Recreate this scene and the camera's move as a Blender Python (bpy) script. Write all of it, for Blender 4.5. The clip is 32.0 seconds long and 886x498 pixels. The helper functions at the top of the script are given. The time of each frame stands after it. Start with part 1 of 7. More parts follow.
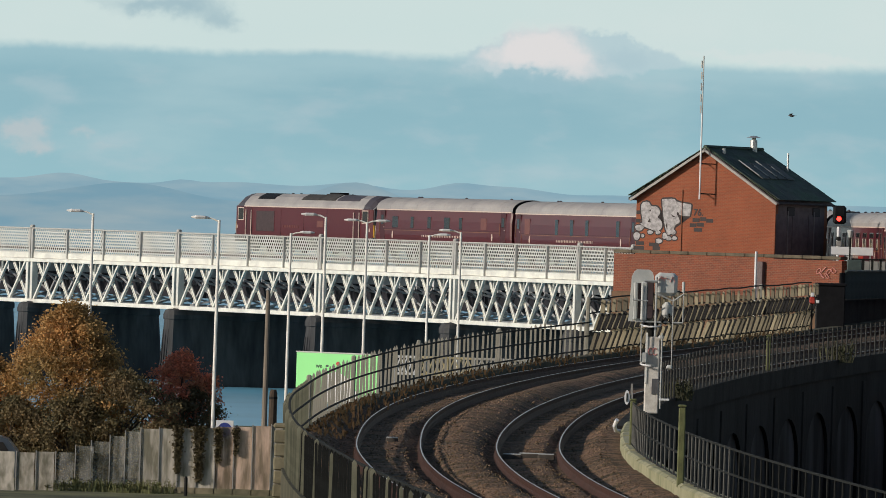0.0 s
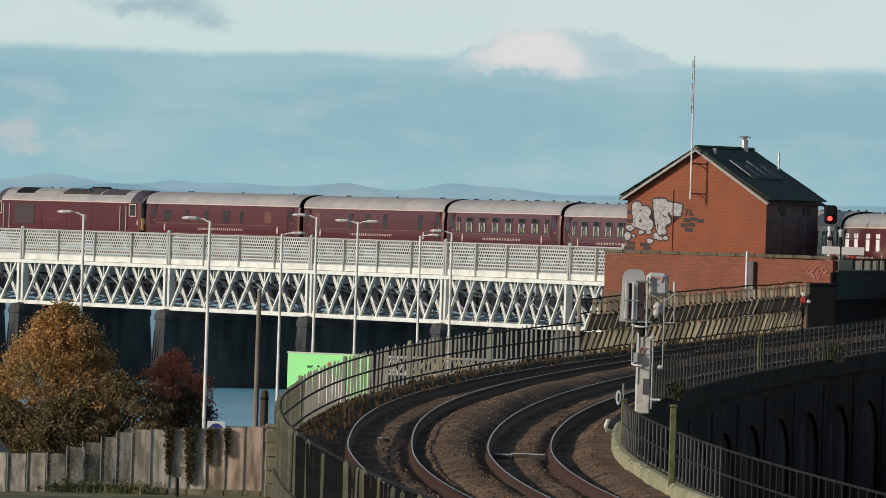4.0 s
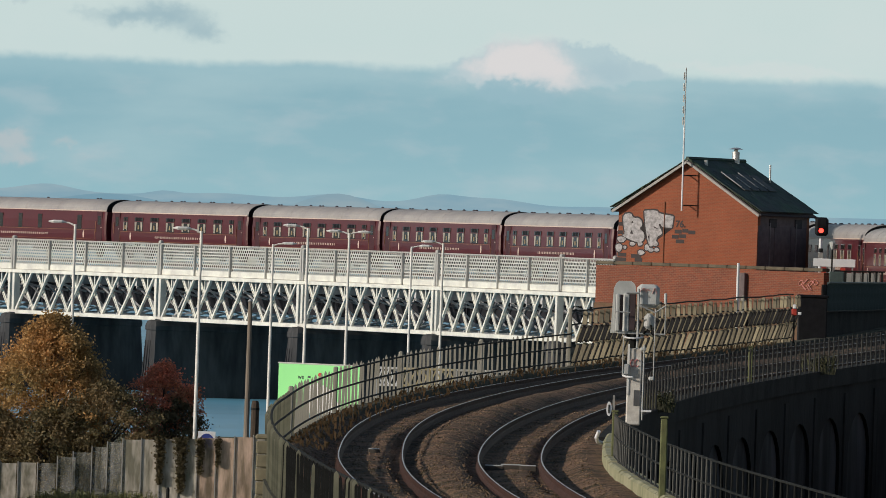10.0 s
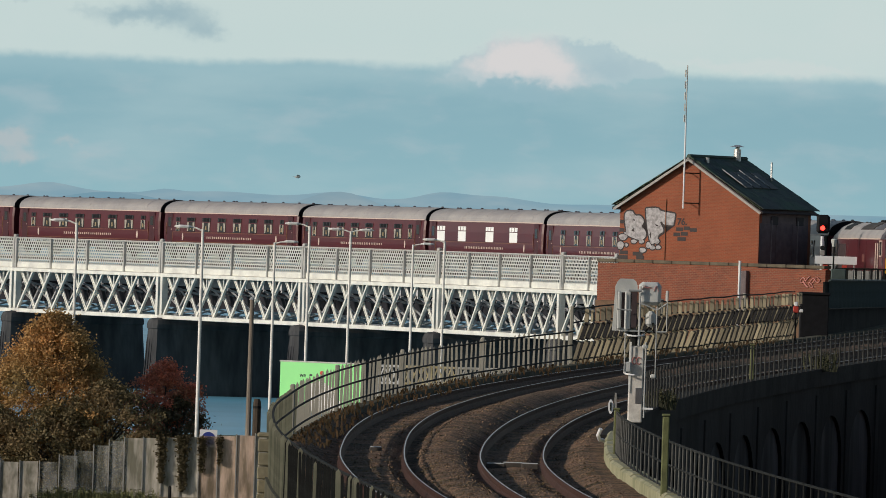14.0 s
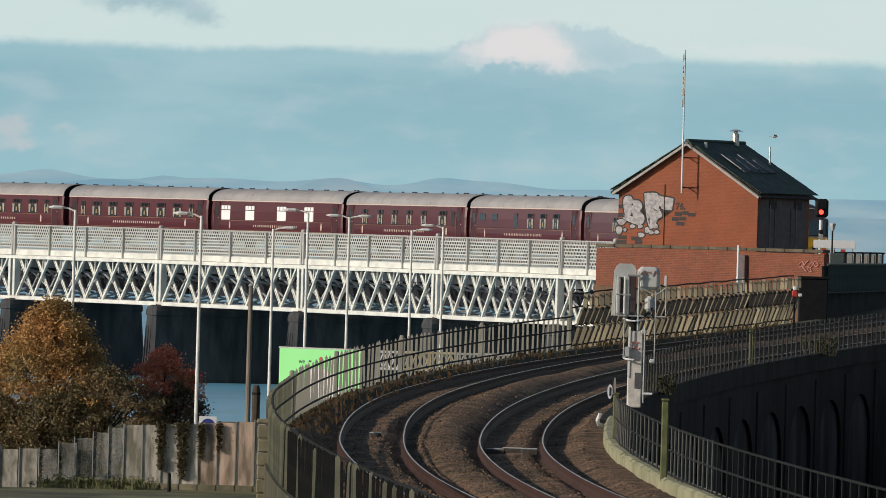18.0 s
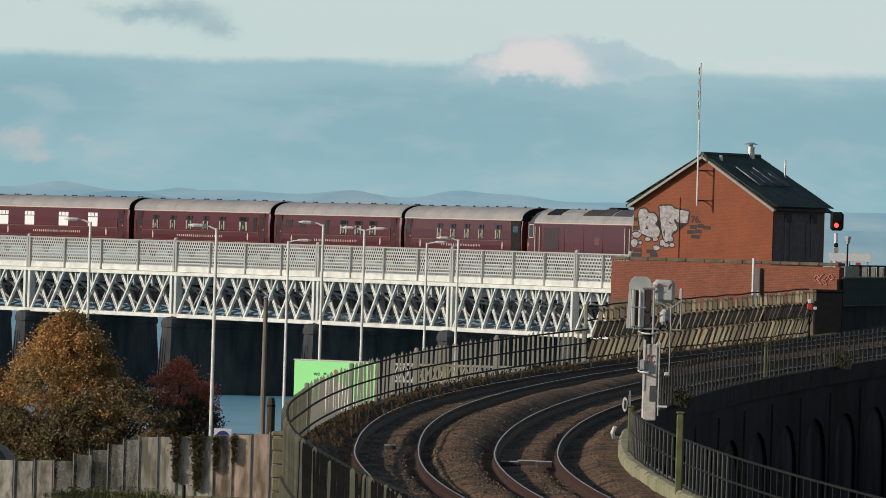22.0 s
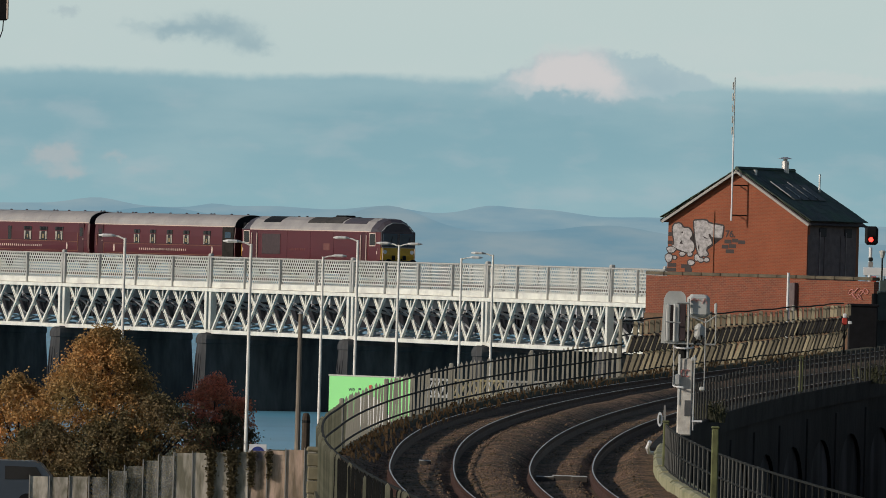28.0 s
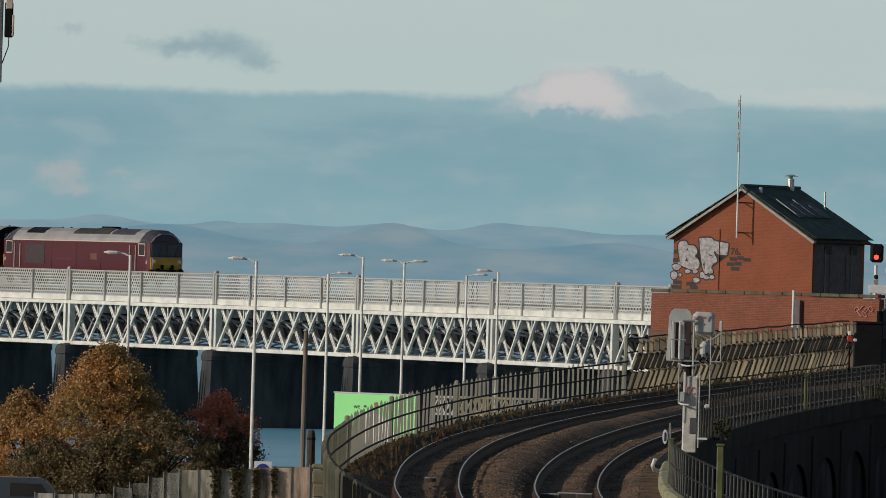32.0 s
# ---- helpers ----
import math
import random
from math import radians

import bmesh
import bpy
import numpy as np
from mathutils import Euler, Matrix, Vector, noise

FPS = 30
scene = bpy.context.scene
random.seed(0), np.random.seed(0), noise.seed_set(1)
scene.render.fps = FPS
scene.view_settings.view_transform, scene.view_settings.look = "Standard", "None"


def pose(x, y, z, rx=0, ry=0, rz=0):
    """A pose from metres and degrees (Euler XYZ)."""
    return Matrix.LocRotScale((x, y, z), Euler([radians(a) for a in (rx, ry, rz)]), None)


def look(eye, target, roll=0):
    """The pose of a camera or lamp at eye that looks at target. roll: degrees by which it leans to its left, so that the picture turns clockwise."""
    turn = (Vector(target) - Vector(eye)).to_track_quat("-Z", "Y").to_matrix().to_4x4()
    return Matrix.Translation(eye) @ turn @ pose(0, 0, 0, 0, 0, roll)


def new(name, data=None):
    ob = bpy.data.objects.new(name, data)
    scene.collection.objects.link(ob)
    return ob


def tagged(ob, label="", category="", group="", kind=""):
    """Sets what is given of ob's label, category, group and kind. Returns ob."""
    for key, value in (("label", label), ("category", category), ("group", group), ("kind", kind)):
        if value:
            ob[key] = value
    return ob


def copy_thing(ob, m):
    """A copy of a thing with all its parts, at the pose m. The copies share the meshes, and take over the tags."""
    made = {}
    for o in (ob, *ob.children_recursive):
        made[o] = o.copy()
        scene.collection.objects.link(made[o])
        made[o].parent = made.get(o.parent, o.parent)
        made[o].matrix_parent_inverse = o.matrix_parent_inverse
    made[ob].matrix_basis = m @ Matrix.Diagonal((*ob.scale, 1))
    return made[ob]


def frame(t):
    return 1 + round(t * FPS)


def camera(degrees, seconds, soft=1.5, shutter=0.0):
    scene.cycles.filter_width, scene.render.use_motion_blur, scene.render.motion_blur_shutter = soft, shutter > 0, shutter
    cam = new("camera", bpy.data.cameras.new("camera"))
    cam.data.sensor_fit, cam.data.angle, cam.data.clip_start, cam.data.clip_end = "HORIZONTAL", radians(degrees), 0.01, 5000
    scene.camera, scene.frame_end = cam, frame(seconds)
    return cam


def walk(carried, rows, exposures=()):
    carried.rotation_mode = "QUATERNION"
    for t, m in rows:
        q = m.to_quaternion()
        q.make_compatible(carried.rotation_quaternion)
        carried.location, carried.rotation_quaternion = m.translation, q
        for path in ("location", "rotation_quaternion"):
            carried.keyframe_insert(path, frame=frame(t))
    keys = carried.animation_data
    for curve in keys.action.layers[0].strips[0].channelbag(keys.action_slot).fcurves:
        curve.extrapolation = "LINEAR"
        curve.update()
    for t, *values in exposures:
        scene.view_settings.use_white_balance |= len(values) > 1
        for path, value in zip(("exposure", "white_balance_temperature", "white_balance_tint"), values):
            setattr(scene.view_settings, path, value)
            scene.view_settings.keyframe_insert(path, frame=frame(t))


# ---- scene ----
EYE = (0.0, 0.0, 10.3)
cam = camera(5.344, 32.0, soft=0.85)
# seconds, heading to the right of north, pitch, lean (degrees)
PATH = [
    (0, 0.0000, -0.0784, 1.85), (0.5, -0.0194, -0.0699, 1.79), (1, -0.0263, -0.0545, 1.79), (1.5, -0.0014, -0.0521, 1.76),
    (2, 0.0365, -0.0775, 1.86), (2.5, 0.0546, -0.0819, 1.89), (3, 0.0801, -0.0816, 1.84), (3.5, 0.0673, -0.0772, 1.75),
    (5.5, 0.0050, -0.0732, 1.79), (6, -0.0030, -0.0760, 1.76), (6.5, 0.0058, -0.0802, 1.79), (7, 0.0268, -0.0628, 1.75),
    (7.5, 0.0322, -0.0645, 1.76), (8, 0.0677, -0.0544, 1.87), (8.5, 0.0859, -0.0393, 1.83), (9, 0.1122, -0.0311, 1.84),
    (9.5, 0.1077, -0.0168, 1.85), (10, 0.1054, -0.0068, 1.92), (10.5, 0.1058, -0.0010, 1.92), (11, 0.1178, -0.0093, 1.87),
    (11.5, 0.1036, 0.0185, 1.84), (12, 0.0909, 0.0487, 1.86), (12.5, 0.1021, 0.0498, 1.84), (13, 0.1169, 0.0403, 1.85),
    (13.5, 0.1074, -0.0075, 1.85), (15.5, 0.0733, -0.0284, 1.76), (16, 0.1199, -0.0260, 1.69), (16.5, 0.1950, -0.0969, 1.69),
    (17, 0.1631, -0.1339, 1.65), (17.5, 0.1298, -0.1277, 1.60), (18, 0.1072, -0.1057, 1.60), (18.5, 0.0978, -0.0839, 1.67),
    (19, 0.0879, -0.0629, 1.65), (19.5, 0.0654, -0.0481, 1.67), (20, 0.0532, -0.0276, 1.67), (20.5, 0.0468, -0.0280, 1.68),
    (21, 0.0263, -0.0398, 1.65), (21.5, 0.0190, -0.0258, 1.62), (22, 0.0138, -0.0326, 1.70), (22.5, 0.0310, -0.0815, 1.69),
    (23, 0.0063, -0.0920, 1.69), (23.5, -0.0311, -0.0849, 1.70), (24, -0.0634, -0.0670, 1.62), (24.5, -0.0845, -0.0608, 1.61),
    (26.5, -0.1259, -0.0334, 1.57), (27, -0.1639, -0.0233, 1.56), (27.5, -0.1908, 0.0036, 1.61), (28, -0.1973, 0.0537, 1.56),
    (28.5, -0.1789, 0.0802, 1.57), (29, -0.1776, 0.0916, 1.61), (29.5, -0.1844, 0.1112, 1.57), (30, -0.1837, 0.1527, 1.56),
    (30.5, -0.1735, 0.1767, 1.59), (31, -0.1753, 0.1855, 1.65), (31.5, -0.2045, 0.1726, 1.66), (32, -0.2322, 0.1570, 1.60),
]


def aim(yaw, pitch, lean):
    a, b = radians(yaw), radians(pitch)
    d = Vector((math.sin(a) * math.cos(b), math.cos(a) * math.cos(b), math.sin(b)))
    return look(EYE, Vector(EYE) + d * 500, lean)


walk(cam, [(t, aim(a, b, c)) for t, a, b, c in PATH],
     exposures=[(0, -0.02), (2, -0.07), (4, -0.04), (6, -0.02), (9, -0.06), (13, -0.15), (15.5, -0.08), (17, 0.03), (19, -0.05), (21, -0.08), (22, -0.13), (23, -0.07), (24, -0.02), (28, -0.28), (30, -0.37), (32, -0.42)])

# ---- light ----
SUN_DIR = Vector((-0.88, -0.42, 0.33)).normalized()
world = bpy.data.worlds.new("sky")
scene.world = world
world.use_nodes = True
wt = world.node_tree
wt.nodes.clear()
sky = wt.nodes.new("ShaderNodeTexSky")
sky.sky_type, sky.sun_disc = "NISHITA", False
sky.sun_elevation = math.asin(SUN_DIR.z)
sky.sun_rotation = math.atan2(SUN_DIR.x, SUN_DIR.y)
sky.air_density, sky.dust_density, sky.ozone_density = 1.0, 0.6, 1.5
bg = wt.nodes.new("ShaderNodeBackground")
bg.inputs[1].default_value = 0.078
wo = wt.nodes.new("ShaderNodeOutputWorld")
wt.links.new(sky.outputs[0], bg.inputs[0])
wt.links.new(bg.outputs[0], wo.inputs[0])
sun = new("sun", bpy.data.lights.new("sun", "SUN"))
sun.data.energy, sun.data.angle, sun.data.color = 3.3, radians(0.6), (1.0, 0.90, 0.78)
sun.matrix_world = look(SUN_DIR * 100, (0, 0, 0))

# ---- materials ----


def material(name, base, rough=0.7, metal=0.0, vary=0.25, scale=3.0, fine=30.0, second=None, bump=0.15, coat=0.0, island=0.0, piece=0.0, streak=1.0):
    """Base colour with stains at a large and a grain at a small scale, in metres."""
    m = bpy.data.materials.new(name)
    m.use_nodes = True
    nt = m.node_tree
    ns, ln = nt.nodes, nt.links
    bs = ns["Principled BSDF"]
    bs.inputs["Roughness"].default_value = rough
    bs.inputs["Metallic"].default_value = metal
    bs.inputs["Coat Weight"].default_value = coat
    tc = ns.new("ShaderNodeTexCoord")
    mp = ns.new("ShaderNodeMapping")
    mp.inputs["Scale"].default_value = (1, 1, streak)
    ln.new(tc.outputs["Object"], mp.inputs[0])
    n1 = ns.new("ShaderNodeTexNoise")
    n1.inputs["Scale"].default_value, n1.inputs["Detail"].default_value = scale, 5
    n2 = ns.new("ShaderNodeTexNoise")
    n2.inputs["Scale"].default_value, n2.inputs["Detail"].default_value = fine, 3
    ln.new(mp.outputs[0], n1.inputs["Vector"])
    ln.new(mp.outputs[0], n2.inputs["Vector"])
    ramp = ns.new("ShaderNodeMix")
    ramp.data_type = "RGBA"
    two = second if second else tuple(c * (1 - vary) for c in base)
    ramp.inputs["A"].default_value = (*base, 1)
    ramp.inputs["B"].default_value = (*two, 1)
    st = ns.new("ShaderNodeMapRange")
    st.inputs["From Min"].default_value, st.inputs["From Max"].default_value = 0.38, 0.64
    ln.new(n1.outputs["Fac"], st.inputs["Value"])
    ln.new(st.outputs[0], ramp.inputs["Factor"])
    hv = ns.new("ShaderNodeHueSaturation")
    ln.new(ramp.outputs["Result"], hv.inputs["Color"])
    ad = ns.new("ShaderNodeMath")
    ad.operation = "MULTIPLY_ADD"
    ad.inputs[1].default_value, ad.inputs[2].default_value = vary * 1.2, 1 - vary * 0.6
    ln.new(n2.outputs["Fac"], ad.inputs[0])
    last = ad.outputs[0]
    for amount, node, out in ((island, "ShaderNodeNewGeometry", "Random Per Island"), (piece, "ShaderNodeObjectInfo", "Random")):
        if amount:
            g = ns.new(node)
            a2 = ns.new("ShaderNodeMath")
            a2.operation = "MULTIPLY_ADD"
            a2.inputs[1].default_value = amount
            ln.new(g.outputs[out], a2.inputs[0])
            ln.new(last, a2.inputs[2])
            a3 = ns.new("ShaderNodeMath")
            a3.operation = "SUBTRACT"
            a3.inputs[1].default_value = amount / 2
            ln.new(a2.outputs[0], a3.inputs[0])
            last = a3.outputs[0]
    ln.new(last, hv.inputs["Value"])
    ln.new(hv.outputs[0], bs.inputs["Base Color"])
    if bump:
        bp = ns.new("ShaderNodeBump")
        bp.inputs["Strength"].default_value, bp.inputs["Distance"].default_value = bump, 0.05
        ln.new(n2.outputs["Fac"], bp.inputs["Height"])
        ln.new(bp.outputs[0], bs.inputs["Normal"])
    return m


def glow(name, color, strength):
    m = bpy.data.materials.new(name)
    m.use_nodes = True
    b = m.node_tree.nodes["Principled BSDF"]
    b.inputs["Base Color"].default_value = (*color, 1)
    b.inputs["Emission Color"].default_value = (*color, 1)
    b.inputs["Emission Strength"].default_value = strength
    return m


WHITE_PAINT = material("white_paint", (0.77, 0.765, 0.69), 0.5, vary=0.2, scale=0.8, fine=9, second=(0.60, 0.59, 0.54))
PANEL_PAINT = material("panel_paint", (0.56, 0.56, 0.53), 0.55, vary=0.14, scale=0.5, fine=6, second=(0.50, 0.50, 0.46))
POST_GREY = material("post_grey", (0.46, 0.45, 0.42), 0.6, vary=0.2)
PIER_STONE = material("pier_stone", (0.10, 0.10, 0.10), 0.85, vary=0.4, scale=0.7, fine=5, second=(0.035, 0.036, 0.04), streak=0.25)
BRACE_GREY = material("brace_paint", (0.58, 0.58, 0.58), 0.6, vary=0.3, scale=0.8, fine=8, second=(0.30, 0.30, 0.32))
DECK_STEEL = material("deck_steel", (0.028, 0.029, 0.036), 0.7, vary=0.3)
MAROON = material("maroon_paint", (0.088, 0.0125, 0.018), 0.38, vary=0.12, scale=0.4, fine=8, coat=0.06, bump=0.02)
MAROON_DULL = material("maroon_dull", (0.060, 0.010, 0.015), 0.5, vary=0.2, scale=0.4, fine=8, bump=0.03)
ROOF_GREY = material("roof_grey", (0.36, 0.335, 0.32), 0.55, vary=0.25, scale=0.5, fine=6, second=(0.27, 0.255, 0.25), bump=0.03)
CREAM = material("cream_paint", (0.60, 0.47, 0.40), 0.5, vary=0.1, bump=0.0)
GOLD = material("gold_paint", (0.26, 0.13, 0.07), 0.5, vary=0.1, bump=0.0)
YELLOW = material("warning_yellow", (0.64, 0.37, 0.03), 0.45, vary=0.2, scale=1.5)
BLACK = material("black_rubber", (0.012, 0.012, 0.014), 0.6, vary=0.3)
UNDER = material("underframe_grime", (0.03, 0.026, 0.024), 0.8, vary=0.4)
CAB_DARK = material("cab_dark", (0.06, 0.05, 0.06), 0.5, vary=0.2, bump=0.0)
PIPE_GREY = material("downpipe_grey", (0.22, 0.18, 0.18), 0.6, vary=0.25)
GRILLE_DULL = material("grille_dull", (0.055, 0.035, 0.038), 0.7, vary=0.3)
PARAPET_CREAM = material("parapet_cream", (0.60, 0.52, 0.33), 0.6, vary=0.4, scale=1.5, fine=6, second=(0.36, 0.30, 0.16))
SHUTTER = material("dark_shutter", (0.03, 0.022, 0.026), 0.7, vary=0.3)
GLASS_DARK = material("train_glass", (0.028, 0.027, 0.03), 0.16, vary=0.3, scale=1.2, bump=0.0)
# the blue of reflected sky is put into this base colour
CAB_GLASS = material("cab_glass", (0.035, 0.07, 0.11), 0.12, vary=0.2, scale=1.0, bump=0.0)
FADED_CREST = material("faded_crest", (0.17, 0.06, 0.05), 0.5, vary=0.2, bump=0.0)
SOOT = material("exhaust_soot", (0.05, 0.045, 0.042), 0.8, vary=0.5, scale=1.2, fine=8)
LAMPSHADE = material("table_lampshade", (0.27, 0.20, 0.11), 0.7, vary=0.2, bump=0.0)
# white stands in for bright sky in the coach windows
SKY_PANE = material("sky_pane", (0.85, 0.85, 0.82), 0.6, vary=0.05, bump=0.0)
CURTAIN = material("gold_curtain", (0.38, 0.345, 0.29), 0.8, vary=0.3)
MORTAR = material("mortar", (0.30, 0.115, 0.055), 0.9, vary=0.25, scale=1.2, fine=14)
BASE_STONE = material("mossy_base", (0.15, 0.085, 0.05), 0.9, vary=0.4, scale=1.0, second=(0.045, 0.042, 0.022))
COPING = material("mossy_coping", (0.135, 0.11, 0.075), 0.9, vary=0.4, scale=1.5)
SLATE = material("dark_slate", (0.036, 0.052, 0.048), 0.75, vary=0.4, scale=0.9, fine=8, second=(0.034, 0.072, 0.044), island=0.5)
COPING_PALE = material("pale_glazing_bar", (0.34, 0.37, 0.36), 0.6, vary=0.4)
ROOFLIGHT = material("roof_glazing", (0.075, 0.085, 0.08), 0.65, vary=0.3, scale=1.0)
BARGE = material("barge_board", (0.34, 0.325, 0.30), 0.6, vary=0.2)
DARK_BROWN = material("dark_brown", (0.135, 0.098, 0.10), 0.7, vary=0.3)
ALU = material("aluminium", (0.55, 0.55, 0.54), 0.4, 0.6, vary=0.15)
GALV = material("galvanised", (0.42, 0.43, 0.42), 0.55, 0.2, vary=0.2)
LAMP_PAINT = material("lamp_column_paint", (0.84, 0.83, 0.78), 0.5, vary=0.15)
LAMP_HEAD = material("lamp_head", (0.70, 0.70, 0.69), 0.5, vary=0.2)
GREY_CAB = material("grey_cabinet", (0.52, 0.53, 0.51), 0.55, vary=0.2, scale=1.5, second=(0.40, 0.41, 0.40))
SIGNAL_DARK = material("signal_dark_grey", (0.10, 0.10, 0.105), 0.6, vary=0.25)
SIGNAL_POST = material("signal_post", (0.70, 0.67, 0.61), 0.7, vary=0.35, scale=3, second=(0.48, 0.44, 0.39))
BALLAST = material("ballast", (0.20, 0.122, 0.080), 0.95, vary=0.5, scale=0.9, fine=9, second=(0.085, 0.066, 0.044), bump=0.0)


def stony(m, size):
    """Breaks a surface into stones of one size, each with its own tone."""
    ns, ln = m.node_tree.nodes, m.node_tree.links
    tc, vo = ns.new("ShaderNodeTexCoord"), ns.new("ShaderNodeTexVoronoi")
    vo.inputs["Scale"].default_value = size
    ln.new(tc.outputs["Object"], vo.inputs["Vector"])
    hs = ns.new("ShaderNodeHueSaturation")
    sp = ns.new("ShaderNodeSeparateColor")
    ln.new(vo.outputs["Color"], sp.inputs[0])
    mr = ns.new("ShaderNodeMapRange")
    mr.inputs["To Min"].default_value, mr.inputs["To Max"].default_value = 0.4, 1.7
    ln.new(sp.outputs[0], mr.inputs["Value"])
    ln.new(mr.outputs[0], hs.inputs["Value"])
    bs = ns["Principled BSDF"]
    old = bs.inputs["Base Color"].links[0].from_socket
    ln.new(old, hs.inputs["Color"])
    ln.new(hs.outputs[0], bs.inputs["Base Color"])
    bp = ns.new("ShaderNodeBump")
    bp.inputs["Strength"].default_value, bp.inputs["Distance"].default_value = 0.9, 0.045
    bp.invert = True
    ln.new(vo.outputs["Distance"], bp.inputs["Height"])
    ln.new(bp.outputs[0], bs.inputs["Normal"])


stony(BALLAST, 15.0)
STONES = material("loose_stone", (0.22, 0.14, 0.09), 0.9, vary=0.3, scale=0.9, fine=8, second=(0.10, 0.075, 0.042), island=1.0, bump=0.0)
RAIL_SIDE = material("rail_rust", (0.07, 0.034, 0.026), 0.75, vary=0.35)
RAIL_HEAD = material("rail_head", (0.50, 0.47, 0.46), 0.40, 0.8, vary=0.1, bump=0.0)
SLEEPER = material("sleeper", (0.09, 0.075, 0.06), 0.9, vary=0.4, piece=0.3)
# near-black: the shade on the viaduct's sunless side is put into the colour
SHADE_STONE = material("shade_stone", (0.024, 0.024, 0.024), 0.95, vary=0.5, scale=0.6, fine=5, second=(0.011, 0.0115, 0.012), bump=0.6)
MOSSY_PALE = material("greened_pale", (0.19, 0.185, 0.13), 0.8, vary=0.4, scale=1.2, fine=7, second=(0.085, 0.09, 0.055), piece=0.6)
VIADUCT_DARK = material("dark_viaduct_stone", (0.10, 0.092, 0.066), 0.9, vary=0.4, scale=0.8, fine=6, second=(0.06, 0.06, 0.042), bump=0.5)
# flank stone with the same shade put in, and paler streaks
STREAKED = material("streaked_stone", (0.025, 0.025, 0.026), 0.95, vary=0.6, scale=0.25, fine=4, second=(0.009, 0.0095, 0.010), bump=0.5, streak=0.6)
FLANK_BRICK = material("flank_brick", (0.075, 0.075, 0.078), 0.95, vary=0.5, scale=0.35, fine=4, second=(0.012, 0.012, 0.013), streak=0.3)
VIADUCT = material("viaduct_stone", (0.27, 0.23, 0.15), 0.9, vary=0.4, scale=0.8, fine=6, second=(0.13, 0.12, 0.075), bump=0.5)
# olive copy of the fence pale with a sunlit tone put in
SUNNY_PALE = material("sunny_pale", (0.22, 0.195, 0.125), 0.75, vary=0.5, scale=1.6, fine=7, second=(0.15, 0.115, 0.075), piece=1.2)
PALE = material("fence_pale", (0.36, 0.34, 0.29), 0.7, vary=0.4, scale=0.6, fine=5, second=(0.20, 0.19, 0.145), island=0.4)
IRON = material("railing_iron", (0.020, 0.021, 0.020), 0.8, vary=0.35)
# lighter greys of the railing iron, with sunlight put into the colour
BAR_GREY = material("bar_grey", (0.034, 0.034, 0.031), 0.75, vary=0.4, piece=0.5)
BAR_LIT = material("lit_bar", (0.05, 0.05, 0.045), 0.6, vary=0.4, piece=0.4)
MOSS = material("mossy_metal", (0.14, 0.15, 0.06), 0.8, vary=0.4)
VERGE_MOSS = material("verge_moss", (0.15, 0.165, 0.10), 0.95, vary=0.4, scale=2.0, second=(0.06, 0.08, 0.045), island=0.5)
KERB = material("lichen_kerb", (0.34, 0.32, 0.20), 0.9, vary=0.35, scale=1.2, second=(0.22, 0.22, 0.12))
GRASS = material("rough_grass", (0.16, 0.155, 0.065), 0.95, vary=0.5, scale=0.3, fine=4, second=(0.045, 0.05, 0.02), bump=0.6)
DRAB_GRASS = material("drab_grass", (0.12, 0.12, 0.06), 0.95, vary=0.4, scale=0.8, fine=6, second=(0.05, 0.05, 0.03), island=0.6, bump=0.0)
PALE_GRASS = material("pale_grass", (0.27, 0.26, 0.12), 0.95, vary=0.4, scale=0.8, fine=6, second=(0.13, 0.14, 0.06), island=0.6, bump=0.0)
WATER = material("water", (0.15, 0.42, 0.58), 0.45, vary=0.2, scale=0.05, fine=1.2, bump=0.35)
ROADWAY = material("asphalt", (0.05, 0.05, 0.05), 0.9, vary=0.3)
SIGN_GREEN = material("sign_green", (0.27, 0.80, 0.28), 0.5, vary=0.05, scale=0.4)
SIGN_BLUE = material("sign_blue", (0.03, 0.05, 0.25), 0.5, vary=0.1, bump=0.0)
DEAD_STALK = material("dry_stalk", (0.16, 0.095, 0.05), 0.9, vary=0.3, scale=1.0, second=(0.075, 0.055, 0.03), island=0.7, bump=0.0)
BARK = material("bark", (0.07, 0.05, 0.035), 0.9, vary=0.4)
WOOD_POLE = material("pole_wood", (0.24, 0.20, 0.16), 0.85, vary=0.3, streak=0.2)
LEAF_GOLD = material("autumn_leaf", (0.56, 0.31, 0.115), 0.7, vary=0.3, scale=0.5, second=(0.30, 0.215, 0.085), island=0.8, bump=0.0)
LEAF_DARK = material("dark_leaf", (0.13, 0.105, 0.06), 0.8, vary=0.3, scale=0.8, island=0.5, bump=0.0)
LEAF_OLIVE = material("olive_leaf", (0.25, 0.175, 0.085), 0.8, vary=0.3, scale=0.8, second=(0.13, 0.115, 0.055), island=0.8, bump=0.0)
LEAF_RED = material("red_leaf", (0.80, 0.25, 0.16), 0.75, vary=0.3, scale=0.9, second=(0.42, 0.19, 0.10), island=0.7, bump=0.0)


def thin_leaf(m, share):
    """Lets part of the light through a leaf."""
    ns, ln = m.node_tree.nodes, m.node_tree.links
    bs = ns["Principled BSDF"]
    tl, mx = ns.new("ShaderNodeBsdfTranslucent"), ns.new("ShaderNodeMixShader")
    mx.inputs[0].default_value = share
    ln.new(bs.inputs["Base Color"].links[0].from_socket, tl.inputs[0])
    ln.new(bs.outputs[0], mx.inputs[1])
    ln.new(tl.outputs[0], mx.inputs[2])
    ln.new(mx.outputs[0], ns["Material Output"].inputs[0])


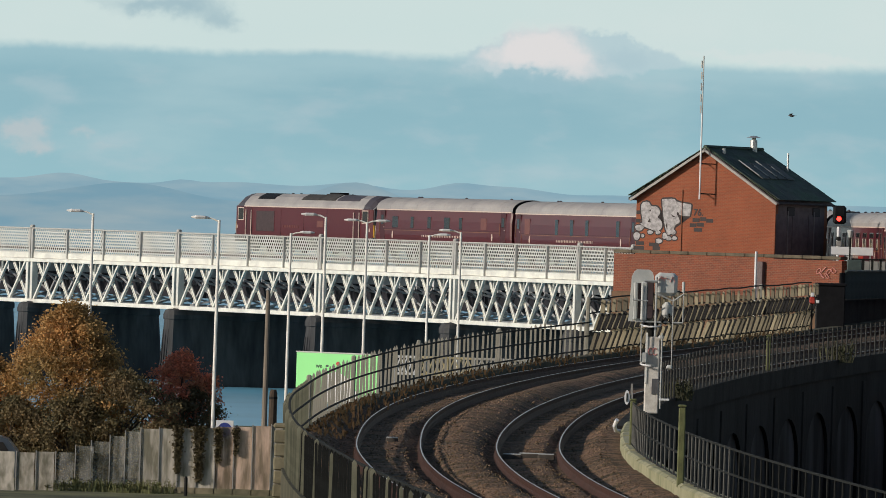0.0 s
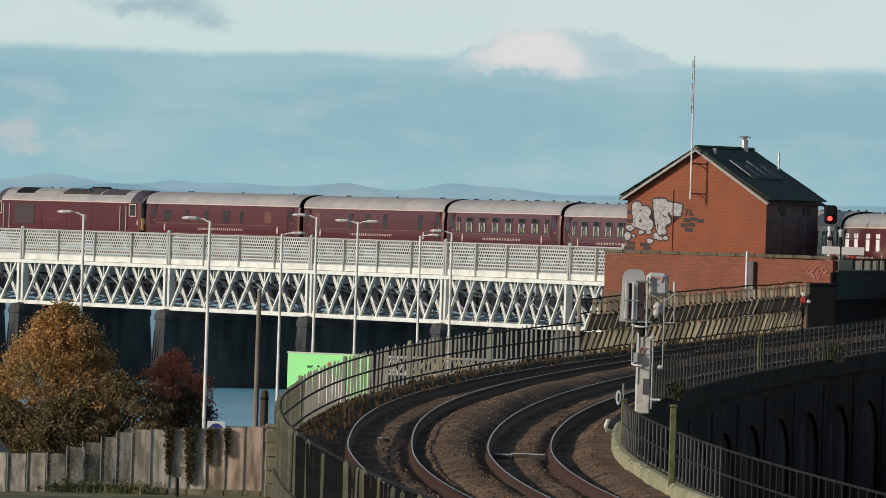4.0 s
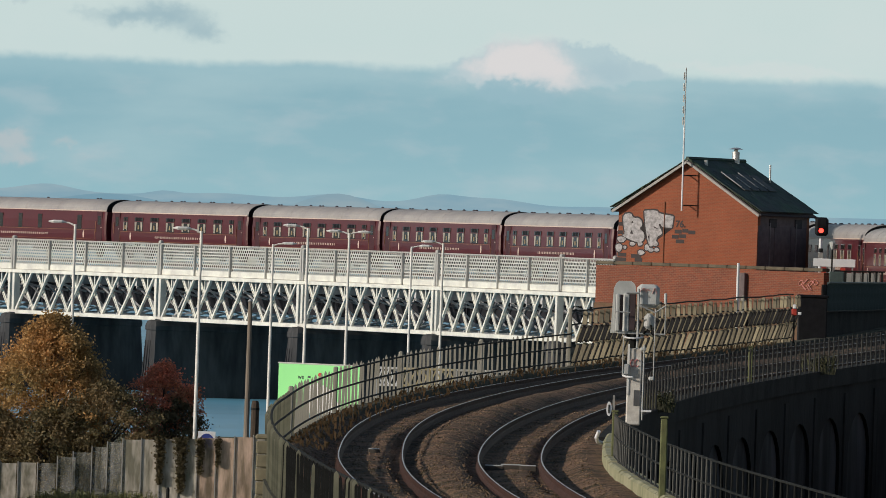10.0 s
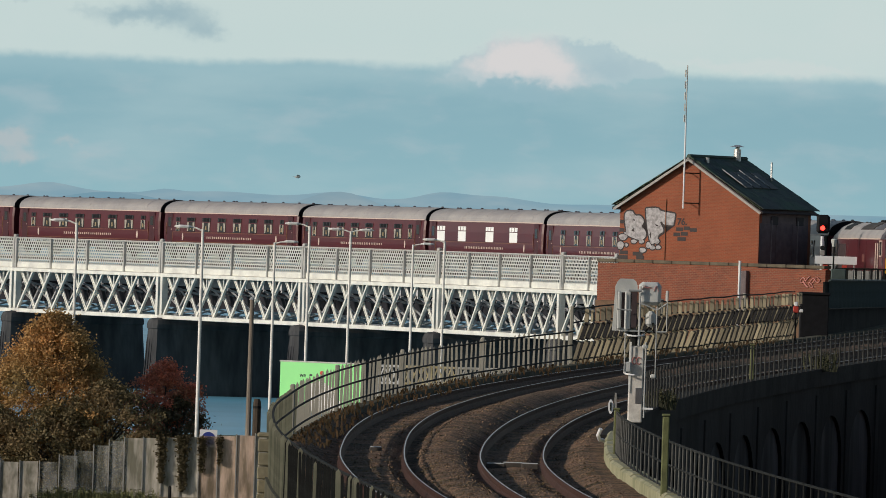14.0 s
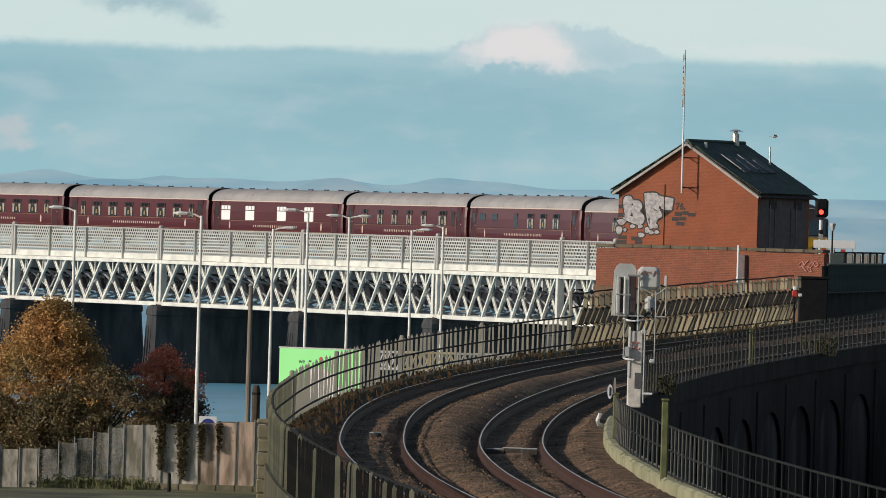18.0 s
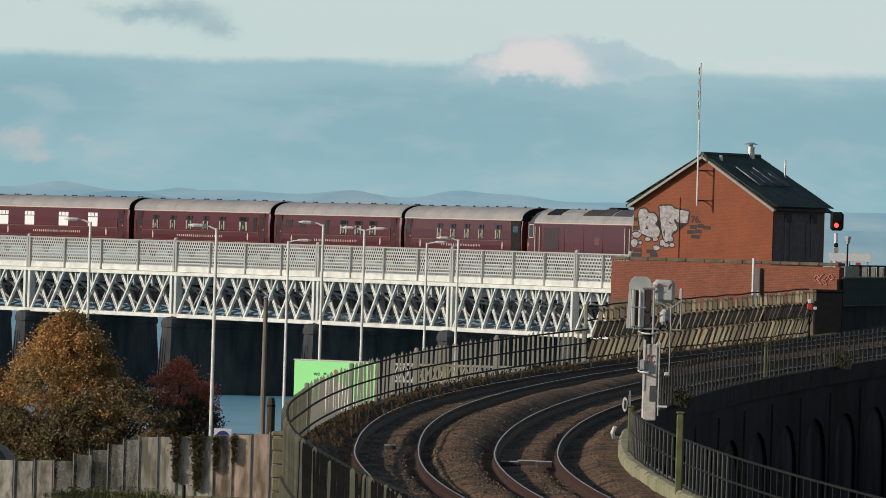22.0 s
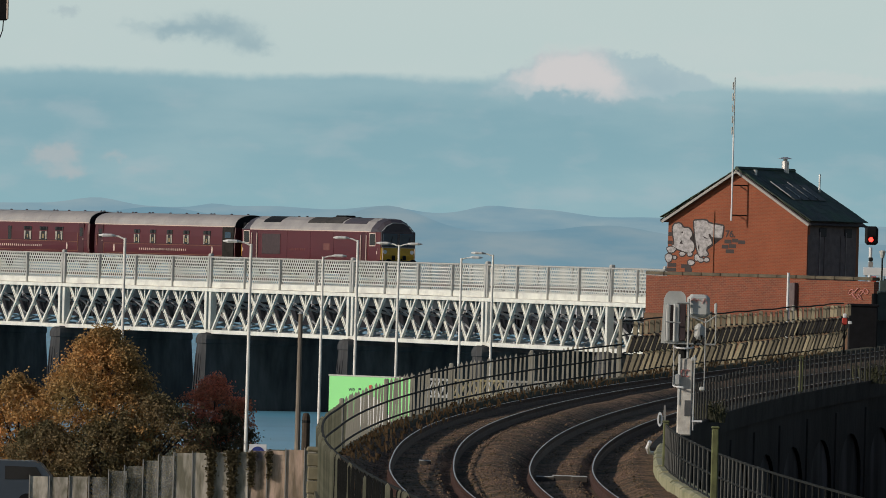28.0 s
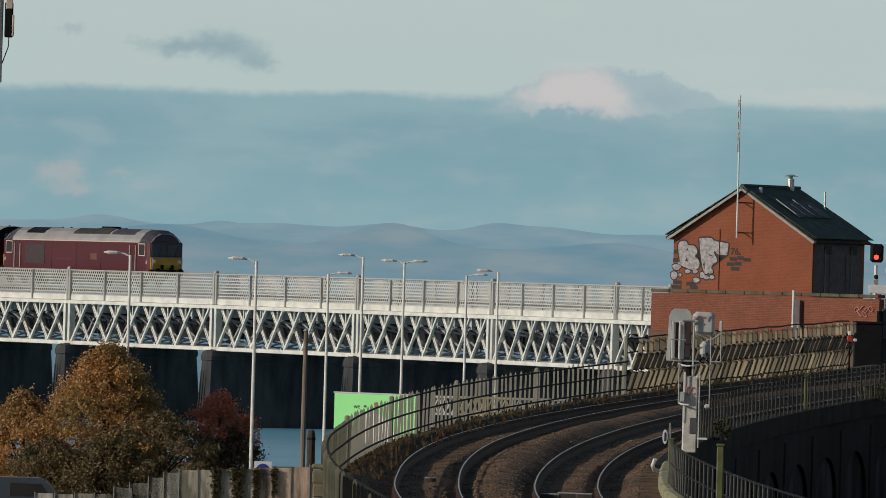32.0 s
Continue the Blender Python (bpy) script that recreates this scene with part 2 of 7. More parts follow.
for leaf_mat in (LEAF_GOLD, LEAF_RED, LEAF_OLIVE, DEAD_STALK):
    thin_leaf(leaf_mat, 0.35)
PINK_SPRAY = material("pink_spray", (0.60, 0.25, 0.22), 0.7, vary=0.2, bump=0.0)
CAR_RED = material("car_red", (0.55, 0.02, 0.03), 0.35, vary=0.1, coat=0.4, bump=0.0)
CAR_BLUE = material("car_blue", (0.05, 0.065, 0.09), 0.3, vary=0.1, coat=0.3, bump=0.0)
SILVER = material("graffiti_silver", (0.41, 0.385, 0.39), 0.6, vary=0.5, scale=5, bump=0.0)
INK = material("graffiti_black", (0.03, 0.02, 0.02), 0.7, vary=0.2, bump=0.0)
VAN_WHITE = material("van_white", (0.78, 0.78, 0.78), 0.35, vary=0.05, bump=0.0)
RED_LIGHT = glow("red_aspect", (1.0, 0.03, 0.02), 6.0)
CABIN_GREEN = material("cabin_green", (0.060, 0.085, 0.080), 0.7, vary=0.3)
RED_PLASTIC = material("red_plastic", (0.5, 0.05, 0.03), 0.5, vary=0.1)



for dull in (SHADE_STONE, STREAKED, FLANK_BRICK, PIER_STONE, VIADUCT_DARK, IRON, UNDER, BLACK, BALLAST, STONES, RAIL_SIDE, DECK_STEEL, LEAF_DARK, DEAD_STALK):
    dull.node_tree.nodes["Principled BSDF"].inputs["Specular IOR Level"].default_value = 0.12


def masonry(name, brick, brick2, joint, w=0.225, h=0.075, dirt=0.35):
    """Coursed brickwork in the wall's own x and z, with weathering."""
    m = material(name, brick, 0.88, vary=dirt, scale=0.7, fine=9, bump=0.0)
    ns, ln = m.node_tree.nodes, m.node_tree.links
    tc = ns.new("ShaderNodeTexCoord")
    sp, cb = ns.new("ShaderNodeSeparateXYZ"), ns.new("ShaderNodeCombineXYZ")
    ln.new(tc.outputs["Object"], sp.inputs[0])
    ad = ns.new("ShaderNodeMath")
    ln.new(sp.outputs[0], ad.inputs[0])
    ln.new(sp.outputs[1], ad.inputs[1])
    ln.new(ad.outputs[0], cb.inputs[0])
    ln.new(sp.outputs[2], cb.inputs[1])
    bt = ns.new("ShaderNodeTexBrick")
    bt.inputs["Color1"].default_value, bt.inputs["Color2"].default_value, bt.inputs["Mortar"].default_value = (*brick, 1), (*brick2, 1), (*joint, 1)
    bt.inputs["Scale"].default_value, bt.inputs["Brick Width"].default_value, bt.inputs["Row Height"].default_value = 1.0, w, h
    bt.inputs["Mortar Size"].default_value, bt.inputs["Bias"].default_value = 0.012, 0.0
    ln.new(cb.outputs[0], bt.inputs["Vector"])
    mix = [n for n in ns if n.bl_idname == "ShaderNodeMix"][0]
    dk = ns.new("ShaderNodeHueSaturation")
    dk.inputs["Value"].default_value = 0.86
    ln.new(bt.outputs["Color"], dk.inputs["Color"])
    ln.new(bt.outputs["Color"], mix.inputs["A"])
    ln.new(dk.outputs[0], mix.inputs["B"])
    bp = ns.new("ShaderNodeBump")
    bp.inputs["Strength"].default_value, bp.inputs["Distance"].default_value = 0.5, 0.01
    ln.new(bt.outputs["Fac"], bp.inputs["Height"])
    bp.invert = True
    ln.new(bp.outputs[0], ns["Principled BSDF"].inputs["Normal"])
    return m


GABLE_BRICK = masonry("gable_brick", (0.315, 0.080, 0.033), (0.255, 0.066, 0.030), (0.27, 0.105, 0.055), dirt=0.22)
OLD_BRICK = masonry("old_brick", (0.245, 0.062, 0.030), (0.165, 0.047, 0.028), (0.22, 0.11, 0.068), w=0.25, h=0.09, dirt=0.35)


def translucent(name, base, clear):
    """Dirty see-through sheet."""
    m = material(name, base, 0.5, vary=0.5, scale=4.0, fine=15, second=(base[0] * 0.36, base[1] * 0.37, base[2] * 0.32), streak=0.5, piece=0.4, bump=0.05)
    ns, ln = m.node_tree.nodes, m.node_tree.links
    # every sheet is stained in its own way
    oi, cb = ns.new("ShaderNodeObjectInfo"), ns.new("ShaderNodeCombineXYZ")
    for slot, f in ((0, 41.0), (1, 17.0)):
        mu = ns.new("ShaderNodeMath")
        mu.operation = "MULTIPLY"
        mu.inputs[1].default_value = f
        ln.new(oi.outputs["Random"], mu.inputs[0])
        ln.new(mu.outputs[0], cb.inputs[slot])
    mp = [n for n in ns if n.bl_idname == "ShaderNodeMapping"][0]
    ln.new(cb.outputs[0], mp.inputs["Location"])
    tr, mx = ns.new("ShaderNodeBsdfTransparent"), ns.new("ShaderNodeMixShader")
    mx.inputs[0].default_value = clear
    ln.new(ns["Principled BSDF"].outputs[0], mx.inputs[1])
    ln.new(tr.outputs[0], mx.inputs[2])
    ln.new(mx.outputs[0], ns["Material Output"].inputs[0])
    return m


SCREEN = translucent("weathered_sheet", (0.66, 0.60, 0.52), 0.26)
SCREEN_CLEAR = translucent("clear_sheet", (0.46, 0.45, 0.42), 0.66)
SCREEN_GREEN = translucent("mossy_sheet", (0.60, 0.59, 0.45), 0.26)
SCREEN_RUST = translucent("rusty_sheet", (0.76, 0.56, 0.44), 0.33)

# ---- mesh building ----


class Shape:
    """Collects the faces of one mesh."""

    def __init__(self):
        self.v, self.f = [], []

    def add(self, verts, faces, m=None):
        k = len(self.v)
        self.v += [tuple(m @ Vector(p)) if m else tuple(p) for p in verts]
        self.f += [tuple(k + i for i in f) for f in faces]
        return self

    def box(self, x, y, z, sx, sy, sz, m=None, bevel=0.0):
        a, b, c = sx / 2, sy / 2, sz / 2
        if not bevel:
            vs = [(x + i * a, y + j * b, z + k * c) for k in (-1, 1) for i, j in ((-1, -1), (1, -1), (1, 1), (-1, 1))]
            fs = [(3, 2, 1, 0), (4, 5, 6, 7), (0, 1, 5, 4), (1, 2, 6, 5), (2, 3, 7, 6), (3, 0, 4, 7)]
            return self.add(vs, fs, m)
        g = min(bevel, a * 0.9, b * 0.9, c * 0.9)
        ring = [(-a + g, -b), (a - g, -b), (a, -b + g), (a, b - g), (a - g, b), (-a + g, b), (-a, b - g), (-a, -b + g)]
        small = [(p * (a - g) / a, q * (b - g) / b) for p, q in ring]
        vs = []
        for lev, rg in ((-c, small), (-c + g, ring), (c - g, ring), (c, small)):
            vs += [(x + p, y + q, z + lev) for p, q in rg]
        fs = [tuple(range(7, -1, -1)), tuple(range(24, 32))]
        for r in range(3):
            for i in range(8):
                j = (i + 1) % 8
                fs.append((r * 8 + i, r * 8 + j, r * 8 + 8 + j, r * 8 + 8 + i))
        return self.add(vs, fs, m)

    def beam(self, p, q, w, h, up=(0, 0, 1)):
        p, q = Vector(p), Vector(q)
        d = (q - p).normalized()
        s = d.cross(Vector(up))
        s = s.normalized() if s.length > 1e-5 else Vector((1, 0, 0))
        u = s.cross(d)
        vs = []
        for e in (p, q):
            vs += [e - s * w / 2 - u * h / 2, e + s * w / 2 - u * h / 2, e + s * w / 2 + u * h / 2, e - s * w / 2 + u * h / 2]
        return self.add(vs, [(3, 2, 1, 0), (4, 5, 6, 7), (0, 1, 5, 4), (1, 2, 6, 5), (2, 3, 7, 6), (3, 0, 4, 7)])

    def tube(self, pts, radii, n=8):
        pts = [Vector(p) for p in pts]
        if not hasattr(radii, "__len__"):
            radii = [radii] * len(pts)
        vs, fs = [], []
        for i, p in enumerate(pts):
            d = (pts[min(i + 1, len(pts) - 1)] - pts[max(i - 1, 0)]).normalized()
            s = d.cross(Vector((0, 0, 1)))
            s = s.normalized() if s.length > 1e-3 else Vector((1, 0, 0))
            u = s.cross(d)
            for k in range(n):
                a = 2 * math.pi * k / n
                vs.append(p + (s * math.cos(a) + u * math.sin(a)) * radii[i])
        for i in range(len(pts) - 1):
            for k in range(n):
                l = (k + 1) % n
                fs.append((i * n + k, i * n + l, i * n + n + l, i * n + n + k))
        fs.append(tuple(range(n - 1, -1, -1)))
        fs.append(tuple(range(len(vs) - n, len(vs))))
        return self.add(vs, fs)

    def sweep(self, rings, caps=True):
        """Joins rings of equal length, each a closed outline."""
        n = len(rings[0])
        vs = [p for r in rings for p in r]
        fs = []
        for i in range(len(rings) - 1):
            for k in range(n):
                l = (k + 1) % n
                fs.append((i * n + k, i * n + l, i * n + n + l, i * n + n + k))
        if caps:
            fs.append(tuple(range(n - 1, -1, -1)))
            fs.append(tuple(range(len(vs) - n, len(vs))))
        return self.add(vs, fs)

    def plate(self, outline, depth, m=None):
        """An outline in x and z, with its thickness along y."""
        n = len(outline)
        return self.add([(x, 0, z) for x, z in outline] + [(x, depth, z) for x, z in outline],
                        [tuple(range(n)), tuple(range(2 * n - 1, n - 1, -1))] + [(i, i + n, (i + 1) % n + n, (i + 1) % n) for i in range(n)], m)

    def mesh(self, name, mat, smooth=False):
        me = bpy.data.meshes.new(name)
        me.from_pydata([tuple(p) for p in self.v], [], self.f)
        me.materials.append(mat)
        bm = bmesh.new()
        bm.from_mesh(me)
        bmesh.ops.recalc_face_normals(bm, faces=bm.faces)
        bm.to_mesh(me)
        bm.free()
        if smooth:
            for p in me.polygons:
                p.use_smooth = True
        me.update()
        return me


def part(name, shape, mat, parent=None, label="", smooth=False, at=None):
    """Links a shape, or a mesh that is shared, as one object under a thing."""
    me = shape.mesh(name, mat, smooth) if isinstance(shape, Shape) else shape
    ob = new(name, me)
    ob.parent = parent
    if at is not None:
        ob.matrix_basis = at
    return tagged(ob, label)


def thing(name, label, category, group="", at=None, kind=""):
    ob = tagged(new(name), label, category, group, kind)
    ob.empty_display_size = 0.3
    if at is not None:
        ob.matrix_basis = at
    return ob


# ---- the line's course ----
STEP, FIRST = 20.0, 100.0
COURSE = [
    5.60, 3.50, 1.85, 0.55, -0.42, -0.99, -1.19, -0.88, 0.02, 1.57, 3.75, 6.47, 9.59, 12.93, 16.28, 19.42, 22.13, 24.16, 25.30, 25.33, 24.09, 21.41, 17.20, 11.40, 4.01, -4.90, -15.09, -26.22, -37.79, -49.48, -61.19, -72.91, -84.62, -96.34, -108.05, -119.77, -131.48, -143.20, -154.92, -166.63, -178.35
]


def course(y):
    """How far to the right the running line lies, y metres ahead, and its slope."""
    u = max(0.0, min((y - FIRST) / STEP, len(COURSE) - 1.001))
    i = int(u)
    t = u - i
    p = [COURSE[max(0, min(len(COURSE) - 1, i + k))] for k in (-1, 0, 1, 2)]
    m1, m2 = (p[2] - p[0]) / 2, (p[3] - p[1]) / 2
    if i == 0:
        m1 = p[2] - p[1]
    h = ((2 * t**3 - 3 * t**2 + 1) * p[1] + (t**3 - 2 * t**2 + t) * m1 + (-2 * t**3 + 3 * t**2) * p[2] + (t**3 - t**2) * m2)
    s = ((6 * t**2 - 6 * t) * p[1] + (3 * t**2 - 4 * t + 1) * m1 + (-6 * t**2 + 6 * t) * p[2] + (3 * t**2 - 2 * t) * m2) / STEP
    return h, s


def rail_level(y):
    u = max(0.0, min(1.0, (y - 230.0) / 333.0))
    return 5.44 + 3.31 * u


def beside(y, off, z):
    """A point off metres to the right of the running line."""
    x, s = course(y)
    k = math.hypot(1, s)
    return Vector((x + off / k, y - off * s / k, z))


# the two tracks wander a little between the parapets: sideways shift of each, and the level of each rail
TRACK_Y = (150, 175, 195, 212, 228, 245, 265, 290, 330, 380, 440, 500)
TRACK_SHIFT = ((1.04, 0.72, 0.37, 0.17, 0.0, -0.28, -0.51, -0.56, -0.5, -0.41, -0.3, 0.0), (0.54, 0.33, 0.12, 0.06, 0.01, 0.02, 0.05, 0.07, 0.08, 0.07, 0.07, 0.0))
RAIL_Y = (150, 210, 240, 300, 440, 500)
RAIL_LIFT = ((0.01, 0.01, -0.03, -0.07, -0.06, 0.0), (-0.1, -0.15, -0.06, -0.02, -0.02, 0.0), (-0.05, -0.07, -0.08, -0.04, -0.03, 0.0), (-0.07, -0.12, -0.12, -0.13, -0.12, 0.0))
GAUGE = 0.7525


def eased(y, ys, vs):
    """Smooth passage through values at uneven steps."""
    return sum(float(np.interp(y + d, ys, vs)) * w for d, w in ((-9, 0.1), (-5, 0.2), (0, 0.4), (5, 0.2), (9, 0.1)))


def track_centre(k, y):
    return (0.0, 3.31)[k] + eased(y, TRACK_Y, TRACK_SHIFT[k])


def rail_place(k, y):
    """Offset and lift over rail level of the four rails, from the outer one inwards."""
    return track_centre(k // 2, y) + (GAUGE if k % 2 else -GAUGE), eased(y, RAIL_Y, RAIL_LIFT[k])


def bed_height(o, y):
    """Ballast surface over rail level: heaped between the tracks and at the edges, scooped beside the rails."""
    places = [rail_place(k, y) for k in range(4)]
    c0, c1 = track_centre(0, y), track_centre(1, y)
    mid = (places[1][0] + places[2][0]) / 2
    base = float(np.interp(o, [p[0] for p in places], [p[1] for p in places]))
    h = base - 0.215
    if abs(o - mid) < 0.80:
        h += 0.22 * math.cos((o - mid) / 0.80 * math.pi / 2)
    if o < places[0][0] - 0.45:
        h += 0.32 * min(1, (places[0][0] - 0.45 - o) / 0.6)
    if o > places[3][0] + 0.5:
        h += 0.16 * min(1, (o - places[3][0] - 0.5) / 0.4)
    for c in (c0, c1):
        if abs(o - c) < 0.62:
            h += 0.05 - 0.09 * max(0.0, 0.35 - (o - c))
    h += 0.045 * noise.noise((o * 0.9, y * 0.10, 0)) + 0.03 * noise.noise((o * 3.0, y * 0.6, 4)) + 0.02 * noise.noise((o * 7, y * 1.7, 9))
    side = min((abs(o - p[0]), p[1]) for p in places)
    if side[0] < 0.30:
        h = min(h, side[1] - 0.25)
    return h



# ---- ground, water, distance ----


def sheet(name, outline, z, mat, label):
    s = Shape().add([(x, y, z) for x, y in outline], [tuple(range(len(outline)))])
    return tagged(part(name, s, mat), label, name.split("_")[0], kind="structure")


LAND = 0.9
land = Shape()
edge = [(-4500, -600), (4500, -600), (4500, 1500), (300, 1500), (120, 900), (46, 640), (30, 590), (16, 545), (4, 520), (-2, 495), (-5, 458), (-9, 455), (-40, 448), (-300, 440), (-4500, 430)]
land.add([(x, y, LAND) for x, y in edge] + [(x, y, -3) for x, y in edge],
         [tuple(range(len(edge)))] + [(i, i + len(edge), (i + 1) % len(edge) + len(edge), (i + 1) % len(edge)) for i in range(len(edge))])
tagged(part("ground", land, GRASS), "rough grassy waterside ground with a low sea wall", "ground", kind="structure")
sheet("water", [(-4900, 400), (4900, 400), (4900, 4950), (-4900, 4950)], 0.0, WATER, "calm blue estuary water under the bridge")
sheet("road", [(-120, 376), (40, 376), (40, 362), (-120, 362)], LAND + 0.02, ROADWAY, "grey asphalt riverside road behind the fence")


def sky_backdrop():
    """A far curtain of evening cloud behind the hills."""
    s = Shape()
    R, n = 4800.0, 60
    vs = []
    for i in range(n + 1):
        a = radians(-40 + 80 * i / n)
        for z in (-5, 1400):
            vs.append((R * math.sin(a), R * math.cos(a), z))
    s.add(vs, [(2 * i, 2 * i + 2, 2 * i + 3, 2 * i + 1) for i in range(n)])
    m = bpy.data.materials.new("cloud_sky")
    m.use_nodes = True
    nt = m.node_tree
    ns, ln = nt.nodes, nt.links
    ns.clear()
    out = ns.new("ShaderNodeOutputMaterial")
    em = ns.new("ShaderNodeEmission")
    ln.new(em.outputs[0], out.inputs[0])
    tc = ns.new("ShaderNodeTexCoord")
    sp = ns.new("ShaderNodeSeparateXYZ")
    ln.new(tc.outputs["Object"], sp.inputs[0])

    def node(kind, op=None, a=None, b=None, c=None):
        nd = ns.new(kind)
        if op:
            nd.operation = op
        for i, v in enumerate((a, b, c)):
            if v is None:
                continue
            if isinstance(v, (int, float)):
                nd.inputs[i].default_value = v
            else:
                ln.new(v, nd.inputs[i])
        return nd.outputs[0]

    def noise_at(sx, sz, scale, detail, ox=0.0):
        mp = ns.new("ShaderNodeMapping")
        mp.inputs["Scale"].default_value = (sx, 0.0, sz)
        mp.inputs["Location"].default_value = (ox, 0.0, ox * 0.7)
        ln.new(tc.outputs["Object"], mp.inputs[0])
        nz = ns.new("ShaderNodeTexNoise")
        nz.inputs["Scale"].default_value, nz.inputs["Detail"].default_value = scale, detail
        ln.new(mp.outputs[0], nz.inputs["Vector"])
        return nz.outputs["Fac"]

    def mixc(fac, a, b):
        mx = ns.new("ShaderNodeMix")
        mx.data_type = "RGBA"
        mx.clamp_factor = True
        ln.new(fac, mx.inputs["Factor"])
        for key, v in (("A", a), ("B", b)):
            if isinstance(v, tuple):
                mx.inputs[key].default_value = (*v, 1)
            else:
                ln.new(v, mx.inputs[key])
        return mx.outputs["Result"]

    def step(v, lo, hi):
        mr = ns.new("ShaderNodeMapRange")
        mr.interpolation_type = "SMOOTHSTEP"
        mr.inputs["From Min"].default_value, mr.inputs["From Max"].default_value = lo, hi
        ln.new(v, mr.inputs["Value"])
        return mr.outputs[0]

    soft = noise_at(1, 2.2, 0.010, 6)
    wisp = noise_at(1, 4.0, 0.006, 5, 3.0)
    lump = noise_at(1, 1.3, 0.050, 6, 7.0)
    curl = noise_at(1, 1.2, 0.16, 5, 1.0)

    def warp(axis, big, fine_):
        a = node("ShaderNodeMath", "MULTIPLY_ADD", noise_at(1, 1.2, 0.06, 4, 11.0 + 5 * axis), big, -0.5 * big)
        b = node("ShaderNodeMath", "MULTIPLY_ADD", noise_at(1, 1.2, 0.22, 4, 31.0 + 5 * axis), fine_, -0.5 * fine_)
        return node("ShaderNodeMath", "ADD", sp.outputs[axis], node("ShaderNodeMath", "ADD", a, b))

    wx, wz = warp(0, 26.0, 9.0), warp(2, 12.0, 6.0)

    def heap(parts, rough=0.9):
        """How deep a point lies in a heap of soft, ragged cloud lobes (x, z, half width, half height, weight)."""
        total = None
        for x0, z0, rx, rz, w in parts:
            dx = node("ShaderNodeMath", "MULTIPLY", node("ShaderNodeMath", "SUBTRACT", wx, float(x0)), 1 / rx)
            dz = node("ShaderNodeMath", "MULTIPLY", node("ShaderNodeMath", "SUBTRACT", wz, float(z0)), 1 / rz)
            r2 = node("ShaderNodeMath", "ADD", node("ShaderNodeMath", "MULTIPLY", dx, dx), node("ShaderNodeMath", "MULTIPLY", dz, dz))
            v = node("ShaderNodeMath", "MULTIPLY", node("ShaderNodeMath", "POWER", 2.718, node("ShaderNodeMath", "MULTIPLY", r2, -1.0)), w)
            total = v if total is None else node("ShaderNodeMath", "ADD", total, v)
        return total

    def lay(col, parts, lo, hi, amount, color, rough=0.9):
        return mixc(node("ShaderNodeMath", "MULTIPLY", step(heap(parts, rough), lo, hi), amount), col, color)

    # bank of blue cloud below, pale sky above, with one tall heaped cloud on the bank's edge
    top = node("ShaderNodeMath", "MULTIPLY_ADD", soft, 12.0, 94.5)
    over = node("ShaderNodeMath", "SUBTRACT", sp.outputs[2], top)
    over = node("ShaderNodeMath", "ADD", over, node("ShaderNodeMath", "MULTIPLY_ADD", curl, 3.0, -1.5))
    low = mixc(step(sp.outputs[2], 10.0, 95.0), (0.315, 0.53, 0.59), (0.27, 0.468, 0.54))
    low = mixc(node("ShaderNodeMath", "MULTIPLY", step(wisp, 0.42, 0.72), 0.75), low, (0.405, 0.578, 0.622))
    low = mixc(node("ShaderNodeMath", "MULTIPLY", step(noise_at(1, 2.6, 0.022, 6, 5.0), 0.48, 0.72), 0.35), low, (0.50, 0.59, 0.63))
    edge_light = node("ShaderNodeMath", "MULTIPLY", step(over, -16.0, -1.0), 0.30)
    low = mixc(edge_light, low, (0.46, 0.64, 0.68))
    high = mixc(step(sp.outputs[2], 90.0, 240.0), (0.60, 0.73, 0.72), (0.66, 0.75, 0.72))
    high = mixc(node("ShaderNodeMath", "MULTIPLY", step(soft, 0.45, 0.75), 0.25), high, (0.70, 0.76, 0.75))
    col = mixc(step(over, -3.2, 2.8), low, high)
    col = lay(col, ((48, 105, 26, 12.5, 1), (22, 100, 20, 7.5, 0.8), (74, 103, 22, 10, 0.9), (88, 106, 16, 8, 0.75), (107, 101, 15, 5, 0.6)), 0.30, 0.62, 0.9, (0.46, 0.605, 0.65))
    col = lay(col, ((47, 109, 17, 10, 1), (29, 103, 15, 7, 0.8), (64, 99, 18, 11, 0.75), (7, 94, 20, 6, 0.34)), 0.1, 1.05, 0.92, (0.765, 0.735, 0.73))
    col = lay(col, ((35, 92, 12, 5, 0.8), (51, 88, 22, 7, 1)), 0.2, 0.95, 0.8, (0.325, 0.51, 0.58))
    col = lay(col, ((90, 103, 17, 7, 1),), 0.2, 1.0, 0.6, (0.41, 0.56, 0.62))
    col = lay(col, ((150, 106, 40, 3.5, 0.8), (185, 104, 30, 3, 0.8)), 0.1, 0.9, 0.35, (0.72, 0.75, 0.74))
    col = lay(col, ((-211, 129, 9, 4, 1),), 0.3, 0.95, 0.55, (0.46, 0.57, 0.61))
    col = lay(col, ((-214, 57, 13, 7, 1), (-205, 48, 10, 4, 0.7), (-184, 57, 7, 3, 0.6), (-172, 50, 16, 3, 0.4)), 0.15, 0.95, 0.6, (0.57, 0.575, 0.585))
    col = lay(col, ((-134, 124, 19, 8, 1), (-158, 121, 14, 4.5, 0.7), (-116, 115, 9, 6, 0.7), (-176, 124, 9, 3, 0.35)), 0.05, 1.1, 0.95, (0.36, 0.51, 0.565))
    ln.new(col, em.inputs[0])
    em.inputs[1].default_value = 1.0
    return tagged(part("backdrop", s, m), "pale evening sky with a bank of blue cloud", "sky", kind="structure")


sky_backdrop()


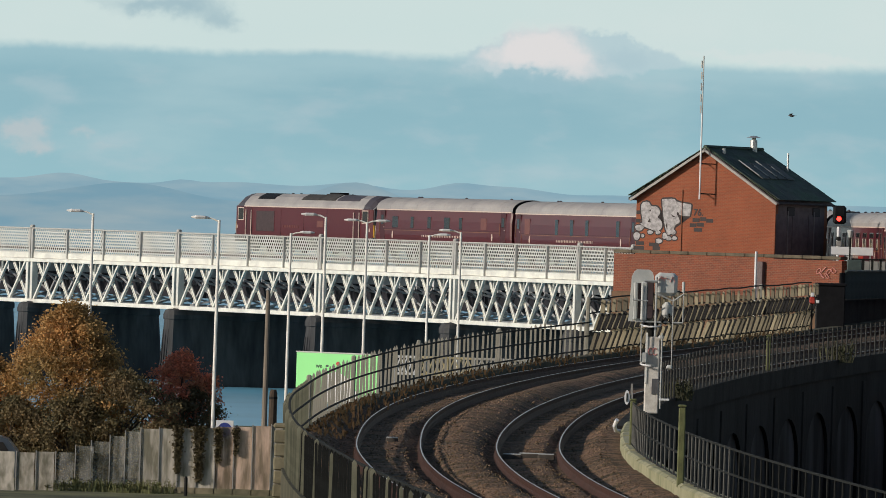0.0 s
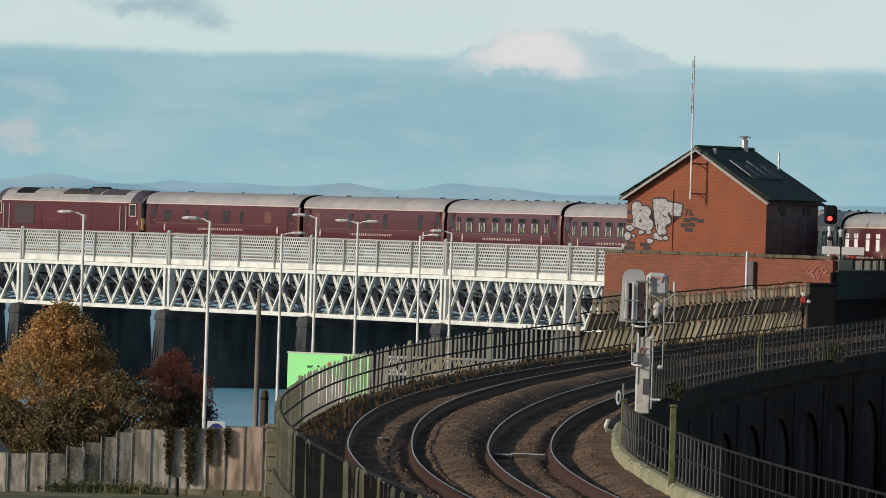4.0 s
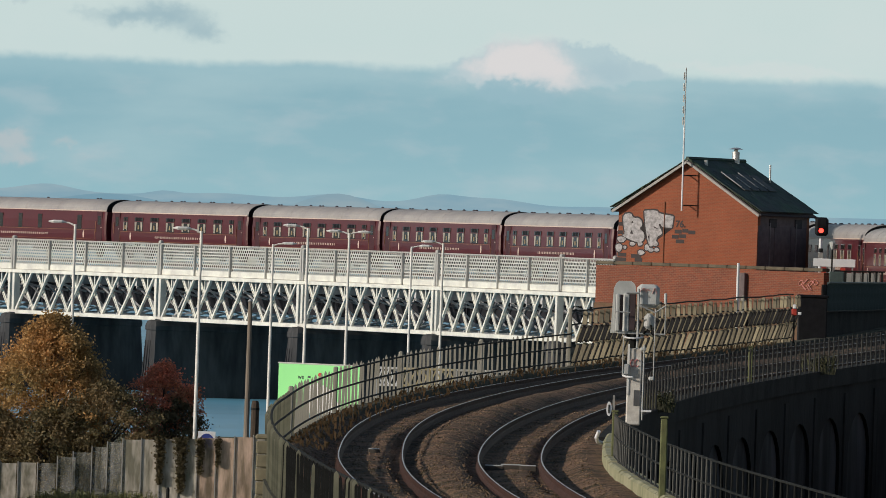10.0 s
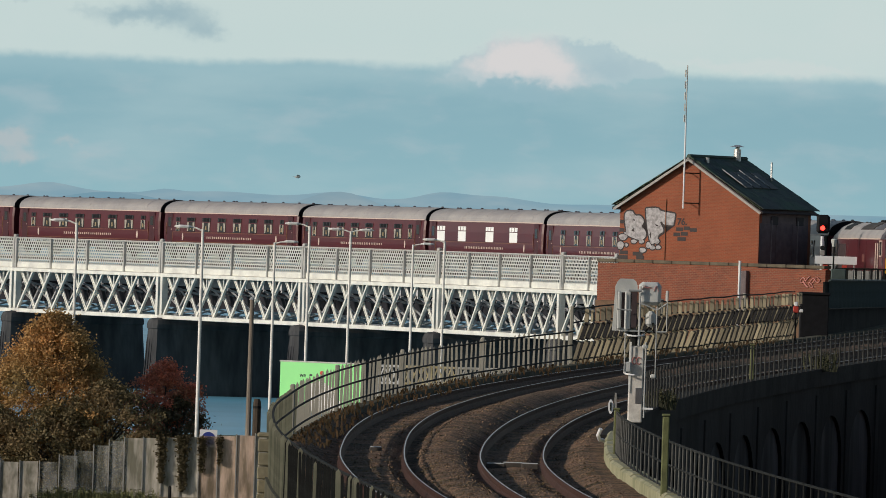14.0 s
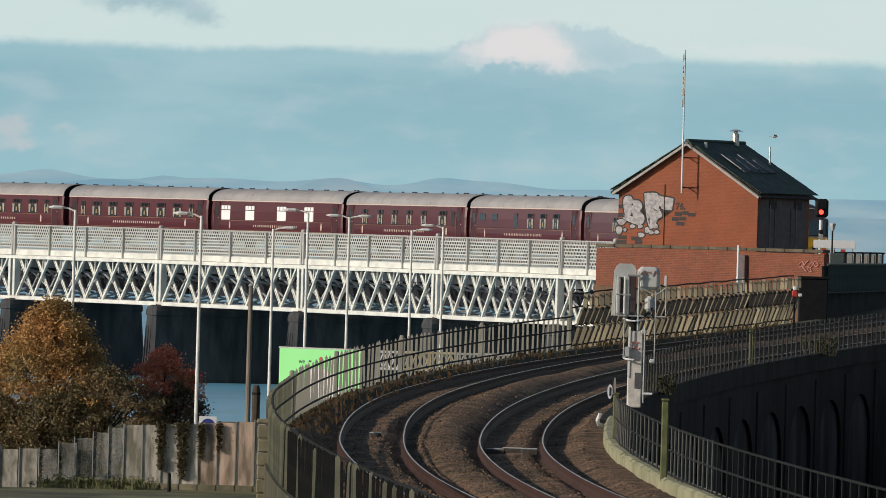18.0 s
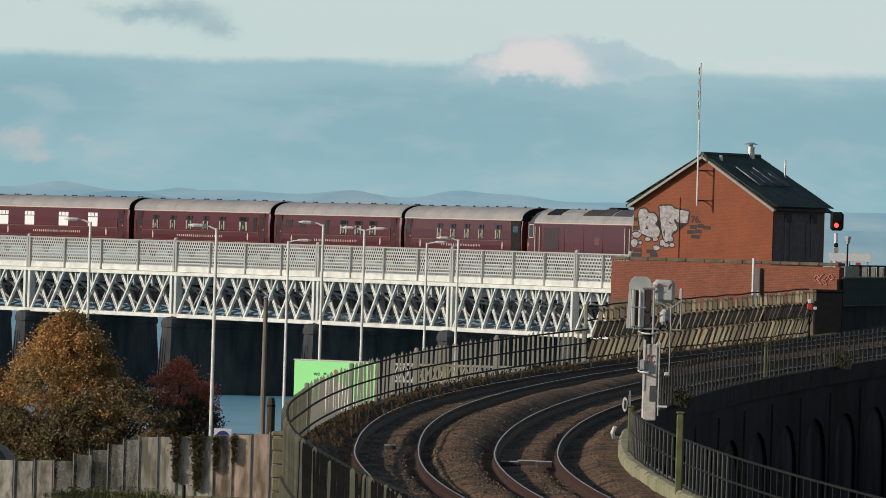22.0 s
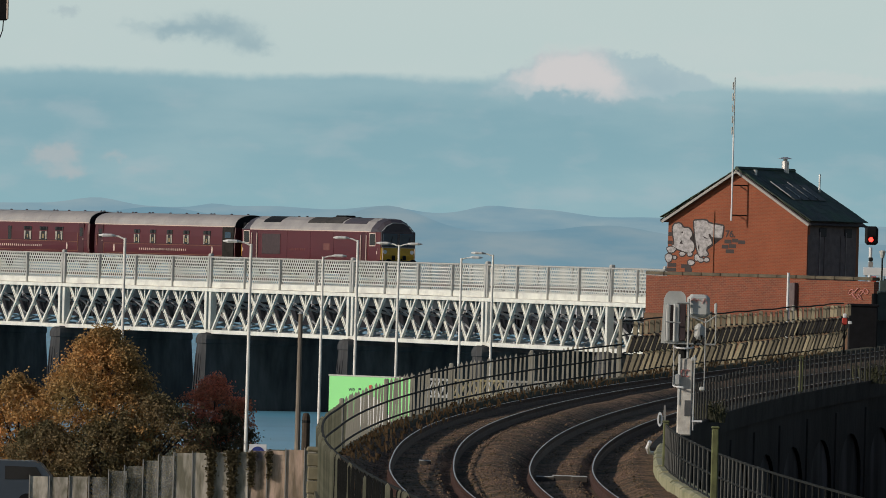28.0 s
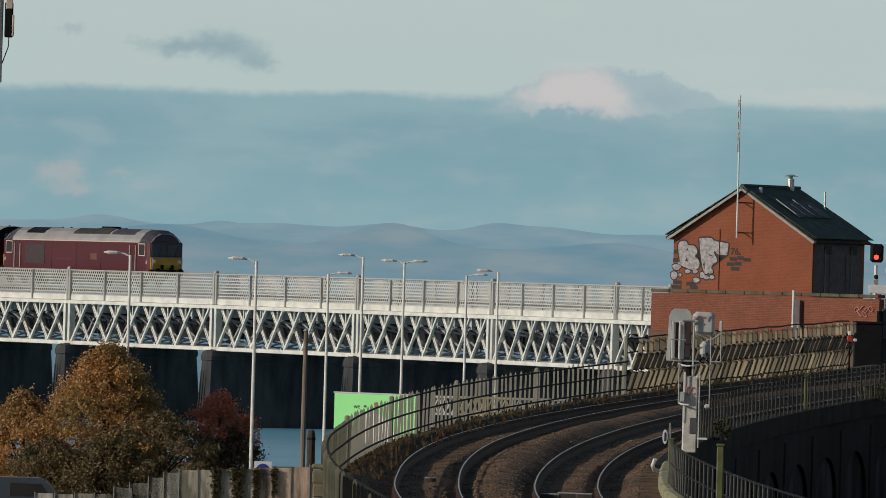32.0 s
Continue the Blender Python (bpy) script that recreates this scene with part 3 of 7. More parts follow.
def hills(name, radius, base, spread, seed, color, lit, label, humps=()):
    """A far ridge across the water; haze and sunlit patches are put into its emission colours."""
    rng = random.Random(seed)
    s = Shape()
    n = 900
    vs = []
    for i in range(n + 1):
        a = radians(-30 + 60 * i / n)
        h = base + spread * (noise.noise((a * 60 + seed, seed * 1.7, 0)) * 0.6 + noise.noise((a * 120 + seed, 2.0, seed)) * 0.5 + noise.noise((a * 500, seed, 1.0)) * 0.1)
        h = max(h, 4.0)
        for az, up, w in humps:
            h += up * math.exp(-(((a - az) / w) ** 2))
        for r, z in ((radius - 160, -1.0), (radius - 60, h * 0.55), (radius, h)):
            vs.append((r * math.sin(a), r * math.cos(a), z))
    s.add(vs, [(3 * i + k, 3 * i + 3 + k, 3 * i + 4 + k, 3 * i + 1 + k) for i in range(n) for k in (0, 1)])
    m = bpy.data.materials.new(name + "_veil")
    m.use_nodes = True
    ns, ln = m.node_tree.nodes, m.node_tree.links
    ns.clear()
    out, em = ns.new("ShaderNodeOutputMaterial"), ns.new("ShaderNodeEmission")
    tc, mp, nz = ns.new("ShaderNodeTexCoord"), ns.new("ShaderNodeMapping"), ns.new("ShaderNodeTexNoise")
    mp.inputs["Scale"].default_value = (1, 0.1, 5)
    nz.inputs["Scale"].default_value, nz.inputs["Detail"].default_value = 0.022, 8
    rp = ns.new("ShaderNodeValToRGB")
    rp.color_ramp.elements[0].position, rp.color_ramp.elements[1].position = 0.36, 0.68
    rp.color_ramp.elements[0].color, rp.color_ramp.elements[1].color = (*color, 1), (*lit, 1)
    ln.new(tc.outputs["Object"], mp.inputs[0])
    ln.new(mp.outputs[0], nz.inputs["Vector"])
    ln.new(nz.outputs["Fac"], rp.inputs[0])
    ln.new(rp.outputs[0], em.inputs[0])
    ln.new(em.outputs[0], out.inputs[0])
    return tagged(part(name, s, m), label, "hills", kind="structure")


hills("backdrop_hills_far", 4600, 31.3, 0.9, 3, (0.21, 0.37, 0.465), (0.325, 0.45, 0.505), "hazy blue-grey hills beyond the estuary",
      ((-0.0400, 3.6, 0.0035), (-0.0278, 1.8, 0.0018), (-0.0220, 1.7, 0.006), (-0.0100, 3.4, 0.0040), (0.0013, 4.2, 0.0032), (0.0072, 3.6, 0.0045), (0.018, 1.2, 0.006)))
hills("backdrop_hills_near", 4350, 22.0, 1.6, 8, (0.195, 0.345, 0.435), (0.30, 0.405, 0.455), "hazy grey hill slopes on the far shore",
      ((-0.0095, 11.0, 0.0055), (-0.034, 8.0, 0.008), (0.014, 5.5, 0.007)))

# ---- railway bridge ----
NEAR, FAR = -2.4, 5.75
TOP, MID, LOW = 9.93, 7.93, 4.95


def bridge_nodes():
    """Bearing points of the spans, about 21 m apart along the near girder."""
    out = [beside(562.9, NEAR, 0)]
    yy = 562.9
    for L in (20.6, 20.6, 20.9, 21.3, 21.3, 21.3, 21.3, 21.3):
        while (beside(yy, NEAR, 0) - out[-1]).length < L:
            yy += 0.05
        out.append(beside(yy, NEAR, 0))
    return out


NODES = bridge_nodes()


def perforated(width, height):
    """A windbreak plate with staggered oval holes."""
    s = Shape()
    cols, rows = 17, 8
    cw, ch = width / cols, height / rows
    for r in range(rows):
        for c in range(cols + 1):
            x = (c - (0.5 if r % 2 else 0.0)) * cw
            lo, hi = max(0.0, x), min(width, x + cw)
            if hi - lo < 0.02:
                continue
            z = r * ch
            mx, mz = (lo + hi) / 2, z + ch / 2
            a, b = (hi - lo) * 0.33, ch * 0.40
            outer = [(lo, 0, z), (mx, 0, z), (hi, 0, z), (hi, 0, mz), (hi, 0, z + ch), (mx, 0, z + ch), (lo, 0, z + ch), (lo, 0, mz)]
            inner = [(mx + a * math.cos(t), 0, mz + b * math.sin(t)) for t in (math.pi * (1.25 + 0.25 * i) for i in range(8))]
            deep = [(p[0], 0.012, p[2]) for p in inner]
            s.add(outer + inner + deep, [(i, (i + 1) % 8, 8 + (i + 1) % 8, 8 + i) for i in range(8)] + [(8 + i, 8 + (i + 1) % 8, 16 + (i + 1) % 8, 16 + i) for i in range(8)])
    return s


PANEL_MESH = perforated(4.86, 1.60).mesh("windbreak_panel", PANEL_PAINT)


def frame_along(a, b):
    """x along a to b, y to the right-hand side beyond, z up."""
    d = (b - a)
    d.z = 0
    d.normalize()
    side = Vector((-d.y, d.x, 0))
    m = Matrix.Identity(4)
    m.col[0][:3], m.col[1][:3], m.col[2][:3], m.col[3][:3] = d, side, (0, 0, 1), a
    return m


DIAGONALS = {}


def girder_side(span, L, y, bays, near):
    """One lattice girder in the span's own space, x along it."""
    z0, z1 = LOW, MID
    part("top_chord", Shape().box(L / 2, y, z1 - 0.12, L, 0.5, 0.24, bevel=0.02).box(L / 2, y - 0.2, z1 - 0.02, L, 0.3, 0.06), WHITE_PAINT, span)
    part("bottom_chord", Shape().box(L / 2, y, z0 + 0.13, L, 0.55, 0.26, bevel=0.02).box(L / 2, y - 0.24, z0 + 0.03, L, 0.25, 0.06), WHITE_PAINT, span)
    for x in ((0.32,) if L < 15 else (0.32, L - 0.32)):
        part("end_post", Shape().box(x, y, (z0 + z1) / 2, 0.30, 0.45, z1 - z0 - 0.5, bevel=0.02), WHITE_PAINT, span)
    x0, x1 = 0.5, (L - 0.5 if L > 15 else L)
    w = (x1 - x0) / bays
    for i in range(bays):
        for d in (0, 1):
            key = (d, round(w, 3))
            if key not in DIAGONALS:
                sg = 1 if d else -1
                bar = Shape()
                for dx in ((-0.085, 0.085) if d else (0.0,)):
                    bar.beam((-sg * w * 0.44 + dx, 0, z0 + 0.2), (sg * w * 0.44 + dx, 0, z1 - 0.2), 0.15, 0.075 if d else 0.15, (0, 1, 0))
                if d:
                    bar.beam((-sg * w * 0.44, 0.05, z0 + 0.2), (sg * w * 0.44, 0.05, z1 - 0.2), 0.02, 0.10, (0, 1, 0))
                DIAGONALS[key] = bar.mesh("diagonal", WHITE_PAINT)
            part("diagonal", DIAGONALS[key], None, span, at=pose(x0 + w * (i + 0.5), y + (-0.10 if d else 0.13), 0))
        key = ("h", round(w, 3))
        if key not in DIAGONALS:
            DIAGONALS[key] = Shape().box(0, 0, (z1 + (z0 + z1) / 2) / 2, 0.09, 0.09, (z1 - z0) / 2 - 0.2).mesh("hanger", WHITE_PAINT)
        part("hanger", DIAGONALS[key], None, span, at=pose(x0 + w * (i + 0.5), y, 0))


def bridge_span(a, b, last=False):
    m = frame_along(a, b)
    L = (b - a).length
    sp = thing("bridge_span", "white-painted lattice girder railway bridge span with perforated windbreak", "bridge", "bridge spans", m)
    for y, near in ((0.0, True), (NEAR - FAR, False)):
        girder_side(sp, L, y, 8 if L > 15 else 3, near)
        npan = 4 if L > 15 else 2
        pw = L / npan
        part("kick_plate", Shape().box(L / 2, y + 0.02, MID + 0.20, L - 0.1, 0.06, 0.36, bevel=0.01), WHITE_PAINT, sp)
        part("hand_rail", Shape().box(L / 2, y + 0.02, TOP + 0.02, L, 0.12, 0.08, bevel=0.01), POST_GREY, sp)
        for k in range(npan):
            sc = (pw - 0.14) / 4.86
            part("windbreak_panel", PANEL_MESH, None, sp, at=pose(k * pw + 0.07, y, MID + 0.385) @ Matrix.Diagonal((sc, 1, 1, 1)))
        for k in range(npan + 1):
            wide = 0.22 if k in (0, npan) and L > 15 else 0.13
            part("parapet_post", Shape().box(k * pw + (0.16 if k == 0 else -0.16 if k == npan else 0), y + 0.09, (MID + TOP) / 2, wide, 0.16, TOP - MID - 0.05, bevel=0.015), POST_GREY, sp)
        if near:
            part("post_cap", Shape().box(0.1, y, TOP + 0.12, 0.3, 0.3, 0.25, bevel=0.06), POST_GREY, sp)
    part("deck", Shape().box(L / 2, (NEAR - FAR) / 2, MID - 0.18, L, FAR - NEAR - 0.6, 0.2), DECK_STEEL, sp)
    # near-black plates added to keep the view through the lattice dark
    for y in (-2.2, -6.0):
        part("dark_plate", Shape().box(L / 2, y, MID - 1.25, L - 0.1, 0.3, 1.9), DECK_STEEL, sp, "near-black plate added under the deck to darken the lattice interior")
    n = 8 if L > 15 else 3
    for k in range(n):
        x = L * (k + 0.5) / n
        part("cross_girder", Shape().box(x, (NEAR - FAR) / 2, MID - 0.55, 0.3, FAR - NEAR - 0.5, 0.5), BRACE_GREY, sp)
        if L > 15:
            part("knee_brace", Shape().beam((x - 0.3, -0.35, LOW + 0.35), (x + 0.9, -1.9, MID - 0.7), 0.1, 0.14).beam((x + 0.5, -0.35, MID - 0.6), (x - 0.4, -1.9, LOW + 0.7), 0.08, 0.12), BRACE_GREY, sp)
        part("lateral_brace", Shape().beam((x - L / n / 2, -0.3, LOW + 0.12), (x + L / n / 2, NEAR - FAR + 0.3, LOW + 0.12), 0.14, 0.12).beam((x + L / n / 2, -0.3, LOW + 0.22), (x - L / n / 2, NEAR - FAR + 0.3, LOW + 0.22), 0.14, 0.12), BRACE_GREY, sp)
        part("sway_brace", Shape().beam((x, -0.3, LOW + 0.3), (x + (1.8 if k < n - 1 else -1.8), NEAR - FAR + 0.3, MID - 0.9), 0.12, 0.12).beam((x, NEAR - FAR + 0.3, LOW + 0.3), (x, -0.3, MID - 0.9), 0.12, 0.12), BRACE_GREY, sp)
    return sp


for i in range(len(NODES) - 1):
    bridge_span(NODES[i], NODES[i + 1])
END = beside(553.6, NEAR, 0)
bridge_span(END, NODES[0])


def pier(p, q):
    m = frame_along(p, q) @ pose(-0.38, 0, 0)
    t = thing("bridge_pier", "tall tapered dark stone bridge pier standing in water", "pier", "bridge piers", m)
    s = Shape()
    W = FAR - NEAR + 2.2
    yc = (NEAR - FAR) / 2 - 0.15
    rings = []
    for z, hx, hy in ((-2.5, 0.95, W / 2 + 0.4), (1.5, 0.74, W / 2 + 0.15), (4.3, 0.56, W / 2), (4.35, 0.64, W / 2 + 0.05), (4.62, 0.64, W / 2 + 0.05), (4.9, 0.52, W / 2 - 0.02), (5.0, 0.36, W / 2 - 0.2)):
        g = 0.22
        rings.append([(x, yc + y, z) for x, y in ((-hx + g, -hy), (hx - g, -hy), (hx, -hy + g), (hx, hy - g), (hx - g, hy), (-hx + g, hy), (-hx, hy - g), (-hx, -hy + g))])
    s.sweep(rings)
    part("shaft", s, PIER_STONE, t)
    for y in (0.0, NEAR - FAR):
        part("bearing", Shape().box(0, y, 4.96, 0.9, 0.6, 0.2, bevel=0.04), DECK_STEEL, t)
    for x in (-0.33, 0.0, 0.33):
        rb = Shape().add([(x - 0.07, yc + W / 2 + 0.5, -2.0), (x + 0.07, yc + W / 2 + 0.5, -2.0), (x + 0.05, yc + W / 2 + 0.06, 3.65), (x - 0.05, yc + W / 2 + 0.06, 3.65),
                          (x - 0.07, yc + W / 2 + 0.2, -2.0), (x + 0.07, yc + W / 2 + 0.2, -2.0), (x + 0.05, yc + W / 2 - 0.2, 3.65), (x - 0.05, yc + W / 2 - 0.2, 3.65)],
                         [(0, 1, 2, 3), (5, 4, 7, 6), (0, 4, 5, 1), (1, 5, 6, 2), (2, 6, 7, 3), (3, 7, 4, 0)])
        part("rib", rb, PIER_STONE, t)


for i in range(len(NODES) - 1):
    pier(NODES[i], NODES[i + 1])

# ---- viaduct in the foreground ----
V0, V1 = 110.0, 556.0
LEFT, RIGHT = -1.78, 5.35


def strip(name, offs, ys, mat, label, close=False, thick=None):
    """Sweeps an outline (offset, height over rail level) along the line."""
    s = Shape()
    rings = [[beside(y, o, rail_level(y) + h) for o, h in offs] for y in ys]
    return s.sweep(rings)


YSAMP = [float(y) for y in np.arange(V0, V1, 4.0)] + [V1]


def track_bed():
    """Heaped ballast between the parapets, lumpy along the line."""
    s = Shape()
    offs = np.linspace(LEFT - 0.1, RIGHT + 0.22, 62)
    ys = [float(y) for y in np.arange(V0, 470.0, 1.2)] + [float(y) for y in np.arange(470.0, V1 + 1, 6.0)]
    vs, n = [], len(offs)
    for y in ys:
        for o in offs:
            h = bed_height(float(o), y)
            vs.append(beside(y, float(o), rail_level(y) + h))
    fs = [(i * n + k, i * n + k + 1, (i + 1) * n + k + 1, (i + 1) * n + k) for i in range(len(ys) - 1) for k in range(n - 1)]
    s.add(vs, fs)
    tagged(part("track_bed", s, BALLAST, smooth=True), "brown heaped stone ballast under the curving tracks", "ballast", kind="structure")
    core = strip("c", [(LEFT - 0.1, -1.2), (LEFT - 0.1, -0.45), (RIGHT, -0.45), (RIGHT, -1.2)], YSAMP, SHADE_STONE, "")
    tagged(part("floor_viaduct", core, SHADE_STONE), "dark stone deck under the ballast", "deck", kind="structure")


track_bed()
tagged(part("ground_wall_left", strip("w", [(LEFT - 0.52, -9.0), (LEFT - 0.52, 0.0), (LEFT - 0.1, 0.0), (LEFT - 0.1, -9.0)], [y for y in YSAMP if y < 498], VIADUCT_DARK, ""), VIADUCT_DARK), "weathered stone side wall of the viaduct", "wall", kind="structure")


def loose_stones():
    """Stones lying proud on the ballast where the line passes nearest."""
    rng = random.Random(12)
    vs, fs = [], []
    made = 0
    while made < 9000:
        q, o = 168.0 + 110.0 * rng.random() ** 1.3, rng.uniform(-1.7, 5.2)
        if min(abs(o - rail_place(k, q)[0]) for k in range(4)) < 0.14:
            continue
        made += 1
        h = bed_height(o, q)
        p = beside(q, o, rail_level(q) + h)
        r = rng.uniform(0.014, 0.036)
        i = len(vs)
        for dx, dy, dz in ((1, 0, 0), (0, 1, 0), (-1, 0, 0), (0, -1, 0), (0, 0, 0.9), (0, 0, -0.6)):
            vs.append((p.x + r * (dx + rng.uniform(-0.35, 0.35)), p.y + r * (dy + rng.uniform(-0.35, 0.35)), p.z + r * (dz + rng.uniform(-0.25, 0.25))))
        for a, b in ((0, 1), (1, 2), (2, 3), (3, 0)):
            fs += [(i + a, i + b, i + 4), (i + b, i + a, i + 5)]
    me = bpy.data.meshes.new("ballast_stones")
    me.from_pydata(vs, [], fs)
    me.materials.append(STONES)
    tagged(part("ballast_stones", me, None), "loose brown ballast stones between the rails", "stones", kind="stuff")


loose_stones()


def rails():
    ys = [float(y) for y in np.arange(V0, 900.0, 3.0)]
    for k in range(4):
        places = [rail_place(k, y) for y in ys]
        t = thing("rail", "curved steel running rail with a worn bright head", "rail", "running rails")

        def swept(pts):
            return Shape().sweep([[beside(y, o + a, rail_level(y) + e + h) for a, h in pts] for y, (o, e) in zip(ys, places)])

        part("foot", swept([(-0.07, -0.27), (-0.035, -0.16), (-0.012, -0.12), (-0.012, -0.045), (0.012, -0.045), (0.012, -0.12), (0.035, -0.16), (0.07, -0.27)]), RAIL_SIDE, t)
        part("head", swept([(-0.036, -0.045), (-0.036, -0.008), (-0.026, 0.0), (0.026, 0.0), (0.036, -0.008), (0.036, -0.045)]), RAIL_SIDE, t)
        part("running_band", swept([(-0.014, 0.0), (-0.014, 0.004), (0.014, 0.004), (0.014, 0.0)]), RAIL_HEAD, t, "bright worn band")


rails()


def upright(w, d, h, tip=0.08):
    """A flat stake with a pointed top."""
    return Shape().plate([(-w / 2, 0), (w / 2, 0), (w / 2, h - tip), (0, h), (-w / 2, h - tip)], d, pose(0, -d / 2, 0))


PALES = [upright(w, 0.07, h).mesh("pale", PALE) for w, h in ((0.062, 1.24), (0.055, 1.20), (0.07, 1.27))]
THIN = Shape().tube([(0, 0, 0), (0, 0, 1.10)], 0.024, 7).mesh("bar", BAR_LIT)
SUNNY = [upright(w, 0.06, h, 0.04).mesh("pale", SUNNY_PALE) for w, h in ((0.15, 0.86), (0.12, 0.82), (0.17, 0.88))]
SHORT_BOARDS = [upright(w, 0.05, h, 0.04).mesh("upright_board", SUNNY_PALE) for w, h in ((0.13, 0.46), (0.09, 0.42), (0.16, 0.48))]
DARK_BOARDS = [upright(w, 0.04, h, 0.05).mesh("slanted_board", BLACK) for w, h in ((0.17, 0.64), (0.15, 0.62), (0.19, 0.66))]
# black slats added for the shade in the gaps between leaning stakes
GAP_SLAT = upright(0.09, 0.04, 0.74, 0.03).mesh("slanted_slat", BLACK)
BATTEN = upright(0.07, 0.05, 0.66, 0.03).mesh("batten", SUNNY_PALE)
# darker copy of the bar for the stretch painted as in shade
THIN_SHADED = Shape().tube([(0, 0, 0), (0, 0, 1.10)], 0.02, 7).mesh("bar", IRON)
TALL = Shape().tube([(0, 0, 0), (0, 0, 1.50)], 0.03, 7).mesh("bar", BAR_GREY)
DARK_PALE = upright(0.05, 0.05, 1.16, 0.05).mesh("pale", IRON)
GREY_PALES = [upright(w, 0.06, h, 0.05).mesh("pale", MOSSY_PALE) for w, h in ((0.07, 1.18), (0.06, 1.12), (0.08, 1.2))]


def heading(y):
    return math.degrees(-math.atan(course(y)[1]))


def left_fence():
    """Stakes and rails on the outer parapet, in bays; beyond the bridge the stakes lean under a row of short upright boards."""
    rng = random.Random(3)
    o = LEFT - 0.42
    y = 122.5
    while y < 385.0:
        L = 22.5 if y < 370 else 15.0
        far = y >= 318
        t = thing("parapet_fence", "leaning olive-brown stake fence bay topped by short boards" if far else "weathered grey stake fence bay with iron rails on the viaduct parapet", "fence", "outer parapet fence bays")
        for h in ((0.16, 0.84, 1.44, 1.92) if far else (0.18, 0.66, 1.12)):
            part("rail", Shape().tube([beside(q, o + 0.07, rail_level(q) + h + (rng.uniform(-0.03, 0.03) if far else 0.0)) for q in np.linspace(y, y + L, 8)], 0.028, 5), IRON, t)
        n = (16 if L > 20 else 13) if far else 18 if y > 230 else 30
        for k in range(n):
            q = y + L * (k + 0.5) / n
            p = beside(q, o, rail_level(q) - 0.02)
            lean = rng.uniform(-1.5, 1.5) + (rng.uniform(15, 22) if far else 0)
            kind = rng.choice(SUNNY) if far else rng.choice(PALES) if q > 238 else rng.choice(GREY_PALES) if q > 178 or rng.random() < 0.3 else DARK_PALE
            # far stakes are turned towards the sun to look lit
            part("pale", kind, None, t, at=Matrix.Translation(p) @ pose(0, 0, 0, 0, lean, -28 if far else heading(q) * 0.5))
            if far:
                part("upright_board", rng.choice(SHORT_BOARDS), None, t, at=Matrix.Translation(p + Vector((0.40, 0, 1.46))) @ pose(0, 0, 0, 0, rng.uniform(-3, 5), -28))
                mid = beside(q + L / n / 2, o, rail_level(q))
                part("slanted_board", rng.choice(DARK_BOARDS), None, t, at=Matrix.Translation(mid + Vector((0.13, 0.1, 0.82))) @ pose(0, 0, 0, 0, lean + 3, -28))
                part("batten", BATTEN, None, t, at=Matrix.Translation(p + Vector((0.13, 0, 0.82))) @ pose(0, 0, 0, 0, lean + 3, -28))
                part("slanted_slat", GAP_SLAT, None, t, at=Matrix.Translation(mid + Vector((0.0, 0.1, 0.08))) @ pose(0, 0, 0, 0, lean + 2, -28))
        p = beside(y, o, rail_level(y))
        if y > 230:
            part("post", Shape().box(p.x, p.y, p.z + (1.0 if far else 0.62), 0.13, 0.13, 2.0 if far else 1.3, bevel=0.03), PALE, t, "stone-grey post")
        y += L


left_fence()


def board_screen():
    """Dark green boards that carry the parapet on round the bend."""
    t = thing("board_screen", "tall dark green board screen on the parapet", "fence")
    o = LEFT - 0.40
    top = 9.40
    board = Shape().box(0, 0, -0.62, 0.30, 0.05, 1.24, bevel=0.008).mesh("board", CABIN_GREEN)
    for k in range(34):
        q = 398.5 + k * 1.7
        p = beside(q, o, 0)
        part("board", board, None, t, at=pose(p.x, p.y, top, 0, 0, 30))
    part("rail", Shape().tube([beside(q, o + 0.10, top - 0.02) for q in np.linspace(397, 453, 10)], 0.05, 6), CABIN_GREEN, t)
    part("lower_rail", Shape().tube([beside(q, o + 0.10, top - 1.22) for q in np.linspace(397, 453, 10)], 0.04, 6), IRON, t)
    part("backing", Shape().sweep([[beside(q, o - a, h) for a, h in ((0.12, 6.0), (0.12, top - 0.1), (0.2, top - 0.1), (0.2, 6.0))] for q in np.linspace(397, 453, 12)]), SHADE_STONE, t)
    p = beside(395.0, o, 0)
    t = thing("end_pillar", "dark stone pillar closing the stake fence", "pillar")
    part("shaft", Shape().box(p.x - 0.32, p.y, 7.5, 1.2, 0.7, 2.5, bevel=0.04), BLACK, t)
    part("cap", Shape().box(p.x - 0.32, p.y, 8.8, 1.3, 0.8, 0.12, bevel=0.03), BLACK, t)
    p = beside(404.0, o - 0.3, 9.42)
    t = thing("dark_cabinet", "dark green cabinet above the board screen", "cabinet")
    part("case", Shape().box(p.x, p.y, p.z + 0.12, 0.62, 0.3, 0.62, bevel=0.03), CABIN_GREEN, t)
    part("stem", Shape().box(p.x, p.y, p.z - 1.4, 0.2, 0.2, 2.6), IRON, t)
    for k in range(1, 7):
        q = 403.0 + k * 4.2
        p = beside(q, o - 0.5, 9.46)
        t = thing("barrier_block", "pale grey barrier block above the dark screen", "barrier", "barrier blocks")
        part("block", Shape().box(p.x, p.y, p.z + 0.1, 0.34, 0.25, 0.50, bevel=0.04), BARGE, t)
        part("post", Shape().box(p.x + 0.25, p.y - 0.1, p.z + 0.1, 0.10, 0.1, 0.62), IRON, t, "dark post")
        part("top_rail", Shape().box(p.x + 0.05, p.y - 0.1, p.z + 0.41, 0.62, 0.1, 0.07), IRON, t, "dark rail")
        part("stem", Shape().box(p.x, p.y, p.z - 1.4, 0.12, 0.12, 2.6), IRON, t)


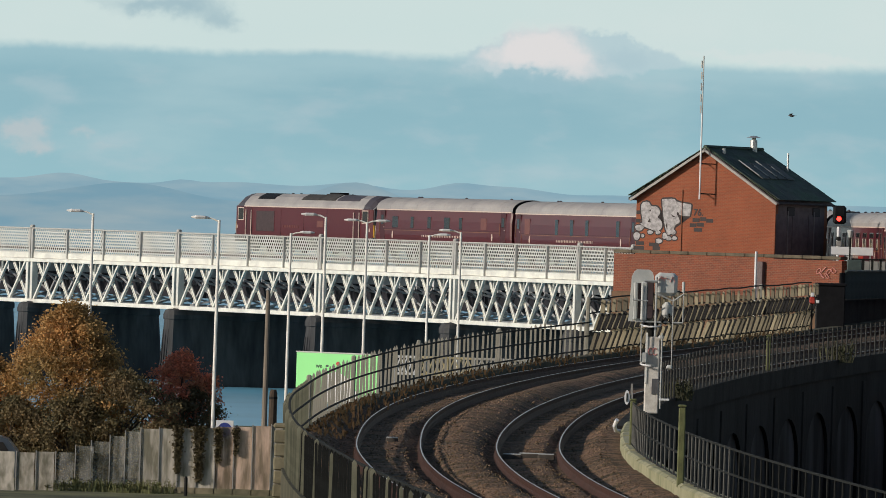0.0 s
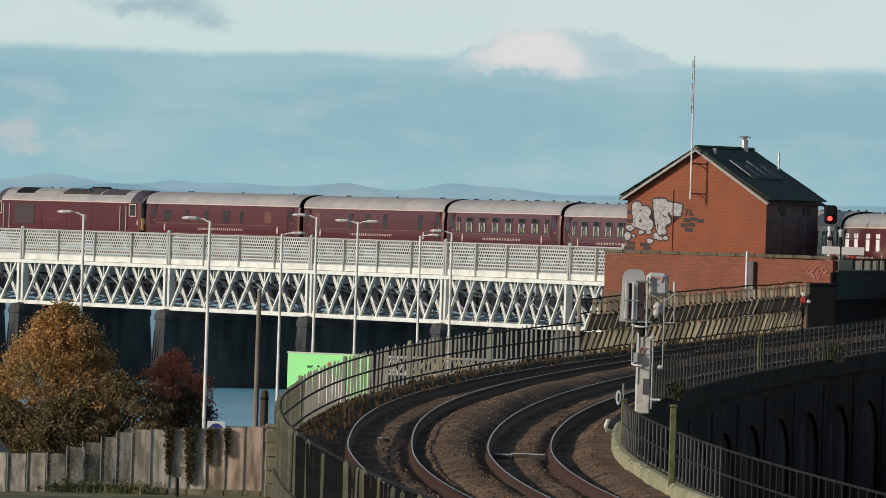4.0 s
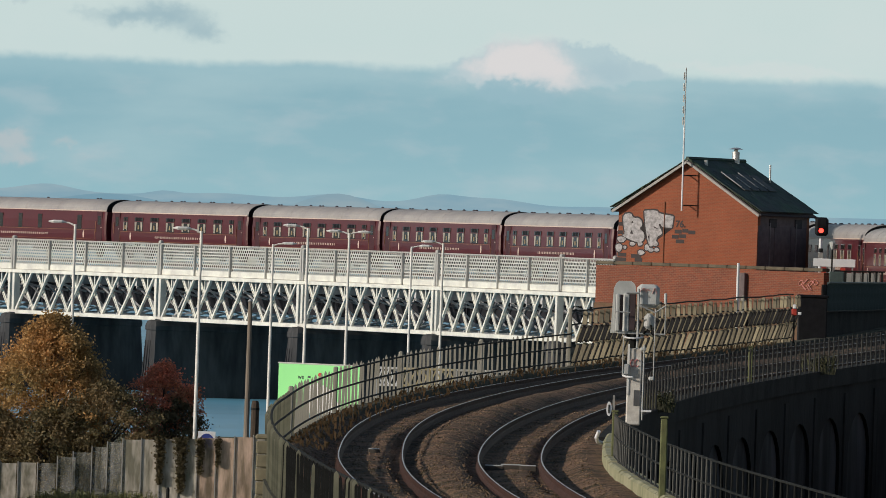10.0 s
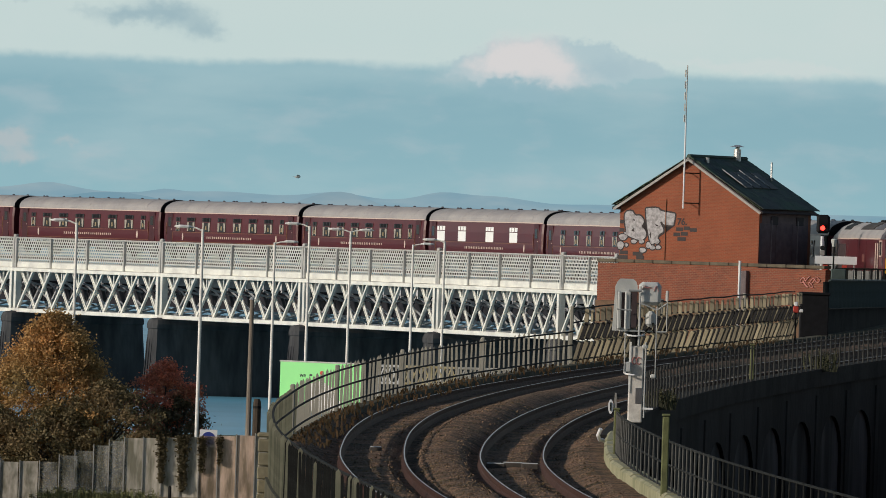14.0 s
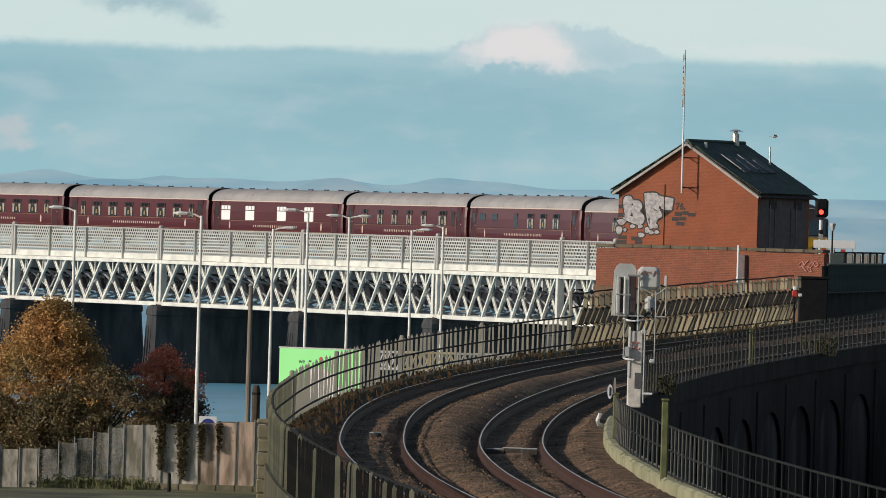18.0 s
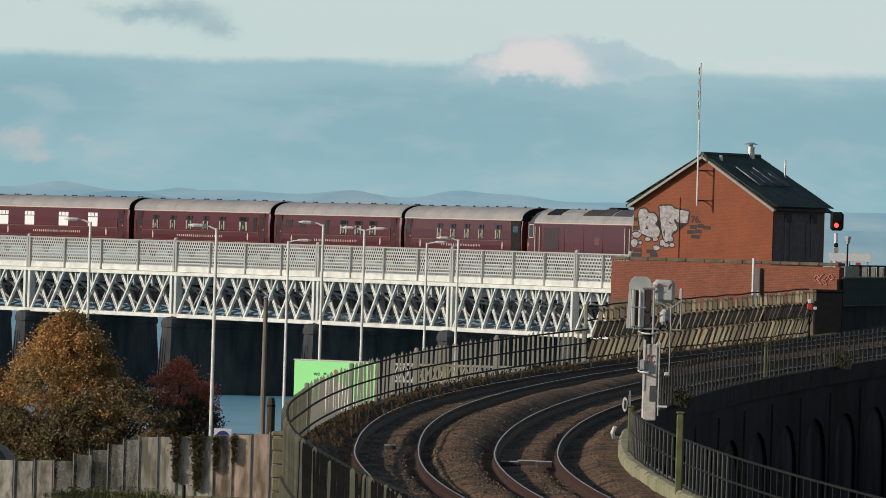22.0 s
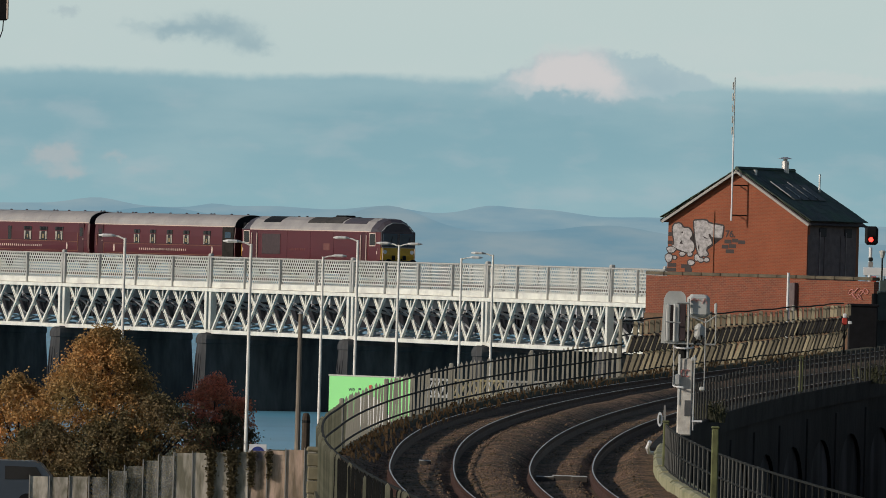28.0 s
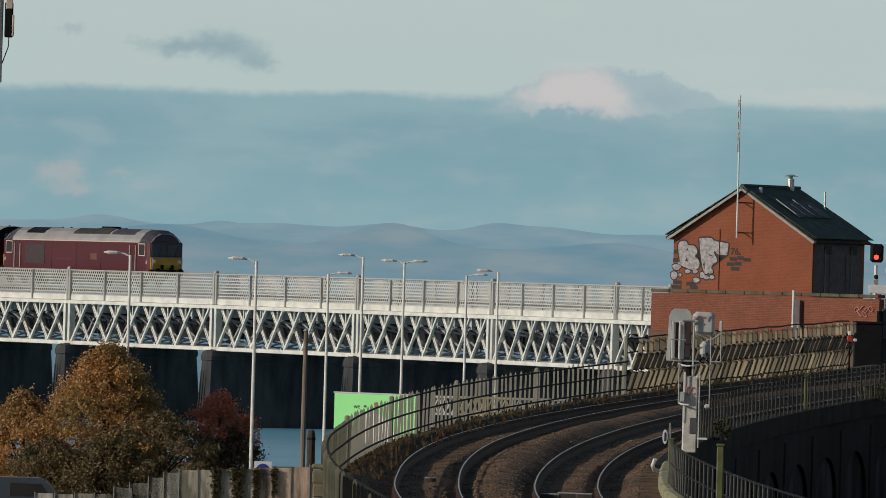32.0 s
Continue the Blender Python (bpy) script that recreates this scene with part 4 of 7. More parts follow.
board_screen()


def right_fence():
    # the bays break off behind the signal
    for y, L in [(130.0 + 20 * k, 20.0) for k in range(4)] + [(210.0, 14.0)] + [(264.0 + 20 * k, 20.0) for k in range(9)]:
        t = thing("parapet_railing", "dark iron bar railing bay on the viaduct edge", "railing", "inner parapet railing bays")
        o = RIGHT + (0.42 if y < 250 else 0.25)
        for h in ((0.12, 0.60, 1.07) if y < 250 else (-0.3, 1.04)):
            part("rail", Shape().tube([beside(q, o, rail_level(q) + h) for q in np.linspace(y, y + L, 8)], 0.024, 5), IRON, t)
        n = 16 if y < 190 else 10 if y < 250 else 14
        for k in range(n):
            q = y + L * (k + 0.5) / n
            part("bar", THIN_SHADED if q < 176 else THIN if q < 250 else TALL, None, t, at=Matrix.Translation(beside(q, o + (0.0 if q < 250 else 0.2), rail_level(q) - (0.0 if q < 250 else 0.36))) @ pose(0, 0, 0, 0, 0, heading(q)))
    for q, hgt in ((189.0, 1.6), (223.6, 1.12), (311.0, 1.12), (370.0, 1.15)):
        p = beside(q, RIGHT + (0.42 if q == 223.6 else 0.25), rail_level(q))
        t = thing("railing_post", "mossy green railing post", "post", "railing posts")
        part("shaft", Shape().box(p.x, p.y, p.z + hgt / 2, 0.14, 0.14, hgt, bevel=0.02), MOSS, t)
        part("cap", Shape().box(p.x, p.y, p.z + hgt + 0.03, 0.165, 0.16, 0.05, bevel=0.015), MOSS, t)


right_fence()


def lattice_parapet():
    """Straight cast-iron parapet of the road below, seen between the stakes."""
    t = thing("lattice_parapet", "low straight cream cast-iron lattice parapet beyond the stake fence", "parapet", at=pose(0, 352, 0))
    lo, hi = 5.15, 5.78
    x = -1.68
    panels = ((0.98, VAN_WHITE), (1.0, PARAPET_CREAM), (1.0, PARAPET_CREAM), (1.05, POST_GREY), (0.95, POST_GREY))
    for w, mat in panels:
        p = part("lattice_panel", Shape().box(x + w / 2, 0, hi, w - 0.02, 0.12, 0.09, bevel=0.015).box(x + w / 2, 0, lo, w - 0.02, 0.10, 0.09, bevel=0.015), mat, t)
        for k in range(4):
            a, b = x + w * k / 4, x + w * (k + 1) / 4
            part("cross", Shape().beam((a, 0, lo), (b, 0, hi), 0.05, 0.075, (0, 1, 0)).beam((a, 0.03, hi), (b, 0.03, lo), 0.05, 0.075, (0, 1, 0)), mat, p)
        part("post", Shape().box(x, 0.02, (LAND + hi) / 2, 0.11, 0.14, hi - LAND + 0.1, bevel=0.02), mat, t)
        x += w


lattice_parapet()
k = tagged(new("kerb"), "pale lichen-covered stone kerb along the viaduct edge", "kerb", kind="structure")
for y in np.arange(V0, 244.0, 3.0):
    qs = [float(y) + 0.02, float(y) + 1.5, float(y) + 2.98]
    dz = random.uniform(-0.02, 0.03)
    part("kerb_stone", Shape().sweep([[beside(q, a, rail_level(q) + b + dz) for a, b in ((RIGHT + 0.20, -0.5), (RIGHT + 0.20, 0.04), (RIGHT + 0.27, 0.09), (RIGHT + 0.58, 0.09), (RIGHT + 0.62, 0.04), (RIGHT + 0.62, -0.5))] for q in qs]), KERB, k)
FARKERB = [244.0] + [float(y) for y in np.arange(247.0, V1, 4.0)]
# beyond the pale kerb the shaded edge is painted dark
tagged(part("kerb_far", strip("k", [(RIGHT, -0.6), (RIGHT, 0.0), (RIGHT + 0.5, 0.0), (RIGHT + 0.5, -0.6)], FARKERB, SHADE_STONE, ""), SHADE_STONE), "dark stone edge course of the viaduct", "kerb", kind="structure")


def arcade():
    """The viaduct's shaded flank with its row of arches."""
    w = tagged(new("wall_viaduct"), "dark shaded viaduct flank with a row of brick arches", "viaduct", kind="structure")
    y, pitch = 150.0, 9.0
    o = RIGHT + 0.42
    bot = lambda q: LAND - 0.3
    while y < 460.0:
        n = 10
        s = Shape()
        # opening with a round head, springing below the rail
        a, b = y + 1.2, y + pitch - 1.2
        arch = [(a, bot(a))] + [((a + b) / 2 - (b - a) / 2 * math.cos(math.pi * k / n), rail_level((a + b) / 2) - 3.2 + 1.5 * math.sin(math.pi * k / n)) for k in range(n + 1)] + [(b, bot(b))]
        top = [(q, rail_level(q) - 0.4) for q in [a] + [c[0] for c in arch[1:-1]] + [b]]
        vs = []
        for (q, z), (q2, z2) in zip(arch, top):
            vs += [beside(q, o, z), beside(q2, o, z2), beside(q, o - 0.14, z)]
        fs = []
        for k in range(len(arch) - 1):
            fs.append((3 * k, 3 * k + 3, 3 * k + 4, 3 * k + 1))
            fs.append((3 * k, 3 * k + 2, 3 * k + 5, 3 * k + 3))
        # infill added in the open arches, paler so they don't render black
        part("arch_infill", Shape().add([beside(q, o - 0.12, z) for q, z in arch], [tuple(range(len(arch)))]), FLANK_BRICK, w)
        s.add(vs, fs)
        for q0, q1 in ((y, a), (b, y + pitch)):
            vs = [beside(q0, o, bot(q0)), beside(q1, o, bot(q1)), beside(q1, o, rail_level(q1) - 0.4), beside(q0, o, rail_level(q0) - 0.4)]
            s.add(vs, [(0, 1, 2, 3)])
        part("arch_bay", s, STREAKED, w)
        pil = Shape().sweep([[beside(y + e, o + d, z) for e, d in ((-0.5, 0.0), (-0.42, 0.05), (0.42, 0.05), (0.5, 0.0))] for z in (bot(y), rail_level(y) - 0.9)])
        part("pilaster", pil, SHADE_STONE, w)
        y += pitch


arcade()

# ---- signal house on its abutment ----
HX = Vector((0.866, -0.5, 0))
HY = Vector((0.5, 0.866, 0))
HOUSE_AT = Matrix.Identity(4)
HOUSE_AT.col[0][:3], HOUSE_AT.col[1][:3], HOUSE_AT.col[3][:3] = HX, HY, Vector((17.62, 505.0, 0)) - HX * 8.45
HW, HL, BASE, EAVE, RIDGE = 8.45, 5.9, 8.9, 12.82, 15.45


def house():
    h = thing("signal_house", "small red brick railway building with a dark slate gable roof", "building", at=HOUSE_AT)
    c = HW / 2
    g = [(0, BASE), (HW, BASE), (HW, EAVE), (c, RIDGE - 0.12), (0, EAVE)]
    part("gable_wall", Shape().plate(g, 0.3), GABLE_BRICK, h, "sunlit red brick gable")
    part("back_wall", Shape().plate(g, 0.3, pose(0, HL - 0.3, 0)), MORTAR, h)
    # the side's shade is put into this wall's dark colour
    part("side_wall", Shape().box(HW - 0.15, HL / 2, (BASE + EAVE) / 2, 0.3, HL - 0.61, EAVE - BASE), DARK_BROWN, h, "dark shaded side wall")
    part("side_wall", Shape().box(0.15, HL / 2, (BASE + EAVE) / 2, 0.3, HL - 0.61, EAVE - BASE), MORTAR, h)
    for y in (1.35, 4.35):
        part("drain_pipe", Shape().box(HW + 0.03, y, (BASE + EAVE) / 2 - 0.3, 0.07, 0.09, EAVE - BASE - 0.6, bevel=0.015), PIPE_GREY, h, "thin grey downpipe")
    for y in (1.7, 4.6):
        part("vent", Shape().box(HW + 0.02, y, EAVE - 0.62, 0.06, 0.8, 0.46, bevel=0.02), SHUTTER, h, "small dark wall vent")
    for k in range(3):
        part("wall_board", Shape().box(HW + 0.012, 0.95 + k * 1.85, BASE + 1.6, 0.03, 1.75, 3.1, bevel=0.008), DARK_BROWN, h)
    # roof slopes with rows of slates
    ov, ev = 0.30, 0.27
    slope = math.atan2(RIDGE - EAVE, c)
    run = (c + ev) / math.cos(slope)
    for sd in (-1, 1):
        s = Shape()
        rows = 13
        rl = run / rows
        for r in range(rows):
            n = 14
            w = (HL + 2 * ov) / n
            for k in range(n):
                dx = r * rl
                m = Matrix.Translation((c, -ov + (k + 0.5) * w, RIDGE)) @ Matrix.Rotation(sd * slope, 4, "Y")
                s.box(sd * (dx + rl / 2), 0, 0.03 + random.uniform(0, 0.012), rl * 1.12, w * 0.97, 0.03, m @ Matrix.Rotation(-sd * 0.03, 4, "Y"))
        part("roof_slope", s, SLATE, h, "dark mossy slate slope")
        m = Matrix.Translation((c, HL / 2, RIDGE)) @ Matrix.Rotation(sd * slope, 4, "Y")
        part("roof_deck", Shape().box(sd * run / 2, 0, -0.04, run, HL + 2 * ov - 0.05, 0.08, m), DARK_BROWN, h)
        for y, dep in ((-ov - 0.03, 0.06), (HL + ov + 0.03, 0.06)):
            part("barge_board", Shape().box(sd * run / 2, y - HL / 2, -0.10, run + 0.05, dep, 0.13, m, bevel=0.01), BARGE, h, "weathered pale barge board")
        mg = Shape()
        for k in range(26):
            u = run * (k + random.random()) / 26
            mg.box(sd * u, -HL / 2 - ov + 0.10 + 0.12 * random.random() ** 2, 0.075, run / 26 * random.uniform(0.7, 1.5), random.uniform(0.10, 0.26), 0.035, m, bevel=0.012)
        tagged(part("verge_moss", mg, VERGE_MOSS, h, "grey-green moss along the verge"), kind="stuff")
        part("gutter", Shape().tube([(c + sd * (c + ev + 0.02), y, EAVE - (ev) * math.tan(slope) - 0.05) for y in (-ov, HL + ov)], 0.06, 6), SHUTTER, h)
        if sd > 0:
            for k in range(4):
                rl_ = part("roof_light", Shape().box(run * 0.46, -1.5 + k * 0.95, 0.19, 1.55, 0.8, 0.05, m, bevel=0.01), ROOFLIGHT, h, "dull glazed roof light")
                part("glazing_bar", Shape().box(run * (0.42 + 0.05 * (k % 2)), -1.92 + k * 0.95, 0.225, 1.5 - 0.5 * (k % 2), 0.07, 0.05, m), COPING_PALE, rl_, "pale glazing bar")
    part("ridge_tile", Shape().tube([(c, -ov, RIDGE + 0.06), (c, HL + ov, RIDGE + 0.06)], 0.12, 6), SLATE, h)
    part("flue", Shape().tube([(c + 0.1, HL - 0.9, RIDGE - 0.1), (c + 0.1, HL - 0.9, RIDGE + 0.55)], 0.20, 10).tube([(c + 0.1, HL - 0.9, RIDGE + 0.68), (c + 0.1, HL - 0.9, RIDGE + 0.78)], [0.42, 0.12], 10).tube([(c + 0.1, HL - 0.9, RIDGE + 0.5), (c + 0.1, HL - 0.9, RIDGE + 0.7)], 0.12, 8), ALU, h, "white metal flue with a cowl")
    part("roof_vent", Shape().tube([(c + 1.9, HL - 0.3, RIDGE - 1.4), (c + 1.9, HL - 0.3, RIDGE - 0.1)], 0.06, 6), ALU, h)
    part("roof_vent", Shape().tube([(c + 0.5, 0.9, RIDGE - 0.3), (c + 0.5, 0.9, RIDGE + 0.02)], 0.10, 8), ALU, h)
    part("roof_vent", Shape().tube([(2.1, 1.2, EAVE + 1.1), (2.1, 1.2, EAVE + 1.75)], 0.11, 8), VAN_WHITE, h)
    part("drain_pipe", Shape().tube([(2.80, -0.04, BASE), (2.80, -0.04, EAVE + 0.35)], 0.022, 6), MORTAR, h)
    return h


house()


def aerial():
    t = thing("aerial_mast", "tall thin white aerial mast bracketed to the gable", "antenna", at=HOUSE_AT)
    x, y = HW / 2 + 0.03, -0.8
    part("pole", Shape().tube([(x, y, 12.7), (x, y, 17.3)], 0.048, 8), VAN_WHITE, t)
    part("mast_top", Shape().tube([(x, y, 17.3), (x, y, 20.35)], 0.035, 6), POST_GREY, t)
    for z in (17.5, 18.1, 18.7, 19.3, 19.9):
        part("dipole", Shape().tube([(x - 0.10, y, z - 0.2), (x - 0.10, y, z + 0.2)], 0.04, 5).tube([(x - 0.10, y, z), (x, y, z)], 0.03, 5), POST_GREY, t)
    for z in (13.0, 14.6):
        part("bracket", Shape().tube([(x, y, z), (x, 0.0, z)], 0.035, 5).tube([(x, y, z), (x + 0.5, 0.0, z)], 0.03, 5), IRON, t)


aerial()


def lettering(word, size, at, mat, extrude=0.02, bold=0.0):
    cu = bpy.data.curves.new("lettering", "FONT")
    cu.body, cu.size, cu.extrude, cu.offset, cu.align_x = word, size, extrude, bold, "CENTER"
    tmp = bpy.data.objects.new("lettering", cu)
    scene.collection.objects.link(tmp)
    me = bpy.data.meshes.new_from_object(tmp.evaluated_get(bpy.context.evaluated_depsgraph_get()))
    bpy.data.objects.remove(tmp)
    me.materials.clear()
    me.materials.append(mat)
    return me


def inflate(pts, d):
    """Grows a closed outline outwards by d."""
    out, n = [], len(pts)
    for k in range(n):
        (ax, az), (bx, bz), (cx, cz) = pts[k - 1], pts[k], pts[(k + 1) % n]
        ux, uz = cx - ax, cz - az
        l = math.hypot(ux, uz) or 1.0
        out.append((bx + uz / l * d, bz - ux / l * d))
    return out


def rounded(pts):
    """Cuts the corners of an outline twice, for a sprayed, swollen form."""
    for _ in range(1):
        new_pts = []
        for k in range(len(pts)):
            a, b = pts[k], pts[(k + 1) % len(pts)]
            new_pts += [(a[0] * 0.78 + b[0] * 0.22, a[1] * 0.78 + b[1] * 0.22), (a[0] * 0.22 + b[0] * 0.78, a[1] * 0.22 + b[1] * 0.78)]
        pts = new_pts
    return pts


def graffiti():
    """Swollen silver letters with black outline, sprayed on the gable."""
    t = thing("graffiti", "swollen silver letters BF sprayed with black outline", "graffiti", at=HOUSE_AT @ pose(-0.06, 0, 0.91))
    flat = lambda x, z, y, s=1.0: pose(x, y, z, 90, 0, 0) @ Matrix.Diagonal((s, s, 1, 1))
    # clockwise outlines, across and up on the gable
    b = [(0.35, 11.05), (0.5, 10.42), (0.28, 9.0 + 1.38), (0.62, 10.2), (1.05, 10.06), (1.4, 9.98), (1.66, 10.15), (1.68, 10.4), (1.60, 10.58), (1.36, 10.74), (1.52, 10.92), (1.50, 11.14), (1.30, 11.32), (0.98, 11.3), (0.78, 11.58), (0.36, 11.48)]
    f = [(1.62, 11.68), (1.74, 10.72), (1.88, 10.12), (2.02, 9.76), (2.34, 9.94), (2.46, 10.36), (2.72, 10.46), (2.74, 10.62), (2.5, 11.0), (2.62, 11.06), (2.74, 10.86), (3.30, 10.84), (3.34, 10.86), (3.42, 11.44), (3.38, 11.48), (2.54, 11.58), (2.36, 11.76), (1.66, 11.72)]
    for shape in (b, f):
        shape = [(x, z + 0.03) for x, z in shape]
        ring = rounded(shape)
        area = sum(ring[k - 1][0] * ring[k][1] - ring[k][0] * ring[k - 1][1] for k in range(len(ring)))
        part("letter_edge", Shape().plate(inflate(ring, 0.085 if area > 0 else -0.085), 0.008, pose(0, -0.010, 0)), INK, t, "thick black outline")
        part("letter", Shape().plate(ring, 0.008, pose(0, -0.022, 0)), SILVER, t, "silver sprayed letter")
    for pts in ([(0.86, 11.08), (1.0, 11.06), (0.92, 11.2)], [(0.78, 10.5), (0.98, 10.48), (0.9, 10.68)], [(1.9, 10.35), (2.0, 10.1), (1.98, 10.5)], [(2.2, 10.95), (2.55, 10.78), (2.3, 10.82)]):
        part("letter_hole", Shape().plate(pts, 0.006, pose(0, -0.034, 0)), INK, t)
    for x, z, r, q in ((0.28, 10.17, 0.26, 0.6), (-0.0 + 0.14, 9.72, 0.2, 1.1), (0.5, 9.75, 0.10, 0.9), (0.95, 9.95, 0.17, 0.6), (1.42, 9.96, 0.15, 0.7), (1.85, 9.78, 0.14, 1.2), (2.1, 9.66, 0.16, 0.7), (2.45, 9.68, 0.15, 0.7), (2.36, 10.0, 0.15, 0.9), (1.5, 9.5, 0.2, 0.65)):
        ring = [(x + r * math.cos(a) * (1 + 0.15 * math.sin(3 * a + x)), z + r * q * math.sin(a)) for a in np.linspace(0, 6.28, 13)[:-1]]
        part("blot_edge", Shape().plate(inflate(ring, 0.06), 0.008, pose(0, -0.014, 0)), INK, t)
        part("blot", Shape().plate(ring, 0.008, pose(0, -0.026, 0)), SILVER, t)
    for x, z, w in ((3.72, 10.68, 0.42), (4.15, 10.74, 0.36), (4.55, 10.66, 0.42), (3.55, 10.40, 0.4), (4.0, 10.44, 0.42), (3.85, 10.16, 0.5), (0.22, 11.0, 0.3), (0.2, 10.55, 0.3), (0.35, 9.35, 0.5), (0.3, 9.1, 0.6), (1.2, 9.3, 0.6), (1.35, 9.1, 0.45)):
        part("black_brick", Shape().box(x, -0.008, z, w, 0.01, 0.2), INK, t)
    part("tag", lettering("76.", 0.5, None, INK, 0.004, 0.015), None, t, at=flat(3.85, 10.92, -0.012))


graffiti()


def abutment():
    a, b = Vector((9.05, 503.0, 0)), Vector((20.7, 493.0, 0))
    m = frame_along(a, b)
    L = (b - a).length
    w = tagged(new("wall_abutment"), "weathered red brick parapet wall with mossy stone coping", "wall", kind="structure")
    w.matrix_basis = m
    part("core", Shape().box(L / 2, 0.25, 5.09, L, 0.42, 9.18), OLD_BRICK, w)
    for k in range(12):
        part("coping", Shape().box((k + 0.5) * L / 12, 0.25, 9.81, L / 12 - 0.02, 0.62, 0.18, bevel=0.03), COPING, w)
    part("stone_course", Shape().box(L / 2, 0.2, 6.2, L + 0.04, 0.56, 3.0, bevel=0.03), BASE_STONE, w, "mossy stone base course")
    part("pilaster", Shape().box(L * 0.655, -0.06, 8.4, 0.45, 0.3, 2.2, bevel=0.02), DARK_BROWN, w)
    scr = Shape()
    for k, (x, z) in enumerate(((0.3, 9.1), (0.62, 9.18), (0.95, 9.08), (1.28, 9.16), (0.5, 8.9), (0.85, 8.88))):
        scr.tube([(L - 1.75 + x + 0.16 * math.cos(a), -0.02, z + 0.14 * math.sin(a * 1.15 + k)) for a in np.linspace(0, 5.8, 11)], 0.02, 5)
    part("scrawl", scr, PINK_SPRAY, w, "faded pink sprayed scrawl")
    # return wall back to the bridge end
    e = Vector((11.0, 553.0, 0))
    a = Vector((9.5, 503.2, 0))
    m2 = frame_along(a, e)
    L2 = (e - a).length
    part("return_wall", Shape().box(L2 / 2, -0.25, 4.2, L2, 0.5, 8.0, m.inverted() @ m2), OLD_BRICK, w)


abutment()
tagged(part("ground_platform", Shape().add([(9.3, 503.2, 8.5), (20.9, 493.5, 8.5), (22.0, 508, 8.5), (14.0, 545, 8.5), (10.8, 552, 8.5)], [(0, 1, 2, 3, 4)]).add([(9.3, 503.2, 8.4), (20.9, 493.5, 8.4), (22.0, 508, 8.4), (14.0, 545, 8.4), (10.8, 552, 8.4)], [(4, 3, 2, 1, 0)]), BALLAST), "gravel platform behind the parapet wall", "ground", kind="structure")

# ---- street lamps, poles, sign ----


def street_lamp(px, py, top, heads, base=LAND, r=0.072):
    t = thing("street_lamp", "slim pale street lamp column with a flat lantern" if len(heads) < 2 else "slim pale street lamp column with two lanterns", "street lamp", "riverside street lamps", pose(px, py, 0))
    part("column", Shape().tube([(0, 0, base), (0, 0, base + 1.4), (0, 0, base + 1.45), (0, 0, top)], [r * 1.25, r * 1.25, r, r * 0.72], 10), LAMP_PAINT, t)
    for sd, dz in heads:
        part("arm", Shape().tube([(0, 0, top - 0.06), (sd * 0.25, 0, top - 0.0 + dz), (sd * 0.5, 0, top + 0.02 + dz)], 0.035, 6), LAMP_PAINT, t)
        part("lantern", Shape().sweep([[(sd * x, w * c, top + dz + 0.03 + h * d) for c, d in ((-1, 0), (-0.7, 1), (0.7, 1), (1, 0), (0.8, -0.8), (-0.8, -0.8))] for x, w, h in ((0.38, 0.05, 0.03), (0.52, 0.13, 0.065), (0.86, 0.14, 0.07), (1.05, 0.04, 0.025))]), LAMP_HEAD, t)
    return t


for x, y, top, heads in [
        (-13.86, 375, 10.75, ((-1, 0.05),)), (-8.28, 350, 10.62, ((-1, 0.05),)), (-6.74, 420, 10.21, ((1, 0.02),)), (-4.97, 400, 10.95, ((-1, 0.05),)),
        (-3.47, 430, 10.83, ((-1, 0.03), (1, 0.03))), (-0.69, 470, 10.31, ((1, 0.02),)), (0.83, 450, 10.51, ((-1, 0.03),))]:
    street_lamp(x, y, top, heads)

t = thing("utility_pole", "weathered brown wooden utility pole", "pole", at=pose(-6.93, 380, 0))
part("shaft", Shape().tube([(0, 0, LAND), (0, 0, 7.9)], [0.12, 0.085], 10), WOOD_POLE, t)
part("cap", Shape().tube([(0, 0, 7.9), (0, 0, 8.0)], [0.13, 0.04], 10), GALV, t)


def billboard():
    t = thing("billboard", "bright green advertising board on two posts", "sign", at=pose(-5.1, 340, 0, 0, 0, -38))
    part("panel", Shape().box(1.87, 0, 5.1, 3.74, 0.06, 1.75, bevel=0.01), SIGN_GREEN, t)
    for z in (4.2, 6.0):
        part("frame_rail", Shape().box(1.87, 0.01, z, 3.8, 0.09, 0.05), GALV, t)
    for x in (0.5, 3.2):
        part("post", Shape().box(x, 0.12, 2.6, 0.12, 0.12, 3.4), GALV, t)
    part("emblem", Shape().plate([(1.92 + 0.09 * math.cos(a), 5.62 + 0.08 * math.sin(a)) for a in np.linspace(0, 6.28, 12)[:-1]], 0.01, pose(0, -0.045, 0)), RED_PLASTIC, t, "orange round emblem")
    # over-lit part of the board, painted on as a white polygon
    part("overlit_field", Shape().plate([(1.25, 4.24), (3.0, 4.24), (2.55, 5.05), (1.9, 5.35), (1.3, 5.2)], 0.006, pose(0, -0.042, 0)), VAN_WHITE, t, "over-lit field painted white")
    part("lettering", lettering("we", 0.24, None, CABIN_GREEN, 0.003), None, t, at=pose(1.05, -0.04, 5.45, 90, 0, 0))
    for x, z, w in ((1.42, 5.53, 0.12), (0.85, 5.12, 0.06), (1.05, 5.12, 0.14)):
        part("lettering_bar", Shape().box(x, -0.035, z, w, 0.008, 0.07), CABIN_GREEN, t)


billboard()


